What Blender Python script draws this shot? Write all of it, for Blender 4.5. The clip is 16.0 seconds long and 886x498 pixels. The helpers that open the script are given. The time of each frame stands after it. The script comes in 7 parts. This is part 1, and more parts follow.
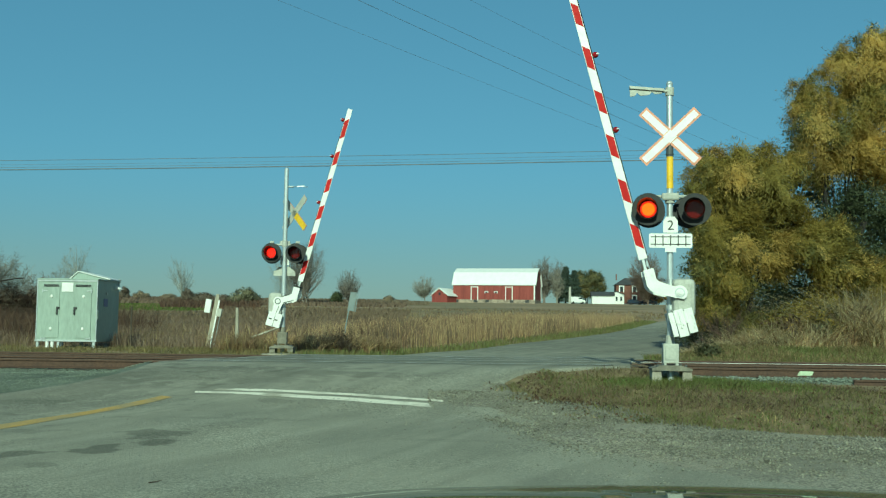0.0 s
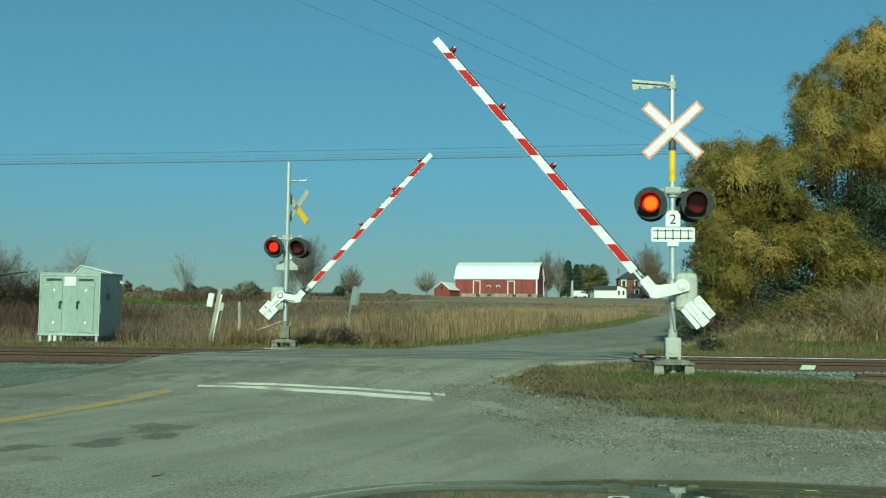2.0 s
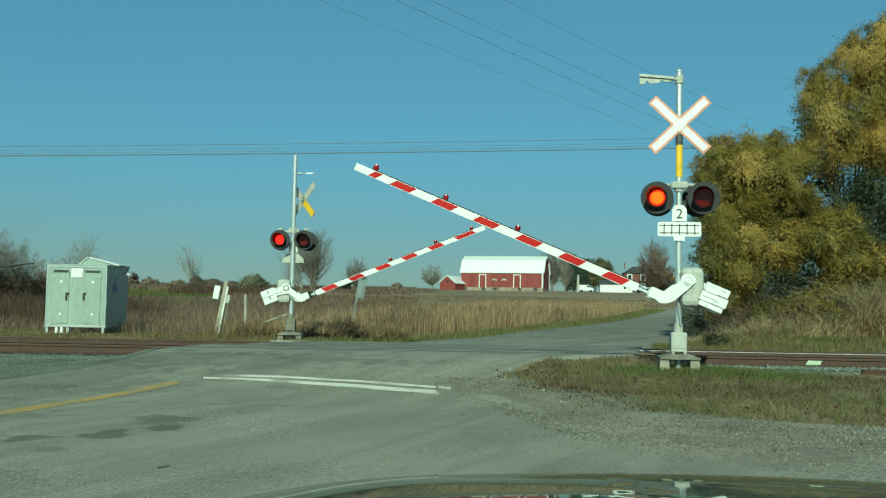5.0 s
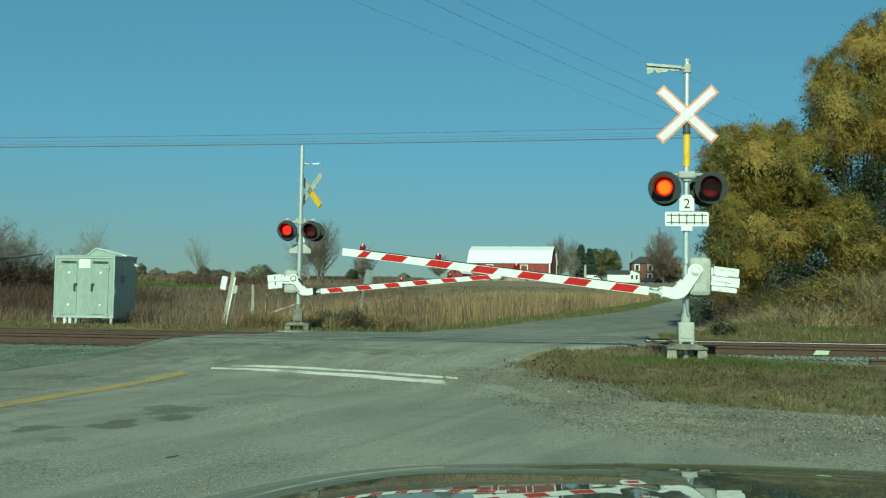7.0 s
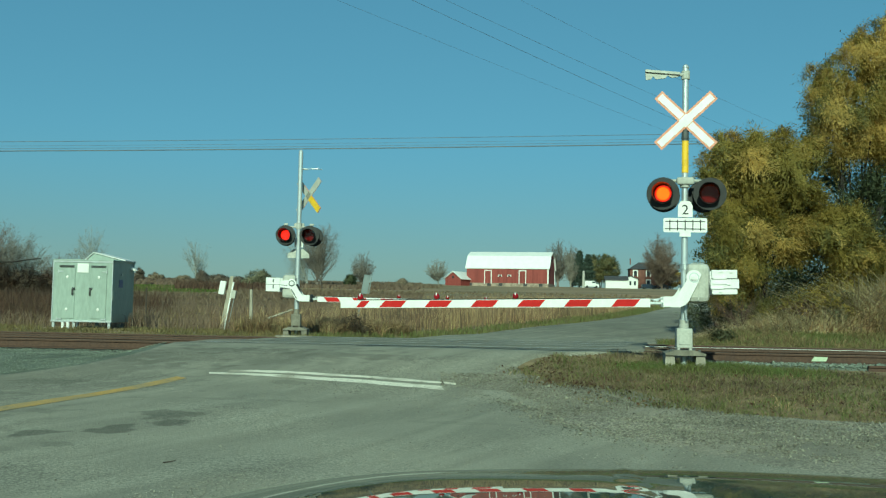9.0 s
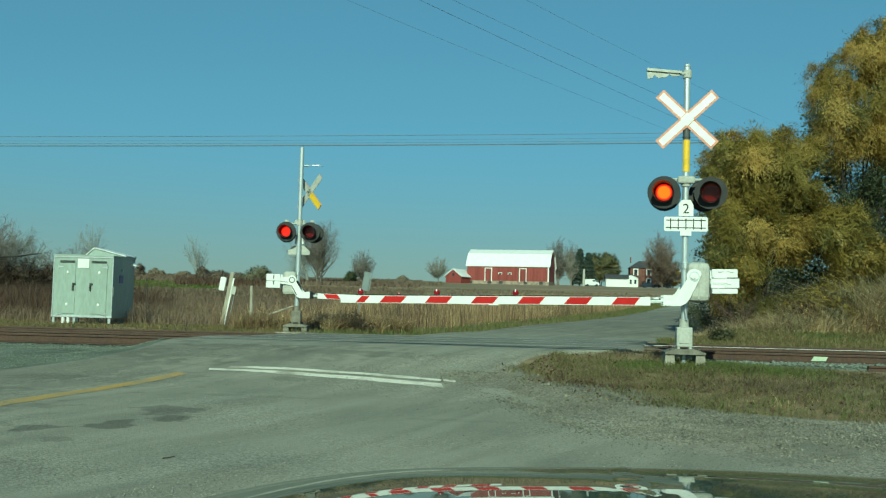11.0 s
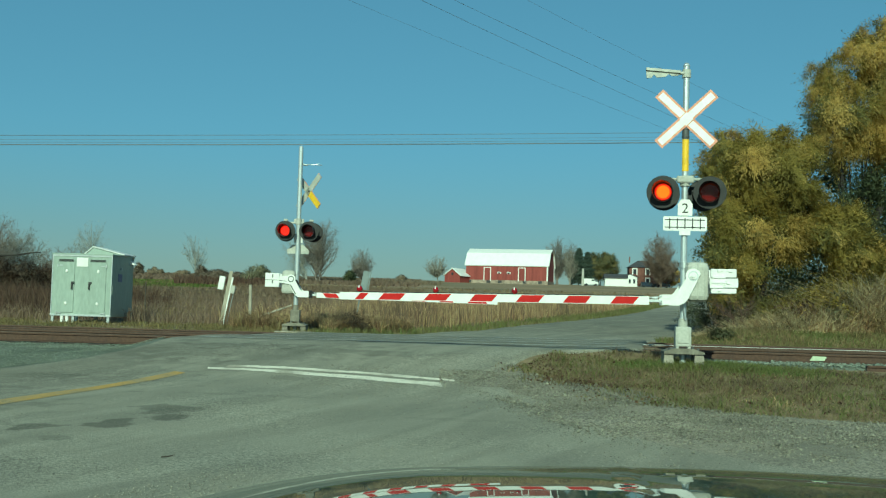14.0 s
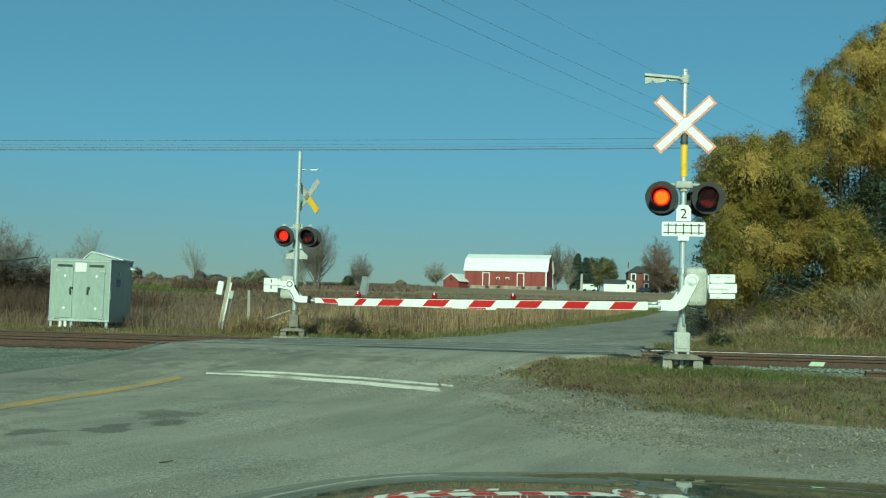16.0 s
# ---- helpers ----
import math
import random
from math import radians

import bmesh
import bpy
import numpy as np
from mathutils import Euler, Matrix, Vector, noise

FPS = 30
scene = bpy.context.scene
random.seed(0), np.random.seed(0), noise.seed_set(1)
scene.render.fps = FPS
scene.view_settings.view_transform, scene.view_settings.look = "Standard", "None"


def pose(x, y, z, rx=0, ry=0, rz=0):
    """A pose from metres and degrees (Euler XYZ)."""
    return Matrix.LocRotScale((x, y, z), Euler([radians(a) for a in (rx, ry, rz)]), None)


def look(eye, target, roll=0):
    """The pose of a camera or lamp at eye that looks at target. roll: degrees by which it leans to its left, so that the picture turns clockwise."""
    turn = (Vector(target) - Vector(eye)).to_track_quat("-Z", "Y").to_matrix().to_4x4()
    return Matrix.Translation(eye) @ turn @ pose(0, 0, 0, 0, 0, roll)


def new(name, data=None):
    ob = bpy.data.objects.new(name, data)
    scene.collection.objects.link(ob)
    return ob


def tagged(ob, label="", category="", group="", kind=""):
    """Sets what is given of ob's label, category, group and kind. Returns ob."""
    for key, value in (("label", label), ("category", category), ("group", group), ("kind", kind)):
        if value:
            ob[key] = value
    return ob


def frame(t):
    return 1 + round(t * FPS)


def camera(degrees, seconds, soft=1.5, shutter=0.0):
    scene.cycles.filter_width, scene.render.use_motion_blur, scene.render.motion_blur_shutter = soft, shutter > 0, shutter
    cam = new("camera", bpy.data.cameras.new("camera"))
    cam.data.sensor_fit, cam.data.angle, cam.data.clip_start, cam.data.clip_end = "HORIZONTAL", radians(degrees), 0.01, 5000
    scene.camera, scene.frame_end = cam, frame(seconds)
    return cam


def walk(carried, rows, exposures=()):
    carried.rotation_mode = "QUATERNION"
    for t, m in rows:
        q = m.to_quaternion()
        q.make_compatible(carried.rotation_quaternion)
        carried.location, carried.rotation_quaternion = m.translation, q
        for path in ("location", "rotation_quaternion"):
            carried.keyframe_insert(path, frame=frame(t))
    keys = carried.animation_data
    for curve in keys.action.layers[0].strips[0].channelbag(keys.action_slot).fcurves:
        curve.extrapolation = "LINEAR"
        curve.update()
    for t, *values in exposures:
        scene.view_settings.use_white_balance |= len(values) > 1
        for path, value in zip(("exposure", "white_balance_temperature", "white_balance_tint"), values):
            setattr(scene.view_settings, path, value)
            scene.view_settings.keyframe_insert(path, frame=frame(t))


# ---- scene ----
cam = camera(47.074, 16.0, soft=1.25)
EYE = Vector((0.0, 0.0, 0.93))


def aim(yaw, pitch, roll):
    """The camera's pose: it stays in one place and is turned a little."""
    w, p = radians(yaw), radians(pitch)
    return look(EYE, EYE + Vector((math.sin(w) * math.cos(p), math.cos(w) * math.cos(p), math.sin(p))), roll)


PATH = [
    (0.0, 0.758, 4.259, 0.793), (0.5, 0.770, 4.312, 0.769), (1.0, 0.761, 4.211, 0.816), (1.5, 0.673, 3.973, 0.759),
    (2.0, 0.634, 3.922, 0.782), (2.5, 0.636, 3.825, 0.778), (3.0, 0.587, 3.782, 0.824), (3.5, 0.583, 3.794, 0.860),
    (4.0, 0.579, 3.915, 0.924), (4.2, 0.550, 3.930, 0.950), (6.3, -0.200, 2.760, 1.200), (6.5, -0.241, 2.881, 1.190),
    (7.0, -0.082, 2.996, 1.005), (7.5, -0.019, 3.124, 1.064), (8.0, 0.003, 3.192, 1.128), (8.5, -0.002, 3.207, 1.222),
    (9.0, 0.000, 3.300, 1.180), (9.2, 0.000, 3.300, 1.220), (11.5, -0.029, 3.133, 1.537), (12.0, -0.019, 3.132, 1.287),
    (12.5, 0.051, 3.158, 1.403), (13.0, 0.060, 3.101, 1.524), (13.5, 0.055, 3.063, 1.511), (14.0, 0.029, 3.117, 1.598),
    (14.5, 0.017, 3.188, 1.606), (15.0, 0.018, 3.253, 1.637), (15.5, 0.045, 3.317, 1.630), (16.0, 0.094, 3.416, 1.625)]
walk(cam, [(t, aim(w, p, r)) for t, w, p, r in PATH], exposures=[(0.0, 0.2, 5750, -38), (16.0, 0.2, 5750, -38)])

# ---- daylight: low autumn sun from behind the camera, a little to its left ----
SUN_EL, SUN_AZ = 28.5, 7.0
world = bpy.data.worlds.new("sky")
scene.world = world
world.use_nodes = True
wn = world.node_tree.nodes
sky = wn.new("ShaderNodeTexSky")
sky.sky_type, sky.sun_disc = "NISHITA", False
sky.sun_elevation, sky.sun_rotation = radians(SUN_EL), radians(180 + SUN_AZ)
sky.air_density, sky.dust_density, sky.ozone_density = 0.9, 0.35, 3.0
wn["Background"].inputs["Strength"].default_value = 0.145
even = wn.new("ShaderNodeGamma")
even.inputs["Gamma"].default_value = 0.48
world.node_tree.links.new(sky.outputs["Color"], even.inputs["Color"])
clear = wn.new("ShaderNodeMixRGB")
clear.blend_type = "MULTIPLY"
clear.inputs["Fac"].default_value = 1.0
clear.inputs[2].default_value = (0.695, 0.972, 1.265, 1)
world.node_tree.links.new(even.outputs["Color"], clear.inputs[1])
# grey autumn haze low over the whole horizon
way = wn.new("ShaderNodeTexCoord")
parts_of = wn.new("ShaderNodeSeparateXYZ")
world.node_tree.links.new(way.outputs["Generated"], parts_of.inputs[0])
low = wn.new("ShaderNodeMapRange")
low.interpolation_type = "SMOOTHSTEP"
for k, v in ((1, 0.0), (2, 0.17), (3, 1.0), (4, 0.0)):
    low.inputs[k].default_value = v
world.node_tree.links.new(parts_of.outputs["Z"], low.inputs[0])
haze = wn.new("ShaderNodeMixRGB")
haze.blend_type = "MULTIPLY"
haze.inputs[2].default_value = (1.06, 0.80, 0.67, 1)
world.node_tree.links.new(low.outputs[0], haze.inputs["Fac"])
world.node_tree.links.new(clear.outputs["Color"], haze.inputs[1])
high = wn.new("ShaderNodeMapRange")
high.interpolation_type = "SMOOTHSTEP"
for k, v in ((1, 0.30), (2, 0.95), (3, 0.0), (4, 1.0)):
    high.inputs[k].default_value = v
world.node_tree.links.new(parts_of.outputs["Z"], high.inputs[0])
deep = wn.new("ShaderNodeMixRGB")
deep.blend_type = "MULTIPLY"
deep.inputs[2].default_value = (0.50, 0.56, 0.66, 1)
world.node_tree.links.new(high.outputs[0], deep.inputs["Fac"])
world.node_tree.links.new(haze.outputs["Color"], deep.inputs[1])
world.node_tree.links.new(deep.outputs["Color"], wn["Background"].inputs["Color"])
sun = new("sun", bpy.data.lights.new("sun", "SUN"))
sun.data.energy, sun.data.angle, sun.data.color = 4.4, radians(0.55), (1.0, 0.905, 0.785)
to_sun = Vector((-math.sin(radians(SUN_AZ)) * math.cos(radians(SUN_EL)), -math.cos(radians(SUN_AZ)) * math.cos(radians(SUN_EL)), math.sin(radians(SUN_EL))))
sun.matrix_world = look(to_sun * 50, (0, 0, 0))


# ---- materials ----
def material(name, color, rough=0.6, metal=0.0, vary=0.25, scale=3.0, fine=60.0, bump=0.15, second=None, patch=0.5, spec=0.4, by_piece=0.0, stretch=(1, 1, 1)):
    """A surface with colour that varies in large patches and fine grain, and a fine relief."""
    m = bpy.data.materials.new(name)
    m.use_nodes = True
    nt = m.node_tree
    n, link = nt.nodes, nt.links.new
    b = n["Principled BSDF"]
    b.inputs["Metallic"].default_value = metal
    b.inputs["Specular IOR Level"].default_value = spec
    tc = n.new("ShaderNodeTexCoord")
    mp = n.new("ShaderNodeMapping")
    mp.inputs["Scale"].default_value = stretch
    link(tc.outputs["Object"], mp.inputs["Vector"])
    big, small = n.new("ShaderNodeTexNoise"), n.new("ShaderNodeTexNoise")
    for tex, s, d in ((big, scale, 5), (small, fine, 3)):
        tex.inputs["Scale"].default_value, tex.inputs["Detail"].default_value = s, d
        link(mp.outputs["Vector"], tex.inputs["Vector"])
    two = second or tuple(c * (1 - vary) for c in color[:3]) + (1,)
    ramp = n.new("ShaderNodeValToRGB")
    ramp.color_ramp.elements[0].position, ramp.color_ramp.elements[1].position = patch - 0.13, patch + 0.13
    link(big.outputs["Fac"], ramp.inputs["Fac"])
    mix = n.new("ShaderNodeMixRGB")
    mix.inputs[1].default_value, mix.inputs[2].default_value = color, two
    link(ramp.outputs["Color"], mix.inputs["Fac"])
    grain = n.new("ShaderNodeHueSaturation")
    mr = n.new("ShaderNodeMapRange")
    mr.inputs[1].default_value, mr.inputs[2].default_value = 0.25, 0.75
    mr.inputs[3].default_value, mr.inputs[4].default_value = 1 - vary * 0.8, 1 + vary * 0.8
    link(small.outputs["Fac"], mr.inputs[0])
    last = mr.outputs[0]
    if by_piece:
        info = n.new("ShaderNodeNewGeometry")
        pr = n.new("ShaderNodeMapRange")
        pr.inputs[3].default_value, pr.inputs[4].default_value = 1 - by_piece, 1 + by_piece
        link(info.outputs["Random Per Island"], pr.inputs[0])
        mul = n.new("ShaderNodeMath")
        mul.operation = "MULTIPLY"
        link(last, mul.inputs[0])
        link(pr.outputs[0], mul.inputs[1])
        last = mul.outputs[0]
        hue = n.new("ShaderNodeMapRange")
        hue.inputs[3].default_value, hue.inputs[4].default_value = 0.5 - by_piece * 0.05, 0.5 + by_piece * 0.05
        link(info.outputs["Random Per Island"], hue.inputs[0])
        link(hue.outputs[0], grain.inputs["Hue"])
    link(last, grain.inputs["Value"])
    link(mix.outputs["Color"], grain.inputs["Color"])
    link(grain.outputs["Color"], b.inputs["Base Color"])
    rr = n.new("ShaderNodeMapRange")
    rr.inputs[3].default_value, rr.inputs[4].default_value = max(rough - 0.12, 0.02), min(rough + 0.12, 1)
    link(big.outputs["Fac"], rr.inputs[0])
    link(rr.outputs[0], b.inputs["Roughness"])
    if bump:
        bp = n.new("ShaderNodeBump")
        bp.inputs["Strength"].default_value, bp.inputs["Distance"].default_value = bump, 0.02
        link(small.outputs["Fac"], bp.inputs["Height"])
        link(bp.outputs["Normal"], b.inputs["Normal"])
    return m


def leafy(name, color, second, by_piece=0.35):
    """Leaves and blades: light also passes through them."""
    m = material(name, color, 0.6, second=second, scale=0.6, fine=8, bump=0, vary=0.2, by_piece=by_piece, spec=0.25)
    n, link = m.node_tree.nodes, m.node_tree.links.new
    b = n["Principled BSDF"]
    tr = n.new("ShaderNodeBsdfTranslucent")
    link(b.inputs["Base Color"].links[0].from_socket, tr.inputs["Color"])
    mx = n.new("ShaderNodeMixShader")
    mx.inputs[0].default_value = 0.49
    link(b.outputs[0], mx.inputs[1])
    link(tr.outputs[0], mx.inputs[2])
    link(mx.outputs[0], n["Material Output"].inputs["Surface"])
    return m


def glow(name, color, strength):
    m = bpy.data.materials.new(name)
    m.use_nodes = True
    b = m.node_tree.nodes["Principled BSDF"]
    b.inputs["Base Color"].default_value = (0.2, 0.01, 0.01, 1)
    b.inputs["Emission Color"].default_value, b.inputs["Emission Strength"].default_value = color, strength
    return m


def tinted_glass(name, tint, gloss=0.08):
    m = bpy.data.materials.new(name)
    m.use_nodes = True
    n, link = m.node_tree.nodes, m.node_tree.links.new
    n.remove(n["Principled BSDF"])
    tr, gl, mx = n.new("ShaderNodeBsdfTransparent"), n.new("ShaderNodeBsdfGlossy"), n.new("ShaderNodeMixShader")
    tr.inputs["Color"].default_value = tint
    gl.inputs["Roughness"].default_value = 0.15
    mx.inputs[0].default_value = gloss
    link(tr.outputs[0], mx.inputs[1])
    link(gl.outputs[0], mx.inputs[2])
    link(mx.outputs[0], n["Material Output"].inputs["Surface"])
    return m


def stony(name, color, second, cell=60.0, speck=0.3, bump=0.3, stains=(), turn=26.6, streak=(1.1, 0.14)):
    """Worn ground of small stones: tone bands along the traffic, broad patches, single stones, dark stains and darker
    areas.
    """
    m = material(name, color, 0.92, vary=0.2, scale=0.6, fine=48, bump=bump, second=second, spec=0.25)
    nt = m.node_tree
    n, link = nt.nodes, nt.links.new
    b = n["Principled BSDF"]
    last = b.inputs["Base Color"].links[0].from_socket
    tc = n.new("ShaderNodeTexCoord")

    def scaled(value, lo, hi, a=0.3, z=0.7):
        r = n.new("ShaderNodeMapRange")
        r.interpolation_type = "SMOOTHSTEP"
        for k, v in ((1, a), (2, z), (3, lo), (4, hi)):
            r.inputs[k].default_value = v
        link(value, r.inputs[0])
        return r.outputs[0]

    def times(col, value):
        h = n.new("ShaderNodeHueSaturation")
        link(col, h.inputs["Color"])
        link(value, h.inputs["Value"])
        return h.outputs["Color"]

    rot = n.new("ShaderNodeVectorRotate")
    rot.rotation_type = "Z_AXIS"
    rot.inputs["Angle"].default_value = radians(turn)
    link(tc.outputs["Object"], rot.inputs["Vector"])
    mp = n.new("ShaderNodeMapping")
    mp.inputs["Scale"].default_value = (streak[0], streak[1], 1)
    link(rot.outputs[0], mp.inputs["Vector"])
    band = n.new("ShaderNodeTexNoise")
    band.inputs["Scale"].default_value, band.inputs["Detail"].default_value, band.inputs["Distortion"].default_value = 1.6, 8.0, 0.8
    link(mp.outputs[0], band.inputs["Vector"])
    last = times(last, scaled(band.outputs["Fac"], 0.86, 1.10, 0.34, 0.66))
    wide = n.new("ShaderNodeTexNoise")
    wide.inputs["Scale"].default_value, wide.inputs["Detail"].default_value = 0.45, 4.0
    link(tc.outputs["Object"], wide.inputs["Vector"])
    cells = n.new("ShaderNodeTexVoronoi")
    cells.inputs["Scale"].default_value = cell
    link(tc.outputs["Object"], cells.inputs["Vector"])
    sep = n.new("ShaderNodeSeparateColor")
    link(cells.outputs["Color"], sep.inputs[0])
    one = scaled(sep.outputs[0], 1 - speck, 1 + speck, 0.0, 1.0)
    mix = n.new("ShaderNodeMix")
    mix.inputs[2].default_value = 1.0
    link(scaled(wide.outputs["Fac"], 0.15, 1.0, 0.40, 0.64), mix.inputs[0])
    link(one, mix.inputs[3])
    last = times(last, mix.outputs[0])
    blur = n.new("ShaderNodeTexNoise")
    blur.inputs["Scale"].default_value, blur.inputs["Detail"].default_value = 3.2, 5.0
    link(tc.outputs["Object"], blur.inputs["Vector"])
    for cx, cy, rx, ry, deep in stains:
        vs = n.new("ShaderNodeVectorMath")
        vs.operation = "SUBTRACT"
        vs.inputs[1].default_value = (cx, cy, 0)
        link(tc.outputs["Object"], vs.inputs[0])
        vm = n.new("ShaderNodeVectorMath")
        vm.operation = "MULTIPLY"
        vm.inputs[1].default_value = (1 / rx, 1 / ry, 0)
        link(vs.outputs[0], vm.inputs[0])
        ln = n.new("ShaderNodeVectorMath")
        ln.operation = "LENGTH"
        link(vm.outputs[0], ln.inputs[0])
        ad = n.new("ShaderNodeMath")
        ad.operation = "MULTIPLY_ADD"
        ad.inputs[1].default_value = 2.2
        link(blur.outputs["Fac"], ad.inputs[0])
        link(ln.outputs["Value"], ad.inputs[2])
        last = times(last, scaled(ad.outputs[0], 1 - deep, 1.0, 1.70, 2.05))
    link(last, b.inputs["Base Color"])
    return m


# worn oil stains and repairs on the approach; the last five darken broad stretches
STAINS_AND_TONES = [(-4.10, 10.5, 0.33, 0.24, 0.42), (-3.43, 10.78, 0.29, 0.40, 0.44), (-3.09, 11.83, 0.46, 0.42, 0.36), (-2.93, 11.26, 0.29, 0.29, 0.45), (-3.68, 9.78, 0.22, 0.18, 0.2), (-3.4, 8.35, 0.3, 0.6, 0.14), (-2.2, 15.1, 0.32, 0.2, 0.2), (-5.2, 12.0, 1.3, 0.22, 0.16), (-5.6, 14.8, 0.9, 0.3, 0.2), (-6.2, 13.6, 1.2, 0.2, 0.14), (-4.1, 8.6, 0.8, 0.25, 0.14), (-1.2, 17.6, 2.2, 0.35, 0.14), (-3.4, 18.1, 1.3, 0.4, 0.18), (-2.5, 13.3, 1.4, 0.14, 0.1), (0.2, 11.9, 1.0, 0.12, 0.1), (9.5, 53.0, 16.0, 24.0, 0.24), (-6.8, 15.6, 3.6, 3.2, 0.17), (-6.4, 10.0, 2.2, 3.4, 0.15), (-3.6, 17.6, 3.4, 1.3, 0.18), (-2.5, 22.5, 5.0, 4.5, 0.12)]
ASPHALT = stony("asphalt", (0.271, 0.255, 0.199, 1), (0.233, 0.222, 0.176, 1), 62.0, 0.36, 0.5, STAINS_AND_TONES)
GRAVEL = stony("gravel", (0.255, 0.23, 0.178, 1), (0.20, 0.185, 0.147, 1), 44.0, 0.5, 0.5, (), 60.0, (1.1, 0.25))
BALLAST = material("ballast_stone", (0.20, 0.222, 0.178, 1), 0.9, vary=0.3, scale=1.0, fine=26, bump=0.45, by_piece=0.3, spec=0.2)
RUSTBALLAST = material("rust_stained_ballast", (0.068, 0.055, 0.04, 1), 0.95, vary=0.4, scale=1.3, fine=20, bump=0.6, by_piece=0.35, spec=0.1)
SOIL = material("dry_grass_soil", (0.265, 0.185, 0.105, 1), 0.95, vary=0.4, scale=0.05, fine=3.5, bump=0.5, second=(0.17, 0.135, 0.07, 1))
STEEL = material("galvanised_steel", (0.50, 0.53, 0.53, 1), 0.42, 0.7, vary=0.18, scale=6, fine=40, bump=0.05)
ALU = material("mast_aluminium", (0.62, 0.65, 0.65, 1), 0.38, 0.65, vary=0.15, scale=4, fine=50, bump=0.03, stretch=(1, 1, 0.2))
WHITE = material("white_paint", (0.70, 0.70, 0.67, 1), 0.45, vary=0.08, scale=5, fine=40, bump=0.03)
RED = material("red_stripe", (0.40, 0.012, 0.014, 1), 0.6, spec=0.12, vary=0.15, scale=5, fine=40, bump=0.02)
BLACK = material("black_paint", (0.018, 0.018, 0.018, 1), 0.55, vary=0.3, scale=8, fine=60, bump=0.05, spec=0.35)
GREY_BOX = material("grey_casting", (0.42, 0.42, 0.37, 1), 0.55, vary=0.18, scale=5, fine=30, bump=0.08)
YELLOW = material("yellow_sheeting", (0.72, 0.46, 0.03, 1), 0.45, vary=0.15, scale=9, fine=50, bump=0.02)
BORDER = material("red_border", (0.60, 0.26, 0.165, 1), 0.5, vary=0.2, scale=9, fine=50, bump=0.02)
CONCRETE = material("concrete", (0.33, 0.30, 0.24, 1), 0.85, vary=0.25, scale=4, fine=30, bump=0.3)
RUST = material("rusty_rail", (0.074, 0.042, 0.028, 1), 0.85, 0.0, vary=0.4, scale=4, fine=25, bump=0.3, second=(0.065, 0.04, 0.03, 1))
# near-white, hardly metallic: the sun's glint on the rail head is put into the colour
RAILTOP = material("glint_rail_head", (0.80, 0.79, 0.72, 1), 0.4, 0.1, vary=0.15, scale=3, fine=30, bump=0.02)
RAILDULL = material("dull_rail_head", (0.12, 0.09, 0.07, 1), 0.7, 0.1, vary=0.3, scale=3, fine=30, bump=0.05, spec=0.15)
TIE = material("weathered_tie", (0.075, 0.06, 0.046, 1), 0.9, vary=0.4, scale=3, fine=20, bump=0.5, stretch=(0.3, 1, 1))
DARKSTEEL = material("dark_grey_steel", (0.10, 0.105, 0.105, 1), 0.55, 0.3, vary=0.2, scale=6, fine=40, bump=0.05)
UNLIT = material("unlit_lamp", (0.20, 0.010, 0.012, 1), 0.4, vary=0.2, scale=20, fine=60, bump=0.05)
BULB = glow("lit_signal_lamp", (1.0, 0.15, 0.008, 1), 6.5)
RIM = glow("lit_lamp_rim", (1.0, 0.012, 0.008, 1), 1.3)
BULB_FAR = glow("lit_far_lamp", (1.0, 0.012, 0.022, 1), 3.2)
RED_LENS = tinted_glass("red_lens", (0.80, 0.45, 0.40, 1), 0.03)
ARM_LENS = material("red_lamp_plastic", (0.26, 0.004, 0.010, 1), 0.12, vary=0.25, scale=8, fine=30, bump=0, spec=0.6)
ROADPAINT = material("worn_white_road_paint", (0.70, 0.66, 0.55, 1), 0.85, vary=0.25, scale=2.6, fine=40, bump=0.2, second=(0.36, 0.33, 0.26, 1), patch=0.56, spec=0.2)
YELLOWPAINT = material("worn_yellow_road_paint", (0.42, 0.275, 0.085, 1), 0.85, vary=0.35, scale=2.4, fine=40, bump=0.2, second=(0.30, 0.24, 0.13, 1), patch=0.50, spec=0.2)


# ---- building blocks ----
def part(name, bm, mat, parent=None, label="", at=None, smooth=False):
    """Links a bmesh as one mesh object, under a thing or a part."""
    me = bpy.data.meshes.new(name)
    bmesh.ops.recalc_face_normals(bm, faces=bm.faces[:])
    bm.to_mesh(me)
    bm.free()
    if smooth:
        me.shade_smooth()
    ob = new(name, me)
    for one in (mat if isinstance(mat, (list, tuple)) else [mat]):
        me.materials.append(one)
    if parent:
        ob.parent = parent
    if at is not None:
        ob.matrix_basis = at
    if label:
        ob["label"] = label
    return ob


def thing(name, m, label, category, group="", kind=""):
    ob = new(name)
    ob.matrix_basis = m
    ob.empty_display_size = 0.2
    return tagged(ob, label, category, group, kind)


def box(bm, c, s, bevel=0.0, turn=None, mat=0):
    g = bmesh.ops.create_cube(bm, size=1.0)
    vs = g["verts"]
    bmesh.ops.scale(bm, vec=s, verts=vs)
    if bevel:
        es = list({e for v in vs for e in v.link_edges})
        r = bmesh.ops.bevel(bm, geom=es, offset=bevel, segments=2, affect="EDGES", profile=0.5)
        vs = list({v for f in r["faces"] for v in f.verts} | {v for v in vs if v.is_valid})
    if turn is not None:
        bmesh.ops.transform(bm, matrix=turn.to_4x4(), verts=vs)
    bmesh.ops.translate(bm, vec=c, verts=vs)
    for f in {f for v in vs for f in v.link_faces}:
        f.material_index = mat
    return vs


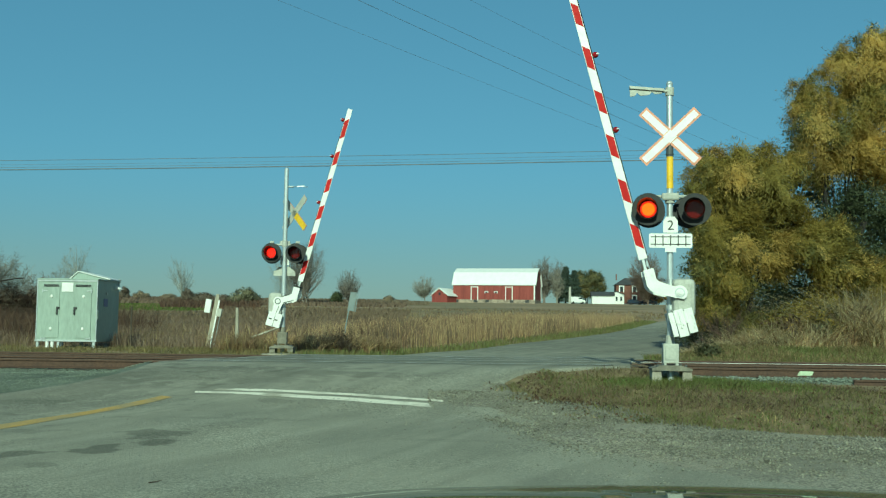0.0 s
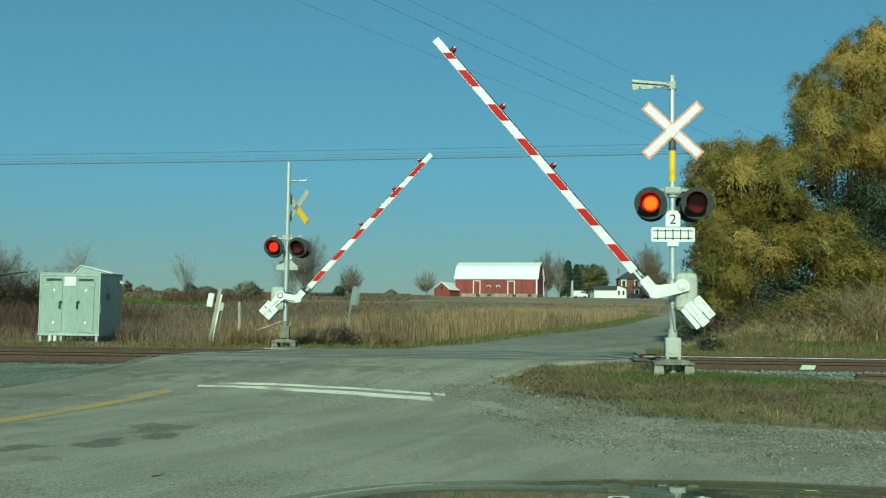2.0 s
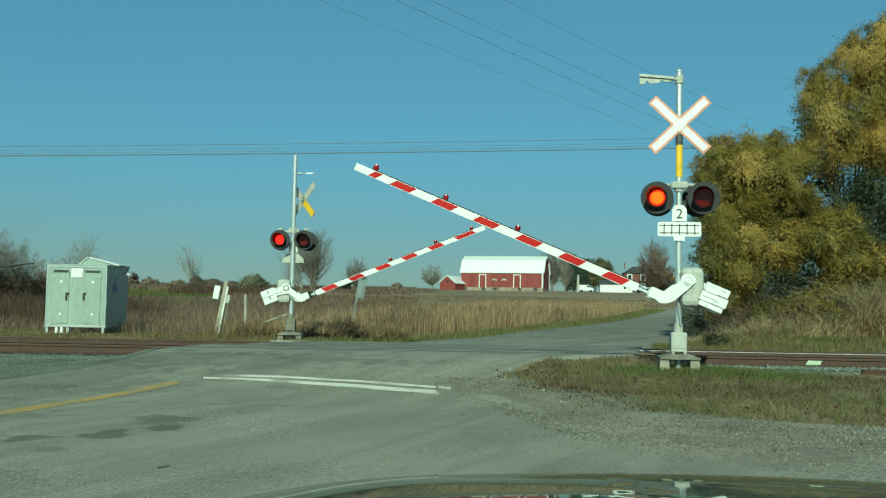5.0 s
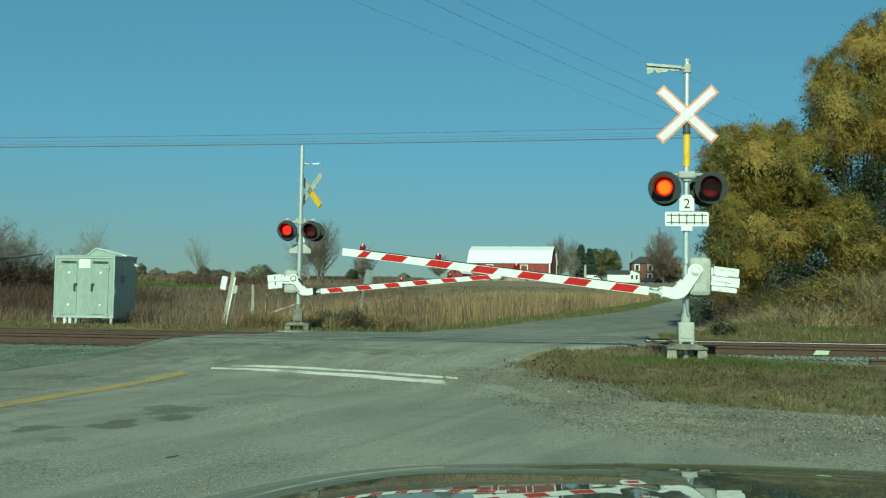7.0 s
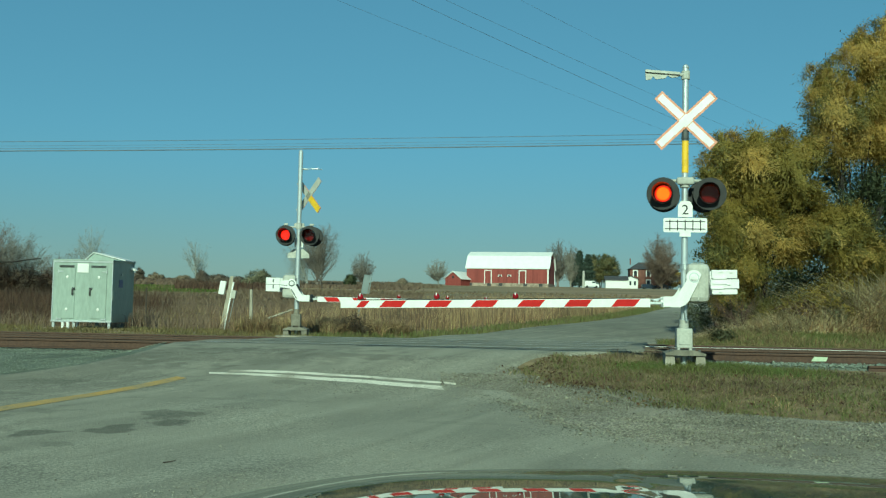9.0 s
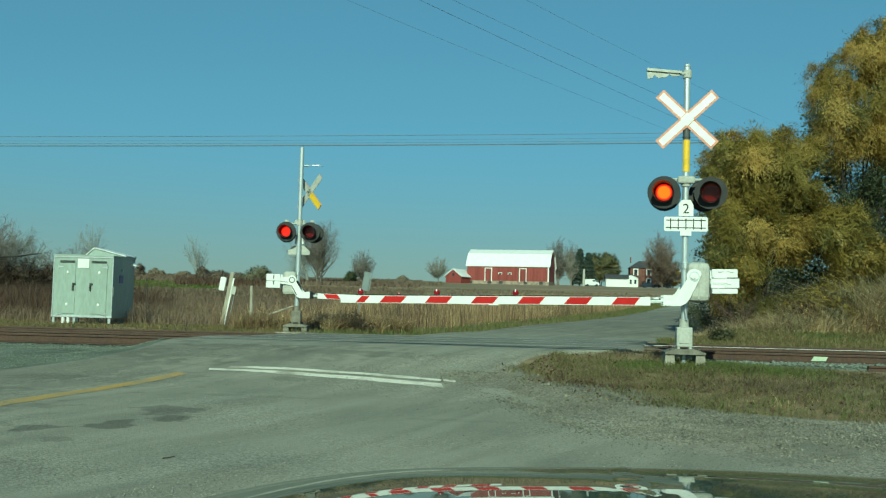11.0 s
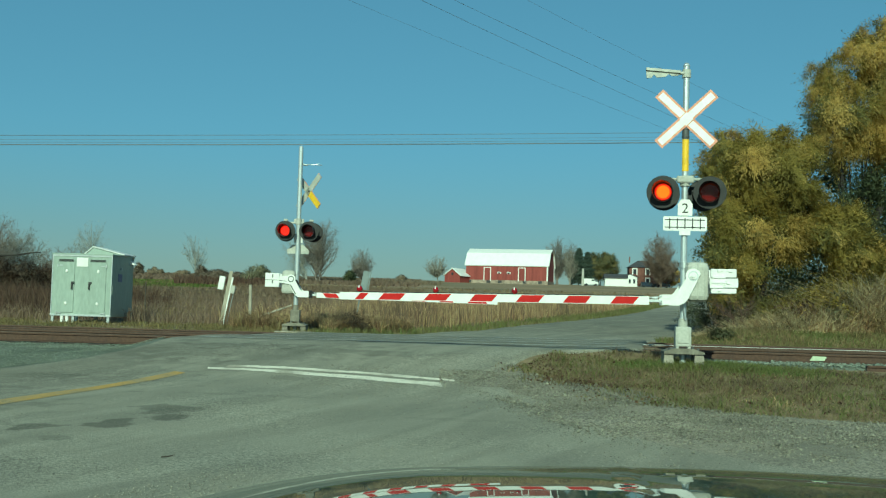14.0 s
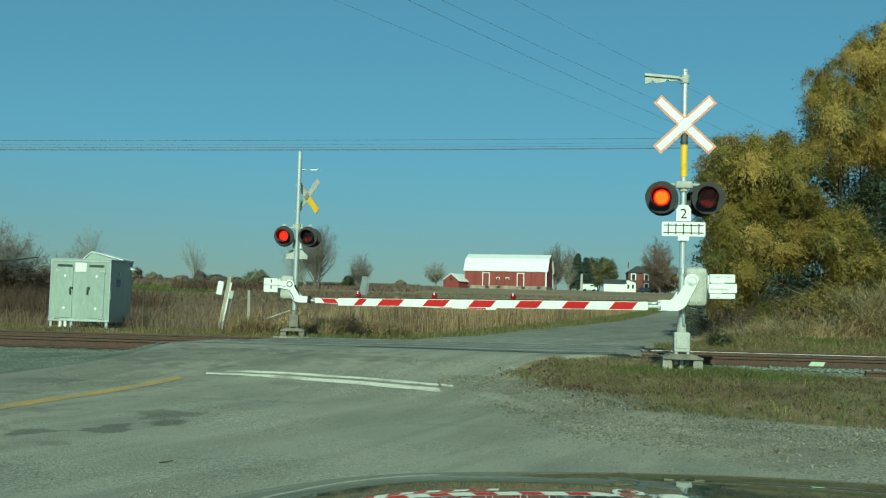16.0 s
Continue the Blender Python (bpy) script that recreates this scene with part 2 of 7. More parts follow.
def tube(bm, a, b, r0, r1=None, n=12, caps=True):
    a, b = Vector(a), Vector(b)
    r1 = r0 if r1 is None else r1
    q = (b - a).to_track_quat("Z", "Y").to_matrix()
    rings = []
    for p, r in ((a, r0), (b, r1)):
        rings.append([bm.verts.new(p + q @ Vector((r * math.cos(2 * math.pi * k / n), r * math.sin(2 * math.pi * k / n), 0))) for k in range(n)])
    for k in range(n):
        bm.faces.new((rings[0][k], rings[0][(k + 1) % n], rings[1][(k + 1) % n], rings[1][k]))
    if caps:
        bm.faces.new(rings[0][::-1])
        bm.faces.new(rings[1])


def slab(bm, outline, y0, y1, mat=0):
    """An outline of (x, z) points pulled from y0 to y1."""
    a = [bm.verts.new((x, y0, z)) for x, z in outline]
    b = [bm.verts.new((x, y1, z)) for x, z in outline]
    n = len(a)
    fs = [bm.faces.new(a), bm.faces.new(b[::-1])]
    for k in range(n):
        fs.append(bm.faces.new((a[k], b[k], b[(k + 1) % n], a[(k + 1) % n])))
    for f in fs:
        f.material_index = mat
    return fs


def mesh_from(name, verts, faces, mat, parent=None, label="", smooth=False):
    me = bpy.data.meshes.new(name)
    me.from_pydata(verts, [], faces)
    me.update()
    if smooth:
        me.shade_smooth()
    me.materials.append(mat)
    ob = new(name, me)
    if parent:
        ob.parent = parent
    if label:
        ob["label"] = label
    return ob


# ---- the lie of the land ----
def ease(a, b, v):
    u = min(max((v - a) / (b - a), 0.0), 1.0)
    return u * u * (3 - 2 * u)


LEFT = [(-20.0, -13.0), (0.0, -11.0), (8.0, -9.6), (12.0, -8.3), (15.1, -6.9), (15.8, -6.25), (16.5, -5.65), (17.75, -5.15), (20.5, -5.0), (24.4, -4.25), (26.0, -3.75), (29.0, -2.75), (31.0, -1.6), (33.0, -0.65), (35.0, 0.1), (38.1, 1.5), (44.2, 3.9), (49.8, 6.8), (57.4, 10.0), (65.5, 12.9), (76.8, 16.4), (90.0, 20.6), (120.0, 31.0)]
RIGHT = [(-20.0, 30.0), (6.0, 30.0), (8.0, 7.0), (9.0, 3.9), (10.35, 2.4), (11.8, 1.45), (14.1, 0.85), (15.0, 0.26), (16.4, 0.82), (17.1, 1.18), (18.6, 1.85), (19.1, 3.0), (19.7, 3.9), (21.9, 4.3), (26.0, 5.2), (31.0, 6.7), (36.0, 8.2), (43.0, 10.9), (51.0, 14.0), (64.0, 19.0), (86.0, 26.5), (120.0, 38.0)]
GRASS_EDGE = [(-14.0, 30.0), (12.0, 30.0), (12.4, 5.4), (12.75, 3.7), (13.35, 2.5), (15.1, 1.8), (16.4, 1.3), (17.0, 1.2)]


def along(rows, v):
    for (a, p), (b, q) in zip(rows, rows[1:]):
        if v <= b:
            return p + (q - p) * max(v - a, 0.0) / (b - a)
    return rows[-1][1]


def base_z(x, y):
    z = -0.48 + 0.40 * ease(9.5, 18.0, y) + 0.04 * ease(18.0, 19.2, y) + 0.08 * ease(26.8, 31.0, y)
    z += 0.0290 * max(y - 38.0, 0.0) if y < 330 else 0.0290 * 292 + 0.004 * (min(y, 900) - 330)
    # grassy bank behind the far track
    z += 0.30 * ease(27.4, 30.2, y) * ease(34.0, 31.5, y) * ease(7.2, 9.0, x)
    z += 0.09 * math.exp(-((x - 4.2) ** 2 + (y - 17.6) ** 2) / 2.0)
    if y > 28:
        z += 0.15 * noise.noise((x * 0.03, y * 0.03, 2.0)) * ease(36, 60, y)
    return z


def road_z(x, y):
    return -0.46 + 0.16 * ease(9, 14.5, y) + 0.485 * ease(13.5, 19.6, y) - 0.165 * ease(26.0, 33.0, y) - (0.028 * ease(4.5, 2.0, x) * ease(17.6, 19.4, y) + 0.052 * ease(21.6, 23.8, y)) * ease(36.0, 29.0, y) + 0.0290 * max(y - 38.0, 0.0)


def ground_z(x, y):
    a, b = along(LEFT, y), min(along(RIGHT, y), 6.0 if y < 12 else 99)
    out = max(a - x, x - b, 0.0)
    # the road falls away steeply where it crosses the tracks
    wide = 2.1 - 1.5 * ease(16.6, 18.4, y) * ease(28.5, 27.0, y) * (1.0 if x < a else 0.0)
    k = 1 - ease(0.15, wide, out)
    g = base_z(x, y)
    r = road_z(x, y) - (0.012 - 0.010 * ease(16.5, 19.5, y) * ease(30, 27, y)) * abs(x - (a + b) / 2) if y < 130 else g
    return g + (r - g) * k + 0.02 * noise.noise((x * 0.9, y * 0.9, 0.0)) * (1 - k)


def steps(a, b, d0, grow, far):
    out, v, d = [], a, d0
    while v < b:
        out.append(v)
        if v > far:
            d *= grow
        v += d
    return out + [b]


def sheet(name, xs, ys, lift, mat, zf=None, parent=None, label=""):
    zf = zf or ground_z
    vs = [(x, y, zf(x, y) + lift) for y in ys for x in xs]
    w = len(xs)
    fs = [(j * w + i, j * w + i + 1, (j + 1) * w + i + 1, (j + 1) * w + i) for j in range(len(ys) - 1) for i in range(w - 1)]
    return mesh_from(name, vs, fs, mat, parent, label, smooth=True)


right = steps(0.0, 2500.0, 0.36, 1.16, 20.0)
gx = [-v for v in right[:0:-1]] + right
gy = [-2500, -900, -300, -100, -40, -15, -6] + steps(-3.0, 3000.0, 0.36, 1.12, 44.0)
ground = tagged(sheet("ground", gx, gy, -0.03, SOIL), "brown late-autumn field and verge of dry grass", "ground", kind="structure")

rows_y = steps(-14.0, 118.0, 0.5, 1.03, 34)


def ribbon(name, ys, left, rightf, lift, mat, n, label):
    vs, fs = [], []
    for y in ys:
        a, b = left(y), rightf(y)
        for i in range(-1, n + 2):
            x = a + (b - a) * min(max(i, 0), n) / n
            worn = i >= n and y < 15.5
            soft_left = i < 0 and 11.0 < y < 17.6
            out = (-0.22 if soft_left else -0.12) if i < 0 else (0.9 if worn else 0.12) if i > n else 0.0
            vs.append((x + out, y, ground_z(x + (out if worn else 0), y) + (min(lift, 0.008) if worn else lift) - ((0.02 if worn else 0.05 if soft_left else 0.10) if out else 0.0)))
    w = n + 3
    for j in range(len(ys) - 1):
        for i in range(n + 2):
            k = j * w + i
            fs.append((k, k + 1, k + w + 1, k + w))
    return tagged(mesh_from(name, vs, fs, mat, smooth=True), label, "road", kind="structure")


def edge_noise(y, s):
    return 0.16 * noise.noise((y * 0.8, s, 0)) + 0.08 * noise.noise((y * 3.1, s, 5))


ribbon("gravel_shoulder", steps(-14.0, 17.0, 0.3, 1, 99), lambda y: min(along(RIGHT, y), along(GRASS_EDGE, y)) - 1.0, lambda y: along(GRASS_EDGE, y) + 1.5 * edge_noise(y, 7), 0.004, GRAVEL, 24, "blue-grey loose gravel shoulder beside the road")
road = ribbon("road", rows_y, lambda y: along(LEFT, y) + edge_noise(y, 1), lambda y: along(RIGHT, y) + edge_noise(y, 3) * (3.0 if y < 14.5 else 1.0), 0.014, ASPHALT, 24, "worn grey asphalt road over the level crossing")


def bed_z(x, y):
    a, b = along(LEFT, y), along(RIGHT, y)
    if a - 0.05 < x < b + 0.2:
        return ground_z(x, y) - 0.08
    if x > 0:
        return min(-0.03 if y < 22.9 else -0.085, -0.60 + 0.8 * min(y - 18.2, 28.0 - y))
    own = min(-0.03 if y < 22.9 else -0.085, -0.44 + 0.16 * (y - 15.4), -0.5 + 0.7 * (28.0 - y))
    return max(own, ground_z(x, y) + 0.01) if y < 19.6 and x > a - 2.2 else own


ballast = tagged(sheet("ballast_bed", [-90 + 0.6 * i for i in range(133)] + [-10 + 0.25 * i for i in range(80)] + [10.2 + 0.6 * i for i in range(133)], [14.6, 15.4, 16.2, 17.0, 17.8, 18.3, 18.9, 19.3, 21.0, 22.7, 25.0, 26.6, 27.2], 0.0, BALLAST, bed_z), "blue-grey crushed stone track bed", "track bed", kind="structure")
ballast.data.materials.append(RUSTBALLAST)
for f in ballast.data.polygons:
    # rust and oil from the trains stain the stone between the rails
    f.material_index = 1 if f.center.y > 19.2 else 0


# ---- the two tracks ----
def rail_profile():
    half = [(0.07, 0.0), (0.07, 0.014), (0.012, 0.034), (0.010, 0.125), (0.036, 0.137), (0.036, 0.168), (0.028, 0.175)]
    return half + [(-y, z) for y, z in half[::-1]]


def rail(parent, y, x0, x1, z, top):
    bm = bmesh.new()
    prof = rail_profile()
    ends = [[bm.verts.new((x, y + py, z + pz)) for py, pz in prof] for x in (x0, x1)]
    n = len(prof)
    for k in range(n):
        f = bm.faces.new((ends[0][k], ends[1][k], ends[1][(k + 1) % n], ends[0][(k + 1) % n]))
        f.material_index = 1 if prof[k][1] > 0.16 and prof[(k + 1) % n][1] > 0.16 else 0
    bm.faces.new(ends[0])
    bm.faces.new(ends[1][::-1])
    return part("rail", bm, [RUST, top], parent)


def track(y, z, label, glinting):
    t = thing("railway_track", pose(0, y, z), label, "railway track", "tracks of the crossing")
    for dy in (0.0, 1.5):
        # glint colour only on the right half of one rail; the rest stays dull
        rail(t, dy, -90, -3.8, -0.01, RAILDULL)
        rail(t, dy, -3.8, 90, -0.01, RAILTOP if dy == 0.0 and glinting else RAILDULL)
    bm = bmesh.new()
    box(bm, (0, 0, 0), (0.23, 2.6, 0.16), 0.01)
    first = part("tie", bm, TIE, t)
    xs = [0.55 * k for k in range(-110, 111) if not -5.9 < 0.55 * k < 3.8]
    for x in xs[:280]:
        o = new("tie", first.data)
        o.parent = t
        o.matrix_basis = pose(x, 0.75, -0.095, rz=random.uniform(-1, 1))
    first.matrix_basis = pose(xs[-1] + 0.55, 0.75, -0.095)
    return t


track(20.0, 0.0, "rusty steel rails on weathered wooden ties and ballast", False)
track(24.3, -0.055, "rusty rails, one head coloured bright as a glint, on wooden ties", True)


# ---- crossing signals ----
def round_outline(cx, cz, w, h, r, n=5):
    pts = []
    for sx, sz, a0 in ((1, 1, 0), (-1, 1, 90), (-1, -1, 180), (1, -1, 270)):
        for k in range(n + 1):
            a = radians(a0 + 90 * k / n)
            pts.append((cx + sx * (w / 2 - r) + r * math.cos(a), cz + sz * (h / 2 - r) + r * math.sin(a)))
    return pts


def lamp_head(sig, m, bulb_mat):
    """One flashing head: dish and housing, visor, lens and the lamp inside. It looks along its own -y."""
    bm = bmesh.new()
    tube(bm, (0, 0.0, 0), (0, 0.012, 0), 0.275, 0.275, 28)
    tube(bm, (0, 0.0, 0), (0, 0.02, 0), 0.285, 0.285, 28, caps=False)
    tube(bm, (0, 0.012, 0), (0, 0.10, 0), 0.19, 0.15, 20)
    tube(bm, (0, 0.10, 0), (0, 0.13, 0), 0.06, 0.05, 10)
    bmesh.ops.delete(bm, geom=[f for f in bm.faces if len(f.verts) > 4 and abs(f.calc_center_median().y) < 0.02], context="FACES_ONLY")
    n = 28
    inner = [bm.verts.new((0.16 * math.cos(2 * math.pi * k / n), 0.0, 0.16 * math.sin(2 * math.pi * k / n))) for k in range(n)]
    outer = [bm.verts.new((0.28 * math.cos(2 * math.pi * k / n), 0.0, 0.28 * math.sin(2 * math.pi * k / n))) for k in range(n)]
    for k in range(n):
        bm.faces.new((inner[k], inner[(k + 1) % n], outer[(k + 1) % n], outer[k]))
    head = part("lamp_head", bm, BLACK, sig, "black round signal lamp head", at=m)
    bm = bmesh.new()
    rings = []
    for r, d in ((0.172, 0), (0.166, 0)):
        rows = []
        for k in range(n + 1):
            a = 2 * math.pi * k / n
            up = 0.5 + 0.5 * math.sin(a)
            length = 0.10 + 0.24 * up ** 0.7
            rows.append((bm.verts.new((r * math.cos(a), -0.002, r * math.sin(a))), bm.verts.new((r * 1.04 * math.cos(a), -length, r * 1.04 * math.sin(a)))))
        rings.append(rows)
        for k in range(n):
            bm.faces.new((rows[k][0], rows[k + 1][0], rows[k + 1][1], rows[k][1]))
    for k in range(n):
        bm.faces.new((rings[0][k][1], rings[0][k + 1][1], rings[1][k + 1][1], rings[1][k][1]))
    part("visor", bm, BLACK, head)
    bm = bmesh.new()
    tube(bm, (0, -0.012, 0), (0, -0.004, 0), 0.15, 0.163, 24)
    part("lens", bm, RED_LENS, head, "red glass lens")
    bm = bmesh.new()
    tube(bm, (0, -0.004, 0), (0, 0.0, 0), 0.145, 0.145, 24)
    for f in bm.faces:
        f.material_index = 2 if f.calc_center_median().y < -0.003 else 1
    tube(bm, (0, -0.007, 0), (0, -0.004, 0), 0.108, 0.112, 20)
    for f in bm.faces:
        if f.calc_center_median().y < -0.0045:
            f.material_index = 0
    return part("lamp", bm, [bulb_mat, UNLIT, RIM], head, at=pose(0, 0.02, 0))


def mirrored(bm):
    bmesh.ops.scale(bm, vec=(-1, 1, 1), verts=bm.verts[:])
    return bm


def gate_arm(sig, m, reach, far):
    """The boom with its elbow and counterweight, about the pivot; it reaches along -x, its face to -y."""
    bm = bmesh.new()
    els = [(0.13 * math.cos(radians(a)), 0.13 * math.sin(radians(a))) for a in range(-20, 161, 20)]
    els += [(-0.06, -0.10), (0.09, -0.40), (0.15, -0.465), (0.24, -0.505), (0.52, -0.50), (0.52, -0.32), (0.32, -0.32), (0.27, -0.28)]
    slab(bm, [(x, z) for x, z in els], -0.02, 0.02)
    slab(bm, [(x, z) for x, z in els], 0.48, 0.52)
    box(bm, (0.40, 0.25, -0.43), (0.10, 0.46, 0.12), 0.01)
    tube(bm, (0, -0.045, 0), (0, 0.54, 0), 0.055, 0.055, 14)
    tube(bm, (0, -0.06, 0), (0, -0.04, 0), 0.03, 0.03, 8)
    if far:
        for y0 in (-0.022, 0.478):
            slab(bm, [(-0.34, -0.11), (-0.02, -0.15), (0.02, 0.10), (-0.34, 0.07)], y0, y0 + 0.044)
    for dx in (0.42, 0.48):
        for dz in (-0.38, -0.48):
            tube(bm, (dx, -0.035, dz), (dx, -0.015, dz), 0.014, 0.014, 6)
    arm = part("gate_arm", mirrored(bm), WHITE, sig, "white steel gate elbow carrying the striped boom", at=m)
    bm = bmesh.new()
    for k in range(20):
        a0, a1 = 2 * math.pi * k / 20, 2 * math.pi * (k + 1) / 20
        bm.faces.new([bm.verts.new((q * math.cos(a), -0.0235, q * math.sin(a))) for q, a in ((0.066, a0), (0.088, a0), (0.088, a1), (0.066, a1))])
    part("pivot_ring", mirrored(bm), STEEL, arm, "grey ring round the pivot")
    if far:
        # thin dark strips laid on the elbow imitate the shade in its grooves
        bm = bmesh.new()
        for k in range(20):
            a0, a1 = 2 * math.pi * k / 20, 2 * math.pi * (k + 1) / 20
            bm.faces.new([bm.verts.new((q * math.cos(a), 0.5235, q * math.sin(a))) for q, a in ((0.062, a1), (0.088, a1), (0.088, a0), (0.062, a0))])
        slab(bm, [(-0.33, -0.055), (-0.12, -0.075), (-0.12, -0.06), (-0.33, -0.04)], 0.5225, 0.526)
        slab(bm, [(-0.02, -0.17), (0.14, -0.43), (0.165, -0.42), (0.0, -0.15)], 0.5205, 0.526)
        part("groove_shade", mirrored(bm), DARKSTEEL, arm, "dark strips standing for shade in the elbow's grooves")
        bm = bmesh.new()
        box(bm, (0.545, 0.25, -0.41), (0.055, 0.50, 0.21), 0.012)
        box(bm, (0.60, 0.25, -0.36), (0.09, 0.10, 0.05), 0.01)
        part("shear_clamp", mirrored(bm), BLACK, arm, "black clamp at the boom end")
        bm = bmesh.new()
        tube(bm, (0.13, 0.36, -0.02), (0.22, 0.36, -0.20), 0.03, 0.03, 8)
        tube(bm, (0.22, 0.36, -0.20), (0.17, 0.36, -0.36), 0.03, 0.025, 8)
        part("cable", mirrored(bm), BLACK, arm)
    bm = bmesh.new()
    L0, L1 = 0.72, reach

    def h(r):
        return 0.074 - 0.008 * (r - L0) / (L1 - L0)
    cuts = [(L0, 0)]
    for k in range(6):
        cuts += [(0.94 + 0.82 * k, 1), (0.94 + 0.82 * k + 0.395, 0)]
    cuts += [(reach - 0.48, 1), (reach - 0.33, 0), (L1, 0)]
    z0, slant = -0.425, 0.06
    slab(bm, [(L0, z0 - h(L0)), (L1, z0 - h(L1)), (L1, z0 + h(L1)), (L0, z0 + h(L0))], 0.225, 0.275)
    boom = part("boom", mirrored(bm), WHITE, arm, "long white boom with slanted red stripes")
    for (r, c), (q, _) in zip(cuts, cuts[1:]):
        if c:
            bm = bmesh.new()
            e = 0.87
            slab(bm, [(r + slant * e, z0 - h(r) * e), (q + slant * e, z0 - h(q) * e), (q - slant * e, z0 + h(q) * e), (r - slant * e, z0 + h(r) * e)], 0.2225, 0.2775)
            part("stripe", mirrored(bm), RED, arm, "red reflective stripe")
    bm = bmesh.new()
    box(bm, (0.60, 0.25, -0.43), (0.30, 0.035, 0.05), 0.006)
    box(bm, (0.62, 0.25, -0.38), (0.10, 0.06, 0.03), 0.006)
    tube(bm, (0.45, 0.25, -0.35), (0.78, 0.25, -0.38), 0.014, 0.014, 6)
    part("boom_bracket", mirrored(bm), STEEL, arm)
    bm = bmesh.new()
    tube(bm, (0.8, 0.23, z0 + 0.082), (reach - 0.3, 0.23, z0 + 0.075), 0.010, 0.010, 6)
    part("cable", mirrored(bm), BLACK, arm)
    for r in (3.05, 4.45, reach - 0.36):
        bm = bmesh.new()
        box(bm, (r, 0.25, z0 + 0.085), (0.10, 0.07, 0.03), 0.006, mat=1)
        bmesh.ops.create_uvsphere(bm, u_segments=14, v_segments=10, radius=0.055, matrix=Matrix.Translation((r, 0.25, z0 + 0.125)) @ Matrix.Diagonal((1, 1, 1.15, 1)))
        tube(bm, (r, 0.25, z0 + 0.09), (r, 0.25, z0 + 0.115), 0.045, 0.05, 12)
        lamp = part("arm_lamp", mirrored(bm), [ARM_LENS, BLACK], arm, "red warning lamp on the boom")
        # added white stroke over the lens, in place of its highlight
        bm = bmesh.new()
        for k in range(6):
            a0, a1 = radians(20 + 24 * k), radians(44 + 24 * k)
            slab(bm, [(r + 0.012, z0 + 0.125 + 0.064 * math.sin(a0)), (r + 0.012, z0 + 0.125 + 0.067 * math.sin(a1)), (r - 0.006, z0 + 0.125 + 0.067 * math.sin(a1)), (r - 0.006, z0 + 0.125 + 0.064 * math.sin(a0))], 0.25 - 0.064 * math.cos(a0), 0.25 - 0.064 * math.cos(a1) + 0.002)
        part("lens_glint", mirrored(bm), WHITE, lamp, "white stroke standing for the highlight on the lens")
    for y in (-0.02, 0.50):
        bm = bmesh.new()
        if far:
            # one square block of plates
            for k in range(2):
                box(bm, (-0.53, y - 0.005, 0.055 - 0.20 * k), (0.40, 0.08, 0.194), 0.008)
            for dz in (0.07, -0.10):
                box(bm, (-0.52, y + 0.045, dz), (0.03, 0.02, 0.09), 0.003, mat=1)
            box(bm, (-0.23, y - 0.012, -0.03), (0.30, 0.03, 0.16), 0.006)
            box(bm, (-0.53, y + 0.036, -0.045), (0.38, 0.004, 0.010), mat=1)
        else:
            for cx, dz, ln, hh in ((-0.50, 0.052, 0.425, 0.145), (-0.505, -0.112, 0.47, 0.165), (-0.50, -0.248, 0.42, 0.088)):
                box(bm, (cx, y, dz), (ln, 0.07, hh), 0.010)
            box(bm, (-0.42, y - 0.042, -0.015), (0.22, 0.02, 0.04), 0.004)
            box(bm, (-0.42, y - 0.042, -0.105), (0.24, 0.02, 0.04), 0.004)
            box(bm, (-0.38, y - 0.042, -0.185), (0.22, 0.02, 0.035), 0.004)
            for dx, dz in ((-0.42, 0.09), (-0.61, 0.085), (-0.50, -0.10), (-0.57, -0.12), (-0.43, -0.245)):
                box(bm, (dx, y - 0.042, dz), (0.055, 0.022, 0.030), 0.004)
            for dx, dz in ((-0.47, 0.10), (-0.55, 0.10), (-0.535, -0.075), (-0.51, -0.145)):
                tube(bm, (dx, y - 0.052, dz), (dx, y - 0.03, dz), 0.016, 0.016, 6)
            box(bm, (-0.50, y - 0.036, -0.028), (0.44, 0.004, 0.012), mat=1)
            box(bm, (-0.50, y - 0.036, -0.198), (0.40, 0.004, 0.010), mat=1)
        part("counterweight", mirrored(bm), [WHITE, DARKSTEEL], arm, "white stacked counterweight plates")
    return arm


def crossbuck(sig, m):
    bm = bmesh.new()
    for s in (1, -1):
        q = Matrix.Rotation(radians(43.5 * s), 3, "Y")
        box(bm, (0, 0.0 + 0.006 * s, 0), (1.31, 0.006, 0.195), 0.0, q, 0)
        box(bm, (0, -0.004 + 0.006 * s, 0), (1.235, 0.006, 0.12), 0.0, q, 1)
    box(bm, (0, -0.0085, 0), (0.17, 0.004, 0.17), 0.0, Matrix.Rotation(radians(45), 3, "Y"), 1)
    return part("crossbuck", bm, [BORDER, WHITE, STEEL, YELLOW], sig, "white crossed blades edged in red", at=m)


def text_mesh(word, size, name, mat, parent, m):
    cu = bpy.data.curves.new(name, "FONT")
    cu.body, cu.size, cu.align_x, cu.align_y, cu.extrude = word, size, "CENTER", "CENTER", 0.002
    tmp = bpy.data.objects.new(name, cu)
    me = bpy.data.meshes.new_from_object(tmp)
    bpy.data.objects.remove(tmp)
    me.materials.append(mat)
    ob = new(name, me)
    ob.parent, ob.matrix_basis = parent, m
    return ob


DIRTYCAST = material("dirty_grey_casting", (0.20, 0.185, 0.145, 1), 0.8, vary=0.3, scale=6, fine=30, bump=0.2)


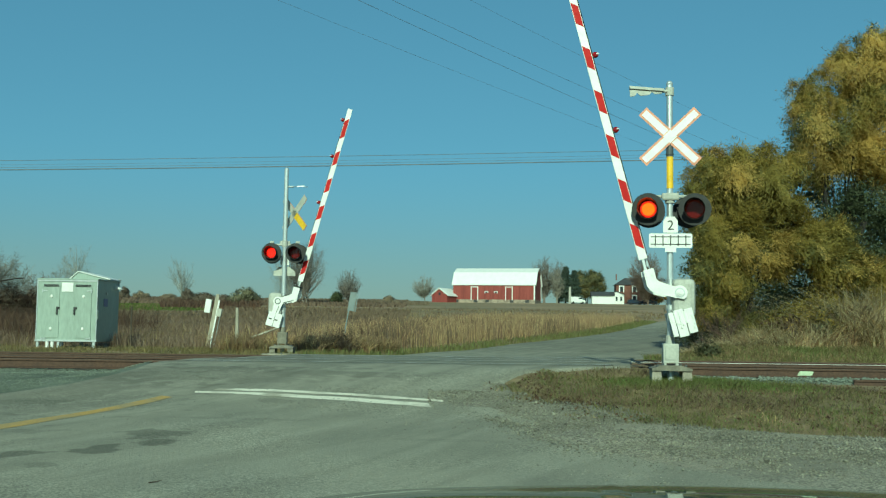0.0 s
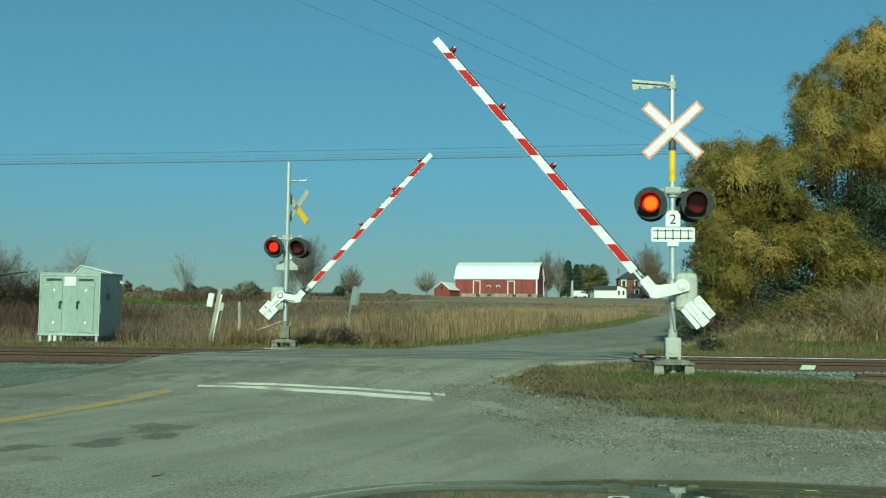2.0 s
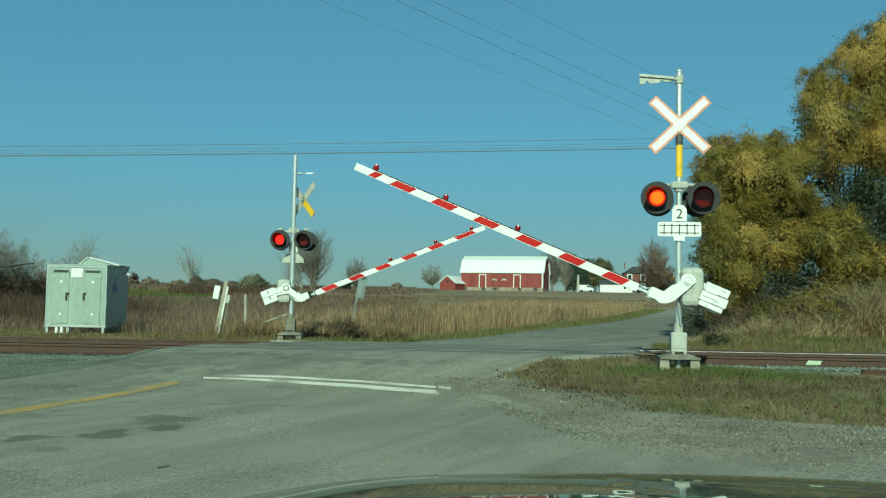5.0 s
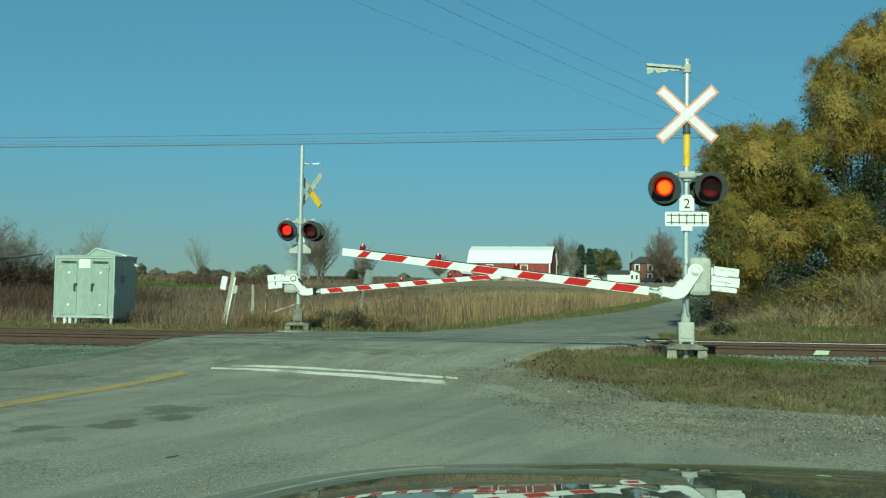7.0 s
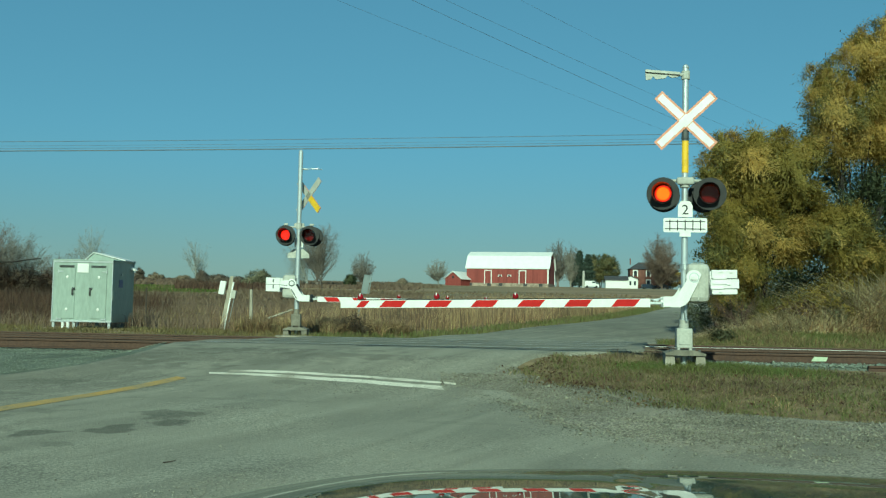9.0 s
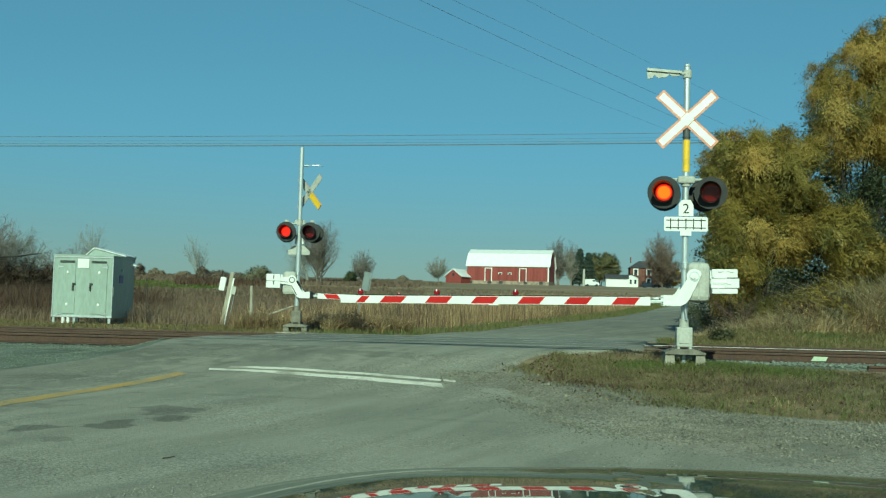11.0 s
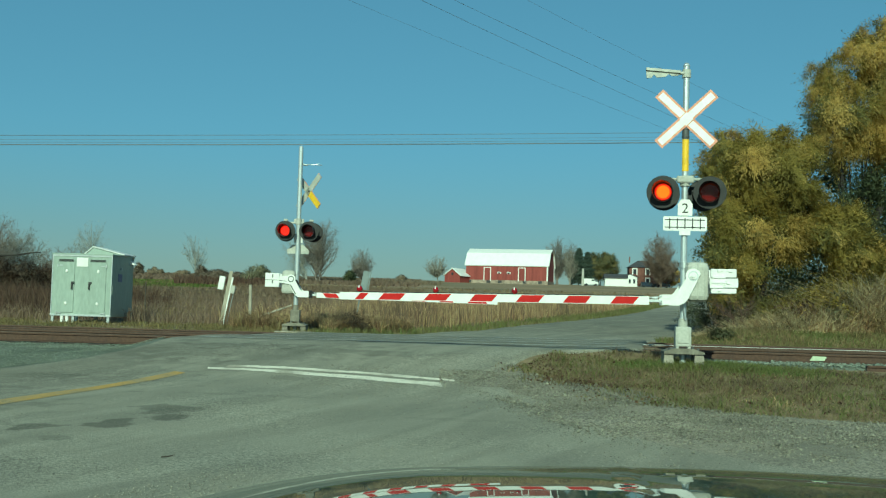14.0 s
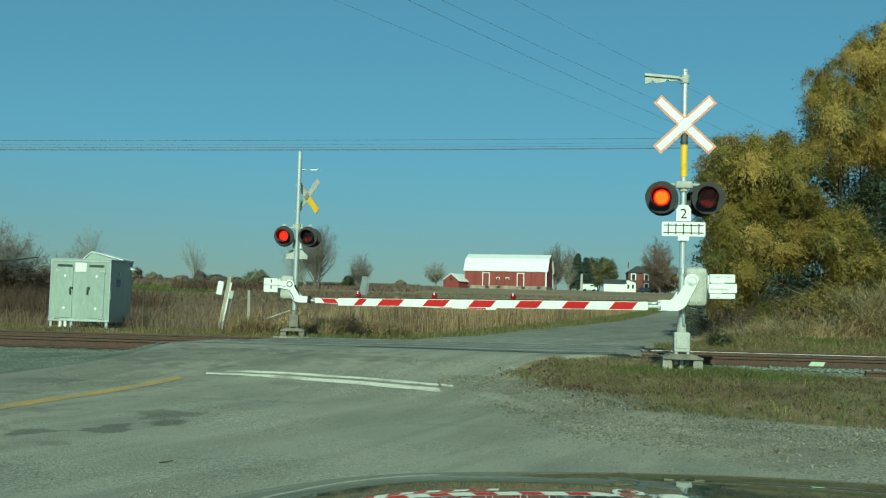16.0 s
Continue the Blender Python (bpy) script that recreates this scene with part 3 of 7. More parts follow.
def signal(m, label, far):
    """A mast with flashers, signs, mechanism and gate. Its gate reaches along its own -x; traffic comes from -y."""
    s = thing("crossing_signal", m, label, "railway signal", "signals of the crossing")
    bm = bmesh.new()
    top = 5.34 if far else 5.22
    tube(bm, (0, 0, 0.55), (0, 0, top), 0.066 if far else 0.057, 0.064 if far else 0.055, 16)
    bmesh.ops.create_uvsphere(bm, u_segments=12, v_segments=6, radius=0.06, matrix=Matrix.Translation((0, 0, top)))
    part("mast", bm, ALU, s, "round aluminium mast", smooth=False)
    bm = bmesh.new()
    box(bm, (0, 0, 0.49), (0.27, 0.27, 0.34), 0.02)
    box(bm, (0, -0.14, 0.50), (0.20, 0.02, 0.24), 0.008)
    tube(bm, (0, 0, 0.62), (0, 0, 0.80), 0.085, 0.075, 14)
    for x in (-0.10, 0.10):
        for y in (-0.10, 0.10):
            tube(bm, (x, y, 0.24), (x, y, 0.33), 0.03, 0.03, 8)
    part("junction_base", bm, DIRTYCAST if far else GREY_BOX, s, "grey cast junction box at the mast foot")
    bm = bmesh.new()
    slab(bm, [(-0.34, 0.20), (0.34, 0.20), (0.34, 0.235), (0.17, 0.29), (-0.17, 0.29), (-0.34, 0.235)], -0.30, 0.30)
    part("base_plate", bm, DIRTYCAST, s, "dark sloping cast base plate")
    for x in (-0.24, -0.15, 0.15, 0.24):
        bm = bmesh.new()
        tube(bm, (x, -0.20, 0.235), (x, -0.20, 0.33 if abs(x) < 0.2 else 0.30), 0.022, 0.022, 8)
        part("anchor_bolt", bm, DARKSTEEL, s)
    for x in (-0.255, 0.255):
        bm = bmesh.new()
        slab(bm, [(x - 0.10, -0.30), (x + 0.10, -0.30), (x + 0.075, 0.20), (x - 0.075, 0.20)], -0.26, 0.26)
        part("pier", bm, DIRTYCAST if far else CONCRETE, s, "concrete foundation pier")
    bm = bmesh.new()
    tube(bm, (0, -0.05, -0.3), (0, -0.05, 0.20), 0.055, 0.055, 12)
    part("conduit", bm, ALU, s)
    # mechanism beside the mast
    bm = bmesh.new()
    box(bm, (0.215, -0.02, 1.44), (0.39, 0.44, 0.68), 0.095)
    box(bm, (0.215, -0.02, 1.44), (0.02, 0.455, 0.60), 0.004)
    tube(bm, (0.10, 0, 1.30), (-0.07, 0, 1.30), 0.05, 0.05, 8)
    part("gate_mechanism", bm, GREY_BOX, s, "grey rounded cast gate mechanism case")
    for z in (1.28, 1.72):
        bm = bmesh.new()
        tube(bm, (0, 0, z - 0.05), (0, 0, z + 0.05), 0.078, 0.078, 14)
        part("clamp", bm, STEEL, s)
    bm = bmesh.new()
    tube(bm, (0.03, -0.09, 0.78), (-0.03, -0.08, 1.25), 0.025, 0.025, 8)
    part("hose", bm, STEEL, s)
    arm = gate_arm(s, pose(0.13, -0.28, 1.53), 5.92 if far else 6.19, far)
    # lamp crossarm and heads, front and rear
    bm = bmesh.new()
    drop = 0.065 if far else 0.0
    tube(bm, (-0.42, 0, 3.22 - drop), (0.42, 0, 3.22 - drop), 0.028, 0.028, 8)
    tube(bm, (0, 0, 3.10), (0, 0, 3.28), 0.085, 0.085, 14)
    box(bm, (0, -0.07, 3.21), (0.30, 0.08, 0.13), 0.03)
    for x in (-0.37, 0.37):
        tube(bm, (x, 0, 3.22), (x, 0, 2.98), 0.024, 0.024, 8)
        tube(bm, (x, -0.14, 2.98), (x, 0.14, 2.98), 0.03, 0.03, 8)
        box(bm, (x, 0, 3.23), (0.12, 0.07, 0.06), 0.01)
    part("lamp_crossarm", bm, GREY_BOX, s)
    mat = BULB_FAR if far else BULB
    lamps = []
    for x in (-0.395, 0.395):
        lamps.append(lamp_head(s, pose(x, -0.24 - drop, 2.97 - drop, rx=1.5, rz=-9 + (0 if x < 0 else 0)), mat))
    rear = []
    for x in (-0.34, 0.34):
        rear.append(lamp_head(s, pose(x, 0.22 + drop, 2.97 - drop, rz=180 - 4), mat))
    # signs
    cb = crossbuck(s, pose(0.0, -0.075, 4.27) if not far else pose(-0.25, -0.09, 4.075, rz=-43))
    if far:
        # one strip of yellow sheeting is stuck to the back of a blade
        bm = bmesh.new()
        box(bm, (0.36, 0.018, 0), (0.56, 0.004, 0.185), 0.0)
        part("back_strip", bm, YELLOW, cb, "yellow reflective strip", at=pose(0, 0, 0, ry=180 - 43.5))
        bm = bmesh.new()
        for q in (43.5, -43.5):
            box(bm, (0, 0.014, 0), (1.30, 0.003, 0.187), 0.0, Matrix.Rotation(radians(q), 3, "Y"))
        part("back_sheet", bm, GREY_BOX, cb)
    bm = bmesh.new()
    for k in range(8):
        a0, a1 = radians(200 + 17.5 * k), radians(217.5 + 17.5 * k)
        bm.faces.new([bm.verts.new((0.0615 * math.cos(a), 0.0615 * math.sin(a), z)) for a, z in ((a0, 3.36), (a1, 3.36), (a1, 3.92), (a0, 3.92))])
    bmesh.ops.remove_doubles(bm, verts=bm.verts[:], dist=1e-5)
    part("yellow_band", bm, YELLOW, s, "yellow reflective band round the mast")
    bm = bmesh.new()
    slab(bm, [(-0.125, 2.58), (0.125, 2.58), (0.125, 2.78), (0.075, 2.86), (-0.075, 2.86), (-0.125, 2.78)], -0.085, -0.075)
    tab = part("number_sign", bm, WHITE, s, "white sign with the figure 2")
    text_mesh("2", 0.24, "figure", BLACK, tab, pose(0, -0.088, 2.70, rx=90))
    bm = bmesh.new()
    if far:
        plate = [(-0.31, 2.27), (0.31, 2.27), (0.31, 2.38), (0.14, 2.53), (-0.14, 2.53), (-0.31, 2.38)]
        slab(bm, plate, -0.092, -0.08)
        slab(bm, [(x, z + 0.001) for x, z in plate], -0.0795, -0.076, 1)
    else:
        slab(bm, round_outline(0, 2.44, 0.74, 0.25, 0.03), -0.092, -0.08)
        box(bm, (0, -0.086, 2.28), (0.19, 0.008, 0.08))
        slab(bm, round_outline(0, 2.44, 0.738, 0.248, 0.03), -0.0795, -0.076, 1)
    tr = part("track_sign", bm, [WHITE, GREY_BOX], s, "white plate with a black railway track")
    bm = bmesh.new()
    for z in (2.375, 2.505):
        box(bm, (0, -0.094, z), (0.68, 0.003, 0.016))
    for k in range(5):
        box(bm, (-0.26 + 0.13 * k, -0.0945, 2.44), (0.018, 0.003, 0.19))
    if not far:
        part("track_mark", bm, BLACK, tr)
        bm = bmesh.new()
        tube(bm, (0, 0, 3.925), (0, 0, 4.15), 0.0625, 0.0625, 16)
        for z in (3.97, 4.10):
            tube(bm, (0, 0, z - 0.012), (0, 0, z + 0.012), 0.070, 0.070, 16)
        part("sleeve", bm, DARKSTEEL, s, "dark grey clamp sleeve under the crossbuck")
    # bracket with a small lamp at the mast's top
    bm = bmesh.new()
    z = 5.09 if not far else 4.86
    r = 0.02 if not far else 0.012
    tube(bm, (0.0, -0.04, z), (-0.20, -0.04, z - 0.02), 0.03, 0.024, 8)
    if not far:
        slab(bm, [(-0.10, z - 0.015), (-0.10, z + 0.03), (-0.70, z + 0.085), (-0.70, z + 0.04)], -0.09, 0.01)
        slab(bm, [(-0.70, z + 0.03), (-0.69, z - 0.10), (-0.60, z - 0.085), (-0.57, z - 0.03), (-0.51, z - 0.085), (-0.36, z - 0.07), (-0.31, z - 0.02), (-0.25, z - 0.06), (-0.14, z - 0.045), (-0.12, z - 0.01)], -0.055, -0.025)
        tube(bm, (0, 0, z - 0.08), (0, 0, z + 0.06), 0.075, 0.075, 12)
    else:
        tube(bm, (0, -0.04, z), (-0.62, -0.04, z - 0.01), r, r, 6)
        tube(bm, (-0.10, -0.04, z - 0.03), (-0.52, -0.04, z + 0.03), 0.008, 0.008, 5)
        box(bm, (-0.40, -0.04, z), (0.20, 0.03, 0.035), 0.005)
    part("top_bracket", bm, GREY_BOX if not far else STEEL, s, "grey metal bracket arm at the mast top")
    return s, arm, lamps, rear


near_signal, near_arm, near_lamps, near_rear = signal(pose(4.19, 17.62, 0, rz=-7), "tall aluminium crossing signal with red flashers, crossbuck and lowering gate", False)
far_signal, far_arm, far_lamps, far_rear = signal(pose(-4.16, 29.2, 0.0, rz=181), "aluminium crossing signal across the tracks, seen from behind", True)


# ---- paint and worn patches on the road ----
def strip(name, pts_a, pts_b, lift, mat, label, parent):
    """A band of paint between two lines over the ground."""
    vs, fs, n = [], [], 24
    for k in range(n + 1):
        u = k / n * (len(pts_a) - 1)
        i = min(int(u), len(pts_a) - 2)
        f = u - i
        row = []
        for pts in (pts_a, pts_b):
            x = pts[i][0] + (pts[i + 1][0] - pts[i][0]) * f + random.uniform(-0.022, 0.022)
            y = pts[i][1] + (pts[i + 1][1] - pts[i][1]) * f + random.uniform(-0.022, 0.022)
            row.append((x, y))
        for w in (0.0, 0.5, 1.0):
            x, y = row[0][0] + (row[1][0] - row[0][0]) * w, row[0][1] + (row[1][1] - row[0][1]) * w
            vs.append((x, y, ground_z(x, y) + lift))
    for k in range(n):
        for j in (0, 1):
            a = k * 3 + j
            fs.append((a, a + 1, a + 4, a + 3))
    return mesh_from(name, vs, fs, mat, parent, label)


STOP = [(-3.30, 15.82), (-2.44, 15.79), (-1.14, 15.62), (0.22, 15.30)]
strip("stop_line", [(x, y + 0.20) for x, y in STOP], [(x, y + 0.03) for x, y in STOP], 0.0185, ROADPAINT, "worn white stop line", road)
strip("stop_line", [(-3.56, 15.80), (-2.44, 15.70), (-1.14, 15.48), (0.02, 15.18)], [(-3.56, 15.66), (-2.44, 15.48), (-1.14, 15.22), (0.06, 14.86)], 0.0185, ROADPAINT, "worn white stop line", road)
strip("centre_line", [(-9.26, 2.0), (-6.96, 8.0), (-5.33, 12.15), (-3.98, 15.38)], [(-8.95, 2.0), (-6.65, 8.0), (-5.05, 12.04), (-3.77, 15.22)], 0.0185, YELLOWPAINT, "worn yellow centre line", road)


stick = thing("stick", pose(-2.31, 8.83, ground_z(-2.31, 8.83) + 0.016, rz=40), "small brown broken twig lying on the asphalt", "stick")
bm = bmesh.new()
tube(bm, (-0.06, 0, 0.005), (0.02, 0.004, 0.008), 0.006, 0.005, 6)
tube(bm, (0.02, 0.004, 0.008), (0.07, 0.018, 0.012), 0.005, 0.003, 6)
part("twig", bm, TIE, stick)
fs = thing("concrete_slab", pose(-3.9, 28.45, -0.05, rz=4), "broken pale concrete slab before the far signal", "slab")
bm = bmesh.new()
slab(bm, [(-0.78, -0.1), (0.80, -0.1), (0.78, 0.075), (0.2, 0.10), (-0.70, 0.115)], -0.16, 0.16)
part("block", bm, CONCRETE, fs)
# rubber and asphalt flangeways where the rails cross the road
bm = bmesh.new()
for y in (20.0, 21.5, 24.3, 25.8):
    for dy in (-0.09, 0.09):
        a, b = along(LEFT, y) + 0.3, along(RIGHT, y) - 0.3
        vs = [bm.verts.new((x, y + dy + w, ground_z(x, y) + 0.022)) for x in (a, (a + b) / 2, b) for w in (-0.035, 0.035)]
        bm.faces.new((vs[0], vs[2], vs[3], vs[1]))
        bm.faces.new((vs[2], vs[4], vs[5], vs[3]))
part("flangeway", bm, BLACK, road, "dark gaps beside the rails in the road")
for y in (20.0, 21.5, 24.3, 25.8):
    bm = bmesh.new()
    a, b = along(LEFT, y) + 0.35, along(RIGHT, y) - 0.35
    vs = [bm.verts.new((x, y + w, ground_z(x, y) + 0.028)) for x in (a, (a + b) / 2, b) for w in (-0.03, 0.03)]
    bm.faces.new((vs[0], vs[2], vs[3], vs[1]))
    bm.faces.new((vs[2], vs[4], vs[5], vs[3]))
    part("rail_head", bm, RAILTOP, road, "polished rail head flush with the asphalt")
# painted mark on the web of the near rail, and a spare length of rail on the ballast
bm = bmesh.new()
slab(bm, [(7.24, 0.03), (7.53, 0.035), (7.57, 0.115), (7.30, 0.12)], 19.962, 19.972)
part("paint_mark", bm, material("pale_green_paint", (0.45, 0.52, 0.36, 1), 0.7), bpy.data.objects["railway_track"], "pale green paint mark on the rail web", at=pose(0, -20.0, 0))
spare = thing("spare_rail", pose(10.82, 18.75, -0.15, rz=-1.0), "rusty spare rail lying on the ballast", "rail")
bm = bmesh.new()
prof = rail_profile()
ends = [[bm.verts.new((x, py, pz)) for py, pz in prof] for x in (-2.95, 6.0)]
for k in range(len(prof)):
    bm.faces.new((ends[0][k], ends[1][k], ends[1][(k + 1) % len(prof)], ends[0][(k + 1) % len(prof)]))
bm.faces.new(ends[0])
bm.faces.new(ends[1][::-1])
part("rail", bm, RUST, spare)

# ---- signal shelter beside the far track ----
SHED = material("pale_green_aluminium", (0.33, 0.388, 0.342, 1), 0.40, 0.22, vary=0.13, scale=1.1, fine=14, bump=0.01, spec=0.15, stretch=(1, 1, 0.3))
DARKMETAL = material("dark_metal", (0.06, 0.06, 0.06, 1), 0.5, 0.6, vary=0.2, scale=8, fine=30)
NOTICE = material("blue_notice", (0.16, 0.17, 0.30, 1), 0.5, vary=0.2, scale=8, fine=30)


def shelter():
    s = thing("equipment_shelter", pose(-11.80, 34.55, ground_z(-12, 34.5), rz=-2.5), "pale green aluminium signal shelter with two doors on short legs", "shed")
    w, d, z0, h = 1.98, 2.05, 0.17, 2.02
    bm = bmesh.new()
    box(bm, (0, 0, z0 + h / 2), (w, d, h), 0.012)
    part("body", bm, SHED, s)
    bm = bmesh.new()
    box(bm, (0, 0, z0 + h + 0.02), (w + 0.06, d + 0.06, 0.05), 0.01)
    slab(bm, [(-0.34, z0 + h + 0.04), (w / 2 + 0.02, z0 + h + 0.04), (-0.06, z0 + h + 0.30)], 0.0, d / 2)
    rf = part("roof", bm, SHED, s, "shallow pitched metal roof")
    # white instead of the wall metal: light caught by the roof edge, as colour
    bm = bmesh.new()
    slab(bm, [(-0.36, z0 + h + 0.045), (-0.06, z0 + h + 0.315), (w / 2 + 0.05, z0 + h + 0.055), (w / 2 + 0.05, z0 + h + 0.085), (-0.06, z0 + h + 0.345), (-0.39, z0 + h + 0.055)], -0.05, d / 2 + 0.03)
    part("roof_sheet", bm, WHITE, rf, "folded roof sheet, white for the light its edges catch")
    bm = bmesh.new()
    for x in (-w / 2, w / 2):
        box(bm, (x, -d / 2, z0 + h / 2), (0.035, 0.035, h), 0.006)
    box(bm, (0, -d / 2 - 0.012, z0 + h - 0.03), (w, 0.02, 0.05), 0.004)
    part("corner_angle", bm, STEEL, s, "bare aluminium edge angle")
    bm = bmesh.new()
    tube(bm, (w / 2 + 0.01, d / 2 - 0.05, z0 + h - 0.15), (w / 2 + 0.01, d / 2 - 0.05, z0 + h + 0.13), 0.02, 0.02, 8)
    part("conduit", bm, STEEL, s)
    for x in (-0.54, 0.54):
        bm = bmesh.new()
        box(bm, (x * 0.98, -d / 2 - 0.012, z0 + 0.98), (0.56, 0.024, 1.72), 0.008)
        dr = part("door", bm, SHED, s, "flush aluminium door")
        bm = bmesh.new()
        for k in range(3):
            box(bm, (x * 0.98, -d / 2 - 0.03, z0 + 1.80 + 0.028 * k), (0.50, 0.02, 0.018), 0.003)
        part("vent", bm, DARKMETAL, dr, "dark louvred vent")
        bm = bmesh.new()
        ix = x * 0.98 - 0.24 * (1 if x > 0 else -1)
        box(bm, (ix, -d / 2 - 0.04, z0 + 1.10), (0.10, 0.05, 0.07), 0.01)
        box(bm, (ix - 0.02, -d / 2 - 0.06, z0 + 0.98), (0.05, 0.05, 0.20), 0.01)
        part("handle", bm, DARKMETAL, dr, "dark latch with padlock")
        # white bosses imitate the glints on the door metal
        for z in (0.42, 1.48):
            bm = bmesh.new()
            ox = x * 0.98 + 0.02
            bmesh.ops.create_uvsphere(bm, u_segments=10, v_segments=6, radius=0.045, matrix=Matrix.Translation((ox, -d / 2 - 0.03, z0 + z)) @ Matrix.Diagonal((1, 0.5, 1.2, 1)))
            part("glint_boss", bm, WHITE, dr, "white round boss standing for a glint on the door")
        ox = x * 0.98 + 0.21 * (1 if x > 0 else -1)
        for z in (0.10, 1.66):
            bm = bmesh.new()
            box(bm, (ox, -d / 2 - 0.03, z0 + z), (0.18, 0.02, 0.03), 0.004)
            box(bm, (ox + 0.07 * (1 if x > 0 else -1), -d / 2 - 0.03, z0 + z), (0.03, 0.025, 0.11), 0.004)
            part("hinge", bm, STEEL, dr)
    bm = bmesh.new()
    box(bm, (0, -d / 2 - 0.01, z0 + 1.78), (0.38, 0.015, 0.30), 0.004)
    part("plate", bm, WHITE, s, "white reflective plate")
    bm = bmesh.new()
    box(bm, (w / 2 + 0.01, -d / 2 + 0.12, z0 + 0.88), (0.05, 0.18, 0.30), 0.01)
    part("meter_box", bm, SHED, s)
    bm = bmesh.new()
    box(bm, (w / 2 + 0.008, -0.25, z0 + 1.30), (0.015, 0.34, 0.26), 0.003)
    part("notice", bm, NOTICE, s, "small dark blue notice")
    bm = bmesh.new()
    box(bm, (w / 2 + 0.02, -0.2, z0 + 1.60), (0.04, 0.10, 0.09), 0.01)
    part("latch", bm, STEEL, s)
    bm = bmesh.new()
    slab(bm, [(w / 2, z0 + 1.78), (w / 2 + 0.22, z0 + 1.78), (w / 2, z0 + 1.92)], 0.62, 0.84)
    part("lamp_hood", bm, WHITE, s, "small white lamp hood")
    for x in (-w / 2 + 0.05, -0.25, w / 2 - 0.07):
        for y in (-d / 2 + 0.05, d / 2 - 0.06):
            bm = bmesh.new()
            box(bm, (x, y, 0.05), (0.09, 0.09, 0.26), 0.008)
            part("leg", bm, STEEL, s)
    for x in (-0.62, -0.45):
        bm = bmesh.new()
        tube(bm, (x, -d / 2 + 0.03, -0.08), (x, -d / 2 + 0.03, 0.17), 0.055, 0.055, 10)
        part("cable_duct", bm, WHITE, s, "white cable duct")
    bm = bmesh.new()
    box(bm, (0, -d / 2, z0 + 0.03), (w + 0.06, 0.05, 0.06), 0.006)
    part("skid", bm, STEEL, s)


shelter()

# ---- fence, marker board and leaning sign beyond the tracks ----
WOOD = material("grey_weathered_wood", (0.36, 0.33, 0.26, 1), 0.9, vary=0.35, scale=3, fine=30, bump=0.4, stretch=(1, 1, 0.15))
PALEWOOD = material("pale_painted_board", (0.42, 0.41, 0.36, 1), 0.7, vary=0.2, scale=4, fine=30, bump=0.2)


def post_mesh(bm, h, r, lean):
    tube(bm, (0, 0, -0.3), (lean * 0.5, 0, h * 0.5), r * 1.1, r, 8)
    tube(bm, (lean * 0.5, 0, h * 0.5), (lean, 0, h), r, r * 0.9, 8)


POSTS = [(-24.5, 41.5, 1.3, 0.0), (-18.0, 41.2, 1.3, 0.05), (-11.9, 41.0, 1.35, 0.0), (-6.27, 33.6, 1.36, -0.03)]
for x, y, h, ln in POSTS:
    p = thing("fence_post", pose(x, y, ground_z(x, y)), "weathered grey wooden fence post in dry grass", "fence post", "posts of the old fence")
    bm = bmesh.new()
    post_mesh(bm, h, 0.055 if y < 40 else 0.035, ln)
    part("post", bm, WOOD if y < 40 else TIE, p)
wire = thing("wire_fence", pose(0, 0, 0), "old wire fence along the field edge", "fence")
for dz in (0.45, 0.8, 1.1):
    bm = bmesh.new()
    for (x0, y0, *_), (x1, y1, *_) in zip(POSTS, POSTS[1:]):
        tube(bm, (x0, y0, ground_z(x0, y0) + dz), (x1, y1, ground_z(x1, y1) + dz), 0.0025, 0.0025, 4)
    part("strand", bm, DARKMETAL, wire)
pole = thing("fallen_rail", pose(-6.27, 33.5, ground_z(-6.27, 33.6)), "fallen grey fence rail propped in the grass", "fence rail")
bm = bmesh.new()
tube(bm, (-0.1, -0.06, 0.16), (1.32, 0.3, 0.72), 0.04, 0.03, 8)
part("pole", bm, WOOD, pole)

board = thing("marker_board", pose(-7.47, 34.6, ground_z(-7.4, 34.6)), "pale leaning board post with small electrical boxes", "utility post")
bm = bmesh.new()
slab(bm, [(-0.08, -0.2), (0.06, -0.2), (0.38, 1.82), (0.26, 1.82)], -0.03, 0.03)
part("board", bm, WOOD, board)
bm = bmesh.new()
slab(bm, [(0.045, -0.2), (0.085, -0.2), (0.405, 1.62), (0.355, 1.62)], -0.045, 0.02)
part("edge_strip", bm, WHITE, board, "white painted strip")
for x, z, w, h in ((0.02, 1.42, 0.20, 0.46), (0.40, 1.20, 0.16, 0.28)):
    bm = bmesh.new()
    box(bm, (x, -0.08, z), (w, 0.12, h), 0.02, Matrix.Rotation(radians(9), 3, "Y"))
    part("electrical_box", bm, WHITE if w > 0.18 else PALEWOOD, board, "small pale electrical box")
bm = bmesh.new()
tube(bm, (0.42, -0.06, 1.08), (0.24, -0.04, 0.1), 0.014, 0.014, 6)
part("conduit", bm, STEEL, board)

apron = thing("concrete_slab", pose(-3.98, 28.2, ground_z(-3.98, 28.2), rz=4), "pale broken concrete slab beside the far signal", "concrete slab")
bm = bmesh.new()
box(bm, (0, 0, 0.02), (0.85, 0.42, 0.09), 0.02)
box(bm, (-0.52, 0.08, 0.015), (0.16, 0.28, 0.07), 0.02)
part("slab", bm, CONCRETE, apron)
SIGNBACK = material("dull_sign_back", (0.17, 0.20, 0.20, 1), 0.6, 0.2, vary=0.15, scale=4, fine=30, bump=0.02)
sign = thing("leaning_sign", pose(-3.35, 40.0, ground_z(-3.35, 40.0), ry=9), "grey back of a leaning road sign among reeds", "road sign")
bm = bmesh.new()
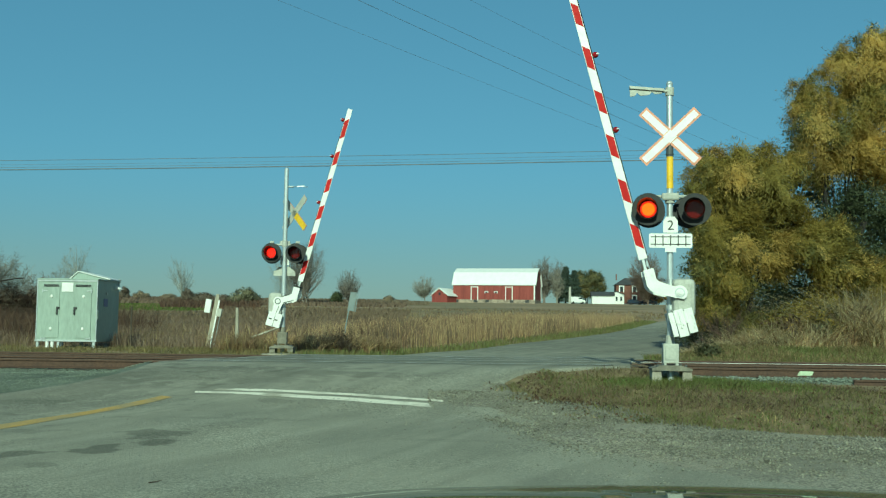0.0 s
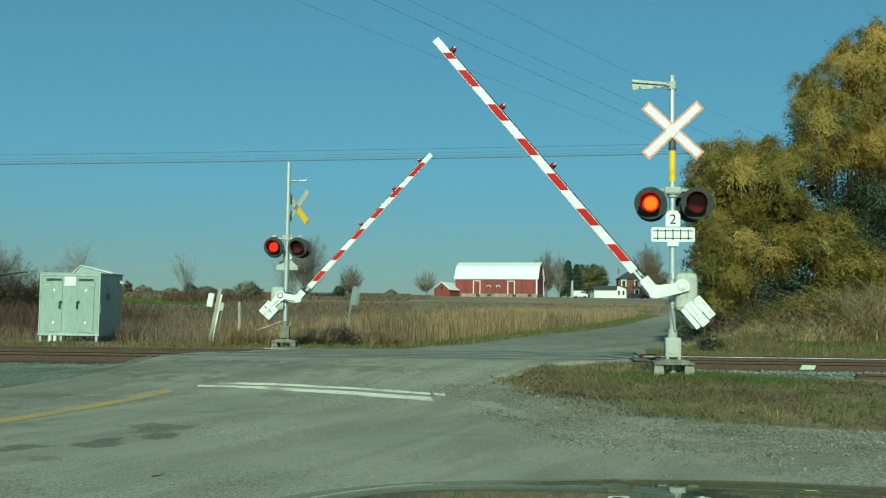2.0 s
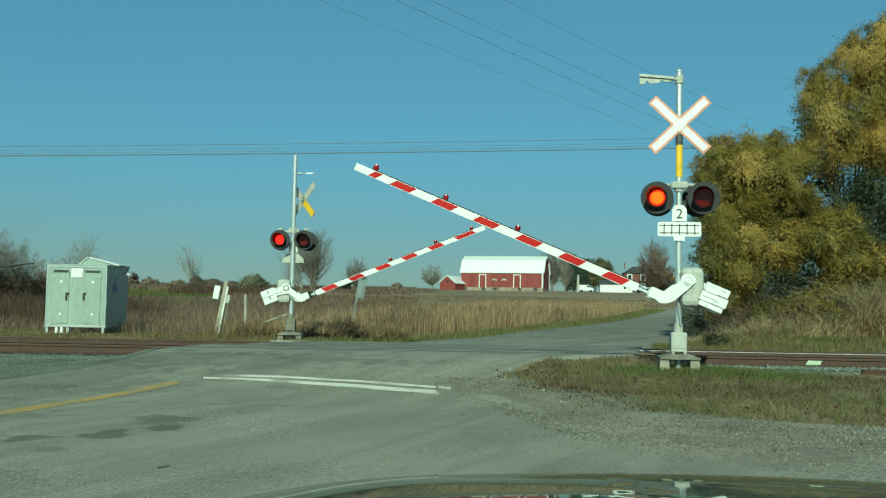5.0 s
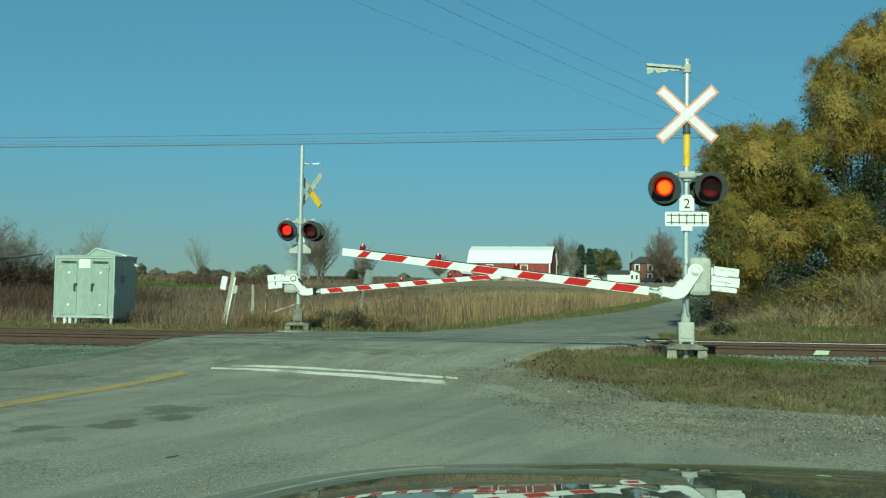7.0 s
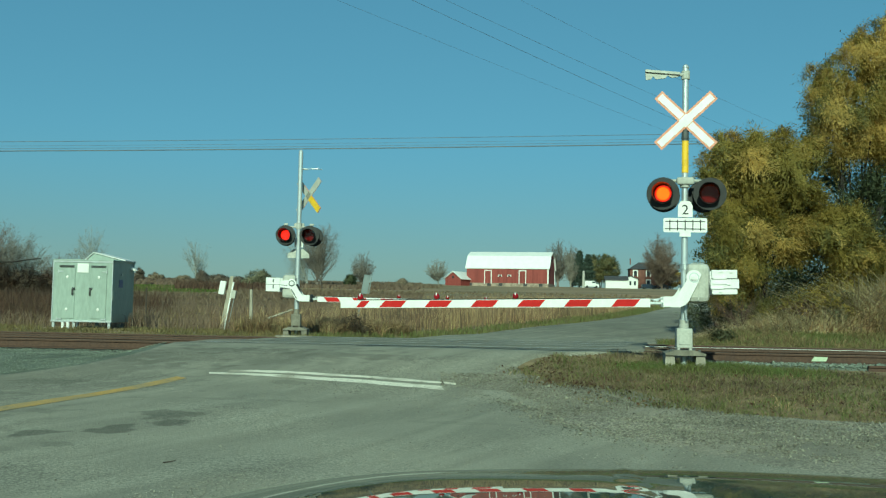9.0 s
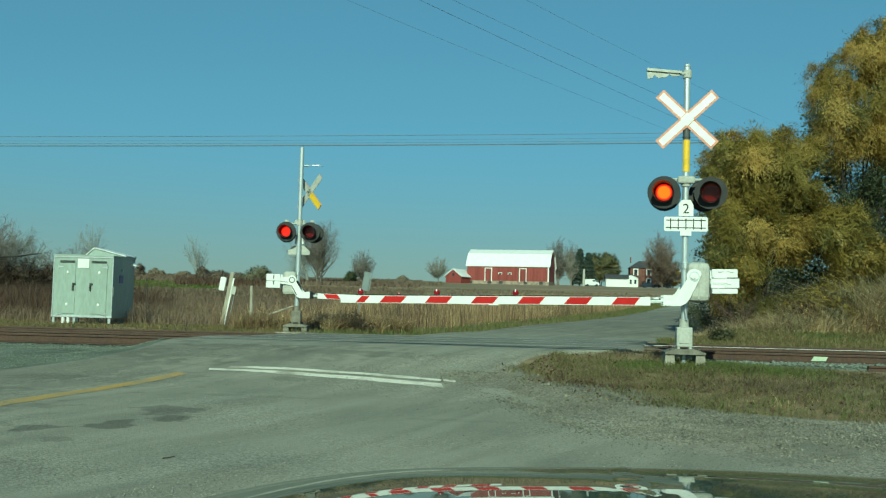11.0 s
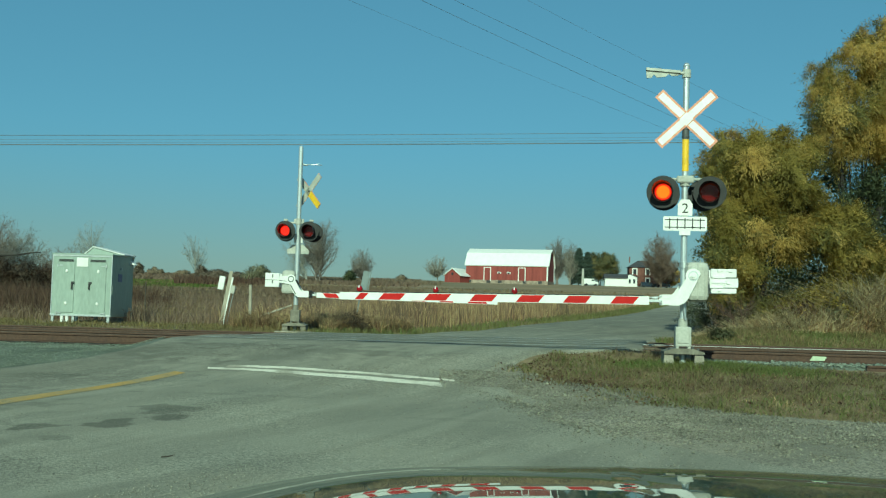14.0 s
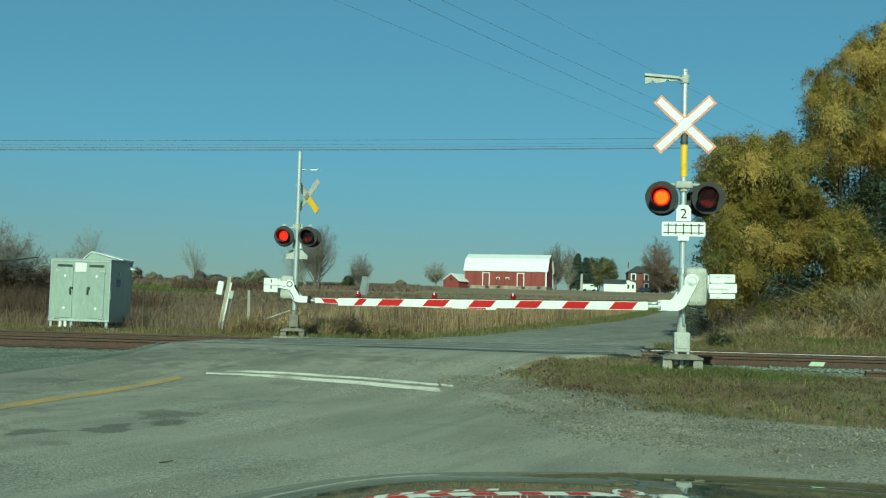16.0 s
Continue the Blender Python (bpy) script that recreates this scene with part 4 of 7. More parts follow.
box(bm, (0.0, 0.0, 0.75), (0.05, 0.03, 2.5), 0.004)
part("post", bm, SIGNBACK, sign)
bm = bmesh.new()
box(bm, (0.08, -0.02, 1.72), (0.26, 0.008, 0.74), 0.0)
part("panel", bm, SIGNBACK, sign, "thin grey sign panel")
bm = bmesh.new()
box(bm, (0.255, -0.02, 1.70), (0.04, 0.01, 0.7), 0.0)
part("edge_strip", bm, SIGNBACK, sign)

# ---- farm on the rise ----
BARNRED = material("barn_red_boards", (0.215, 0.045, 0.038, 1), 0.75, vary=0.28, scale=0.6, fine=6, bump=0.3, stretch=(3.0, 3.0, 0.25))
BARNROOF = material("white_metal_roof", (0.72, 0.72, 0.69, 1), 0.5, vary=0.06, scale=0.8, fine=8, bump=0.1)
STONE = material("field_stone", (0.33, 0.27, 0.21, 1), 0.9, vary=0.45, scale=1.4, fine=5, bump=0.6)
BRICK = material("red_brick", (0.17, 0.075, 0.055, 1), 0.85, vary=0.3, scale=1.2, fine=12, bump=0.3)
SLATE = material("dark_roof", (0.06, 0.06, 0.065, 1), 0.8, vary=0.3, scale=1.5, fine=10, bump=0.3)
PANE = material("window_pane", (0.03, 0.035, 0.04, 1), 0.1, vary=0.1, scale=3, fine=20, bump=0, spec=0.7)


def frame_mesh(x, z, w, h, y, t=0.16):
    bm = bmesh.new()
    box(bm, (x - w / 2, y, z), (t, 0.12, h + t))
    box(bm, (x + w / 2, y, z), (t, 0.12, h + t))
    box(bm, (x, y, z + h / 2), (w - t, 0.12, t))
    return bm


def barn():
    b = thing("barn", pose(20.3, 301.0, 7.35, rz=-15), "long red wooden barn with white gambrel roof on a stone base", "barn")
    L, D = 24.2, 12.0
    bm = bmesh.new()
    box(bm, (0, 0, 0.3), (L, D, 1.6))
    part("foundation", bm, STONE, b, "rough fieldstone foundation")
    out = [(-D / 2, 1.05), (D / 2, 1.05), (D / 2, 5.5), (D * 0.29, 9.0), (0, 10.3), (-D * 0.29, 9.0), (-D / 2, 5.5)]
    bm = bmesh.new()
    slab(bm, out, -L / 2 + 0.05, L / 2 - 0.05)
    bmesh.ops.rotate(bm, cent=(0, 0, 0), matrix=Matrix.Rotation(radians(90), 3, "Z"), verts=bm.verts[:])
    part("wall", bm, BARNRED, b, "red vertical board walls")
    bm = bmesh.new()
    prof = [(-D / 2 - 0.32, 5.34), (-D / 2 - 0.08, 5.60), (-D * 0.29, 9.12), (0, 10.45), (D * 0.29, 9.12), (D / 2 + 0.08, 5.60), (D / 2 + 0.32, 5.34)]
    inner = [(y * 0.985, z - 0.16) for y, z in prof]
    slab(bm, prof + inner[::-1], -L / 2 - 0.4, L / 2 + 0.4)
    bmesh.ops.rotate(bm, cent=(0, 0, 0), matrix=Matrix.Rotation(radians(90), 3, "Z"), verts=bm.verts[:])
    rf = part("roof", bm, BARNROOF, b, "white sheet metal gambrel roof")
    for x in (-5.65, 4.55):
        bm = bmesh.new()
        box(bm, (x, -D / 2 - 0.04, 2.85), (1.75, 0.10, 3.6))
        dr = part("door", bm, BARNRED, b, "tall red board door")
        part("door_trim", frame_mesh(x, 2.85, 1.95, 3.75, -D / 2 - 0.09, 0.24), WHITE, dr, "white door trim")
    for x in (-2.1, 0.7):
        bm = bmesh.new()
        box(bm, (x, -D / 2 - 0.05, 3.2), (0.85, 0.10, 0.4))
        w = part("window", bm, PANE, b)
        part("window_frame", frame_mesh(x, 3.2, 0.9, 0.42, -D / 2 - 0.1, 0.16), WHITE, w)
    for x in (-11.0, -5.3, -1.9, 5.4, 9.9):
        bm = bmesh.new()
        box(bm, (x, -D / 2 - 0.02, 0.62), (1.1, 0.12, 0.8))
        part("base_opening", bm, DARKMETAL, b, "dark opening in the stone base")
    bm = bmesh.new()
    box(bm, (L / 2 - 0.12, -D / 2 - 0.04, 3.2), (0.40, 0.14, 4.4))
    part("corner_board", bm, WHITE, b)
    bm = bmesh.new()
    box(bm, (L / 2 + 0.0, D / 2 - 0.1, 3.2), (0.14, 0.40, 4.4))
    part("corner_board", bm, WHITE, b)
    bm = bmesh.new()
    tube(bm, (L / 2 - 0.02, -0.9, 8.2), (L / 2 + 0.1, -0.9, 8.2), 0.4, 0.4, 12)
    part("gable_vent", bm, DARKMETAL, b)
    return b


barn()


def gable_house(name, m, w, d, h, rise, wall, roof, label, category):
    s = thing(name, m, label, category)
    bm = bmesh.new()
    slab(bm, [(-w / 2, -0.5), (w / 2, -0.5), (w / 2, h), (0, h + rise), (-w / 2, h)], -d / 2, d / 2)
    part("wall", bm, wall, s)
    bm = bmesh.new()
    e = 0.35
    slab(bm, [(-w / 2 - e, h - e * rise / (w / 2)), (0, h + rise + 0.02), (w / 2 + e, h - e * rise / (w / 2)), (w / 2 + e, h - e * rise / (w / 2) + 0.2), (0, h + rise + 0.22), (-w / 2 - e, h - e * rise / (w / 2) + 0.2)], -d / 2 - e, d / 2 + e)
    part("roof", bm, roof, s)
    return s


ann = gable_house("barn_annex", pose(5.2, 298.0, 7.55, rz=-28), 5.0, 9.0, 1.9, 1.9, BARNRED, BARNROOF, "low red gabled shed with pale roof beside the barn", "shed")
bm = bmesh.new()
slab(bm, [(-2.75, 1.72), (0, 3.82), (2.75, 1.72), (2.75, 1.98), (0, 4.12), (-2.75, 1.98)], -4.92, -4.84)
part("gable_trim", bm, WHITE, ann, "white gable trim")
bm = bmesh.new()
box(bm, (0, -4.54, 2.3), (0.6, 0.1, 0.7))
part("window", bm, PANE, ann)

hs = thing("brick_house", pose(63.4, 322.0, 8.5, rz=-6), "two-storey red brick farmhouse with dark hipped roof", "house")
bm = bmesh.new()
box(bm, (0, 0, 2.9), (8.6, 8.0, 6.0))
box(bm, (6.2, 1.2, 2.7), (3.8, 5.6, 5.6))
part("wall", bm, BRICK, hs)
bm = bmesh.new()
e0 = [bm.verts.new((sx * 4.8, sy * 4.5, 5.7)) for sx, sy in ((-1, -1), (1, -1), (1, 1), (-1, 1))]
e1 = [bm.verts.new((sx * 1.4, 0.0, 8.0)) for sx in (-1, 1)]
bm.faces.new(e0[::-1])
for q in ((e0[0], e0[1], e1[1], e1[0]), (e0[2], e0[3], e1[0], e1[1])):
    bm.faces.new(q)
bm.faces.new((e0[1], e0[2], e1[1]))
bm.faces.new((e0[3], e0[0], e1[0]))
slab(bm, [(4.2, 5.4), (8.4, 5.4), (8.4, 5.6), (6.4, 7.4), (4.2, 7.4)], -1.9, 4.3)
rf = part("roof", bm, SLATE, hs, "dark hipped roof")
for x, w, z in ((-3.9, 0.36, 8.3), (5.6, 0.8, 7.9)):
    bm = bmesh.new()
    box(bm, (x, 0.5, z), (w, w, 1.9), 0.03)
    part("chimney", bm, BRICK, rf)
for x in (-2.6, 1.4):
    for z in (1.5, 4.4):
        bm = bmesh.new()
        box(bm, (x, -4.02, z), (1.1, 0.1, 1.7))
        w = part("window", bm, PANE, hs)
        part("window_frame", frame_mesh(x, z, 1.3, 1.8, -4.08, 0.30), WHITE, w)
porch = gable_house("white_annex", pose(58.6, 318.0, 8.4, rz=-6), 4.6, 5.0, 2.6, 0.9, WHITE, SLATE, "small white clapboard annex beside the farmhouse", "shed")
bm = bmesh.new()
for x in (-1.4, 0.0, 1.4):
    box(bm, (x, -2.52, 1.3), (0.6, 0.06, 1.3))
part("window", bm, PANE, porch)["kind"] = "stuff"
gar = gable_house("long_shed", pose(53.3, 312.0, 8.3, rz=84), 4.6, 6.6, 2.2, 1.0, WHITE, SLATE, "low white shed with dark roof in the farmyard", "shed")
for y in (-1.5, 0.6):
    bm = bmesh.new()
    box(bm, (2.33, y, 0.9), (0.08, 0.8, 1.6))
    part("door", bm, DARKMETAL, gar)


def vehicle(m, paint, label, category, L, W, H, cab):
    v = thing("van" if H > 1.8 else "parked_car", m, label, category)
    bm = bmesh.new()
    slab(bm, [(-L / 2, 0.35), (L / 2, 0.35), (L / 2, 0.95), (L / 2 - 0.1, 1.1), (cab, 1.15), (cab - 0.5, H), (-L / 2 + 0.15, H), (-L / 2, H - 0.2)], -W / 2, W / 2)
    bmesh.ops.bevel(bm, geom=bm.edges[:], offset=0.06, segments=2, affect="EDGES")
    part("body", bm, paint, v)
    bm = bmesh.new()
    box(bm, (cab - 0.75, -W / 2 - 0.005, H - 0.45), (0.9, 0.02, 0.45))
    part("side_window", bm, PANE, v)
    for x in (-L / 2 + 0.8, L / 2 - 0.8):
        for y in (-W / 2 + 0.1, W / 2 - 0.1):
            bm = bmesh.new()
            tube(bm, (x, y - 0.11, 0.33), (x, y + 0.11, 0.33), 0.33, 0.33, 14)
            part("wheel", bm, BLACK, v)


DARKBLUE = material("dark_blue_car_paint", (0.02, 0.03, 0.05, 1), 0.25, vary=0.1, scale=3, fine=20, bump=0)
vehicle(pose(44.2, 302.0, ground_z(44.2, 302.0), rz=4), WHITE, "white van parked in the farmyard", "van", 4.4, 1.9, 2.05, 1.3)
vehicle(pose(62.0, 305.0, ground_z(62, 305.0), rz=3), DARKBLUE, "dark blue car parked by the farmhouse", "car", 4.4, 1.7, 1.5, 0.8)
vehicle(pose(66.5, 306.0, ground_z(66.5, 306.0), rz=-8), DARKBLUE, "dark car parked under the farmyard tree", "car", 4.4, 1.7, 1.5, 0.8)
st = thing("old_silo_post", pose(41.6, 300.0, ground_z(41.6, 300.0)), "thick pale weathered post in the farmyard", "post")
bm = bmesh.new()
tube(bm, (0, 0, -0.5), (0.05, 0, 5.0), 0.42, 0.34, 10)
part("post", bm, PALEWOOD, st)

# ---- overhead wires ----
WIRE = material("dark_wire", (0.12, 0.14, 0.155, 1), 0.6, vary=0.1, scale=5, fine=20, bump=0)


def cable(a, b, sag, r, group):
    t = thing("overhead_wire", Matrix.Identity(4), "dark overhead power wire against the sky", "wire", group)
    bm = bmesh.new()
    n = 20
    pts = []
    for k in range(n + 1):
        u = k / n
        p = Vector(a).lerp(Vector(b), u)
        pts.append(p - Vector((0, 0, sag * 4 * u * (1 - u))))
    q = (Vector(b) - Vector(a)).to_track_quat("Z", "Y").to_matrix()
    rings = [[bm.verts.new(p + q @ Vector((r * math.cos(1.2566 * j), r * math.sin(1.2566 * j), 0))) for j in range(5)] for p in pts]
    for u, v in zip(rings, rings[1:]):
        for j in range(5):
            bm.faces.new((u[j], u[(j + 1) % 5], v[(j + 1) % 5], v[j]))
    part("wire", bm, WIRE, t)


for dz, r in ((0.0, 0.012), (-0.22, 0.006), (-0.36, 0.008), (-0.48, 0.024)):
    # across the view, rising slightly
    cable((-70, 45, 7.02 + dz * 0.75), (40, 45, 10.15 + dz * 1.0), 0.55, r, "wires across the road")
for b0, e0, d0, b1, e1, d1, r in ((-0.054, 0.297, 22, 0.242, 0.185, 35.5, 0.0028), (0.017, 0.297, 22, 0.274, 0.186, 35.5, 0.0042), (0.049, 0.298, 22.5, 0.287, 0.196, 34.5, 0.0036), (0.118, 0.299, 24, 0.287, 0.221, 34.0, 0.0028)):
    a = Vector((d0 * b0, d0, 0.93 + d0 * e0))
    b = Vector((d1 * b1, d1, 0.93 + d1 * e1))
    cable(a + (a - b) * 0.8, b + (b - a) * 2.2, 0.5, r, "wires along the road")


# ---- trees and shrubs ----
def np_mesh(name, V, F, mat, parent=None, label="", kind="", N=None):
    """A mesh from arrays of corners and faces."""
    V, F = np.asarray(V, np.float32), np.asarray(F, np.int32)
    me = bpy.data.meshes.new(name)
    me.vertices.add(len(V))
    me.vertices.foreach_set("co", V.ravel())
    k = F.shape[1]
    me.loops.add(F.size)
    me.loops.foreach_set("vertex_index", F.ravel())
    me.polygons.add(len(F))
    me.polygons.foreach_set("loop_start", np.arange(0, F.size, k, dtype=np.int32))
    me.polygons.foreach_set("loop_total", np.full(len(F), k, np.int32))
    me.update(calc_edges=True)
    if N is not None:
        me.normals_split_custom_set_from_vertices(np.asarray(N, np.float32))
    me.materials.append(mat)
    ob = new(name, me)
    if parent:
        ob.parent = parent
    if label:
        ob["label"] = label
    if kind:
        ob["kind"] = kind
    return ob


BARK = material("grey_brown_bark", (0.035, 0.030, 0.026, 1), 0.95, vary=0.35, scale=2, fine=14, bump=0.5, stretch=(1, 1, 0.25))
# TWIG and TWIG_DARK are paler than bark: distance haze mixed into the colour
TWIG = material("hazed_grey_twigs", (0.285, 0.29, 0.265, 1), 0.95, vary=0.3, scale=0.4, fine=5, bump=0)
TWIG_TAN = material("tan_twigs", (0.26, 0.235, 0.19, 1), 0.95, vary=0.3, scale=0.4, fine=5, bump=0)
TWIG_DARK = material("hazed_dark_twigs", (0.19, 0.18, 0.16, 1), 0.95, vary=0.3, scale=0.4, fine=5, bump=0)
TWIG_BRUSH = material("grey_brown_twigs", (0.19, 0.165, 0.14, 1), 0.95, vary=0.35, scale=0.4, fine=5, bump=0)
TWIG_RUST = material("rust_brown_twigs", (0.18, 0.13, 0.098, 1), 0.95, vary=0.35, scale=0.4, fine=5, bump=0)
TWIG_RED = material("reddish_twigs", (0.12, 0.075, 0.055, 1), 0.95, vary=0.35, scale=0.4, fine=5, bump=0)
WILLOW = leafy("yellow_green_willow_leaf", (0.345, 0.262, 0.064, 1), (0.265, 0.22, 0.06, 1), 0.05)
WILLOW_DARK = leafy("green_willow_leaf", (0.215, 0.195, 0.066, 1), (0.17, 0.165, 0.06, 1), 0.05)
HEDGEBROWN = leafy("brown_hedge_leaf", (0.44, 0.36, 0.26, 1), (0.36, 0.30, 0.22, 1), 0.10)
HEDGEBRUSH = leafy("hedge_twigs", (0.27, 0.205, 0.14, 1), (0.22, 0.175, 0.12, 1), 0.15)
DARKGREEN = leafy("dark_green_leaf", (0.15, 0.165, 0.08, 1), (0.115, 0.135, 0.075, 1), 0.12)
ROUGH = leafy("rough_brown_weed", (0.25, 0.18, 0.12, 1), (0.20, 0.15, 0.10, 1), 0.15)
FAROLIVE = leafy("far_olive_leaf", (0.36, 0.34, 0.22, 1), (0.29, 0.28, 0.19, 1), 0.10)
THICKET = leafy("dark_brown_brush", (0.15, 0.112, 0.082, 1), (0.11, 0.09, 0.066, 1), 0.2)
BRAMBLE = leafy("russet_bramble", (0.16, 0.095, 0.065, 1), (0.12, 0.08, 0.055, 1), 0.25)
RUSSET = leafy("russet_far_field", (0.235, 0.165, 0.115, 1), (0.20, 0.15, 0.105, 1), 0.12)
FIELDWEED = leafy("grey_brown_field_weed", (0.31, 0.225, 0.155, 1), (0.23, 0.17, 0.12, 1), 0.2)
# lighter than the near brush, with the haze of distance in its colour
FARBRUSH = leafy("hazed_far_brush", (0.30, 0.245, 0.19, 1), (0.245, 0.205, 0.16, 1), 0.1)
FIELDGREEN = leafy("green_winter_crop", (0.12, 0.165, 0.035, 1), (0.13, 0.155, 0.04, 1), 0.1)
LAWN = leafy("fresh_green_grass", (0.15, 0.19, 0.055, 1), (0.19, 0.19, 0.068, 1), 0.3)
VERGE = leafy("yellow_green_grass", (0.255, 0.20, 0.09, 1), (0.18, 0.155, 0.07, 1), 0.3)
LITTER = leafy("fallen_brown_leaf", (0.16, 0.095, 0.055, 1), (0.10, 0.065, 0.04, 1), 0.4)
GOLD = leafy("golden_leaf", (0.62, 0.44, 0.135, 1), (0.49, 0.365, 0.12, 1), 0.05)
BROWNLEAF = leafy("brown_leaf", (0.25, 0.19, 0.14, 1), (0.20, 0.155, 0.115, 1), 0.1)
MAPLE = leafy("dull_gold_maple_leaf", (0.33, 0.27, 0.115, 1), (0.25, 0.235, 0.12, 1), 0.1)
SPRUCE = leafy("spruce_needle", (0.13, 0.16, 0.12, 1), (0.10, 0.13, 0.10, 1), 0.15)
OLIVE = leafy("olive_bush_leaf", (0.165, 0.16, 0.085, 1), (0.11, 0.11, 0.065, 1), 0.25)
STRAW = leafy("straw_reed", (0.57, 0.39, 0.22, 1), (0.35, 0.245, 0.14, 1), 0.5)
DRYGRASS = leafy("dry_grass", (0.33, 0.245, 0.13, 1), (0.225, 0.17, 0.09, 1), 0.35)
GREENGRASS = leafy("green_grass", (0.165, 0.18, 0.062, 1), (0.215, 0.20, 0.08, 1), 0.4)
WEED = leafy("brown_weed", (0.22, 0.15, 0.098, 1), (0.155, 0.112, 0.074, 1), 0.25)
ISLANDDRY = leafy("dull_dry_grass", (0.29, 0.23, 0.12, 1), (0.21, 0.175, 0.095, 1), 0.3)
DEADWEED = leafy("dark_dead_weed", (0.10, 0.075, 0.055, 1), (0.075, 0.06, 0.045, 1), 0.3)
SEEDHEAD = leafy("pale_reed_plume", (0.56, 0.46, 0.28, 1), (0.41, 0.345, 0.21, 1), 0.3)


def limbs(rng, p, d, length, r, depth, kids, spread, up, V, F, tips, sides=5):
    """A tapered limb in bent pieces, and its branches."""
    n = 3 if depth > 1 else 2
    d = d.normalized()
    pts = [(Vector(p), r)]
    for k in range(n):
        d = (d + Vector((rng.gauss(0, 0.13), rng.gauss(0, 0.13), rng.gauss(0, 0.07) + up))).normalized()
        p = Vector(p) + d * (length / n)
        pts.append((p, r * (1 - 0.55 * (k + 1) / n)))
    q = d.to_track_quat("Z", "Y").to_matrix()
    s = sides if depth > 1 else 3
    base = len(V)
    for c, rad in pts:
        for j in range(s):
            a = 2 * math.pi * j / s
            V.append(c + q @ Vector((rad * math.cos(a), rad * math.sin(a), 0)))
    for k in range(n):
        for j in range(s):
            a, b = base + k * s + j, base + k * s + (j + 1) % s
            F.append((a, b, b + s, a + s))
    if depth == 0:
        tips.append((pts[-1][0], d))
        return
    for k in range(kids):
        u = rng.uniform(0.35, 1.0)
        i = min(int(u * n), n - 1)
        at = pts[i][0].lerp(pts[i + 1][0], u * n - i)
        side = Vector((rng.gauss(0, 1), rng.gauss(0, 1), rng.gauss(0, 0.5))).normalized()
        nd = (d * (1 - spread) + side * spread).normalized()
        limbs(rng, at, nd, length * rng.uniform(0.5, 0.78), pts[i][1] * rng.uniform(0.4, 0.6), depth - 1, kids, spread, up, V, F, tips, sides)


def bare_tree(name, x, y, h, w, seed, label, mat=None, off=0.0, low=0.22, boughs=44, sprays=18, twig=1.0, thick=1.0, droop=0.0, stems=1, fork=0.0, group=""):
    """A bare crown: boughs that leave the stem low, climb and spread into an oval, each set with fine twigs."""
    rng = np.random.default_rng(seed)
    t = thing(name, pose(x, y, ground_z(x, y) - 0.1), label, "tree", group)
    V, F, P, D, L = [], [], [], [], []

    def bough(pts, r0, r1, sides):
        base = len(V)
        n = len(pts)
        for i, c in enumerate(pts):
            d = pts[min(i + 1, n - 1)] - pts[max(i - 1, 0)]
            d = d / (np.linalg.norm(d) + 1e-9)
            a = np.cross(d, [0.31, 0.9, 0.17])
            a = a / np.linalg.norm(a)
            b = np.cross(d, a)
            r = r0 + (r1 - r0) * i / (n - 1)
            for j in range(sides):
                q = 2 * math.pi * j / sides
                V.append(c + (a * math.cos(q) + b * math.sin(q)) * r)
        for i in range(n - 1):
            for j in range(sides):
                F.append((base + i * sides + j, base + i * sides + (j + 1) % sides, base + (i + 1) * sides + (j + 1) % sides, base + (i + 1) * sides + j))

    thin = y * 0.00005
    for st in range(stems):
        foot = np.array([rng.uniform(-0.06, 0.06) * w * (stems > 1), rng.uniform(-0.05, 0.05) * w, 0.0])
        tip = np.array([off + (rng.uniform(-0.3, 0.3) * w if stems > 1 else rng.uniform(-0.05, 0.05) * w), 0.0, h * rng.uniform(0.82, 0.96)])
        us = np.linspace(0, 1, 8)[:, None]
        axis = foot + (tip - foot) * us + np.concatenate([rng.normal(0, 0.012 * h, (8, 2)), np.zeros((8, 1))], 1) * np.minimum(us, 0.5)
        bough(list(axis), h * 0.022 * thick / math.sqrt(stems), thin, 7)
        for k in range(boughs // stems):
            d = rng.normal(size=3)
            d /= np.linalg.norm(d)
            d[2] = d[2] * 0.9 + 0.1
            mid = np.array([off * 0.8 + (tip[0] - off) * 0.5, 0.0, h * (1 + low) / 2])
            end = mid + d * np.array([w / 2, w / 2, h * (1 - low) / 2]) * rng.uniform(0.62, 1.0)
            u = np.clip(end[2] / h * rng.uniform(0.28, 0.78) - 0.04, 0.07, 0.80) if not fork else fork * rng.uniform(0.75, 1.5)
            start = foot + (tip - foot) * u
            ctrl = start + (end - start) * np.array([0.62, 0.62, 0.45]) + rng.normal(size=3) * 0.05 * h
            ts = np.linspace(0, 1, 7)[:, None]
            pts = (1 - ts) ** 2 * start + 2 * ts * (1 - ts) * ctrl + ts ** 2 * end + rng.normal(0, 0.006 * h, (7, 3)) * ts
            bough(list(pts), h * 0.0075 * thick * (1.15 - u) + thin, thin * 0.8, 4)
            for m in range(sprays * 3 // 2):
                v = rng.uniform(0.28, 1.0)
                c = (1 - v) ** 2 * start + 2 * v * (1 - v) * ctrl + v ** 2 * end
                g = 2 * (1 - v) * (ctrl - start) + 2 * v * (end - ctrl)
                g = g / (np.linalg.norm(g) + 1e-9)
                dd = g * 0.6 + rng.normal(size=3) * 0.5 + np.array([0, 0, 0.22 - droop * 1.5])
                dd /= np.linalg.norm(dd)
                ln = h * rng.uniform(0.05, 0.15) * (1.15 - 0.4 * v)
                P.append(c)
                D.append(dd)
                L.append(ln)
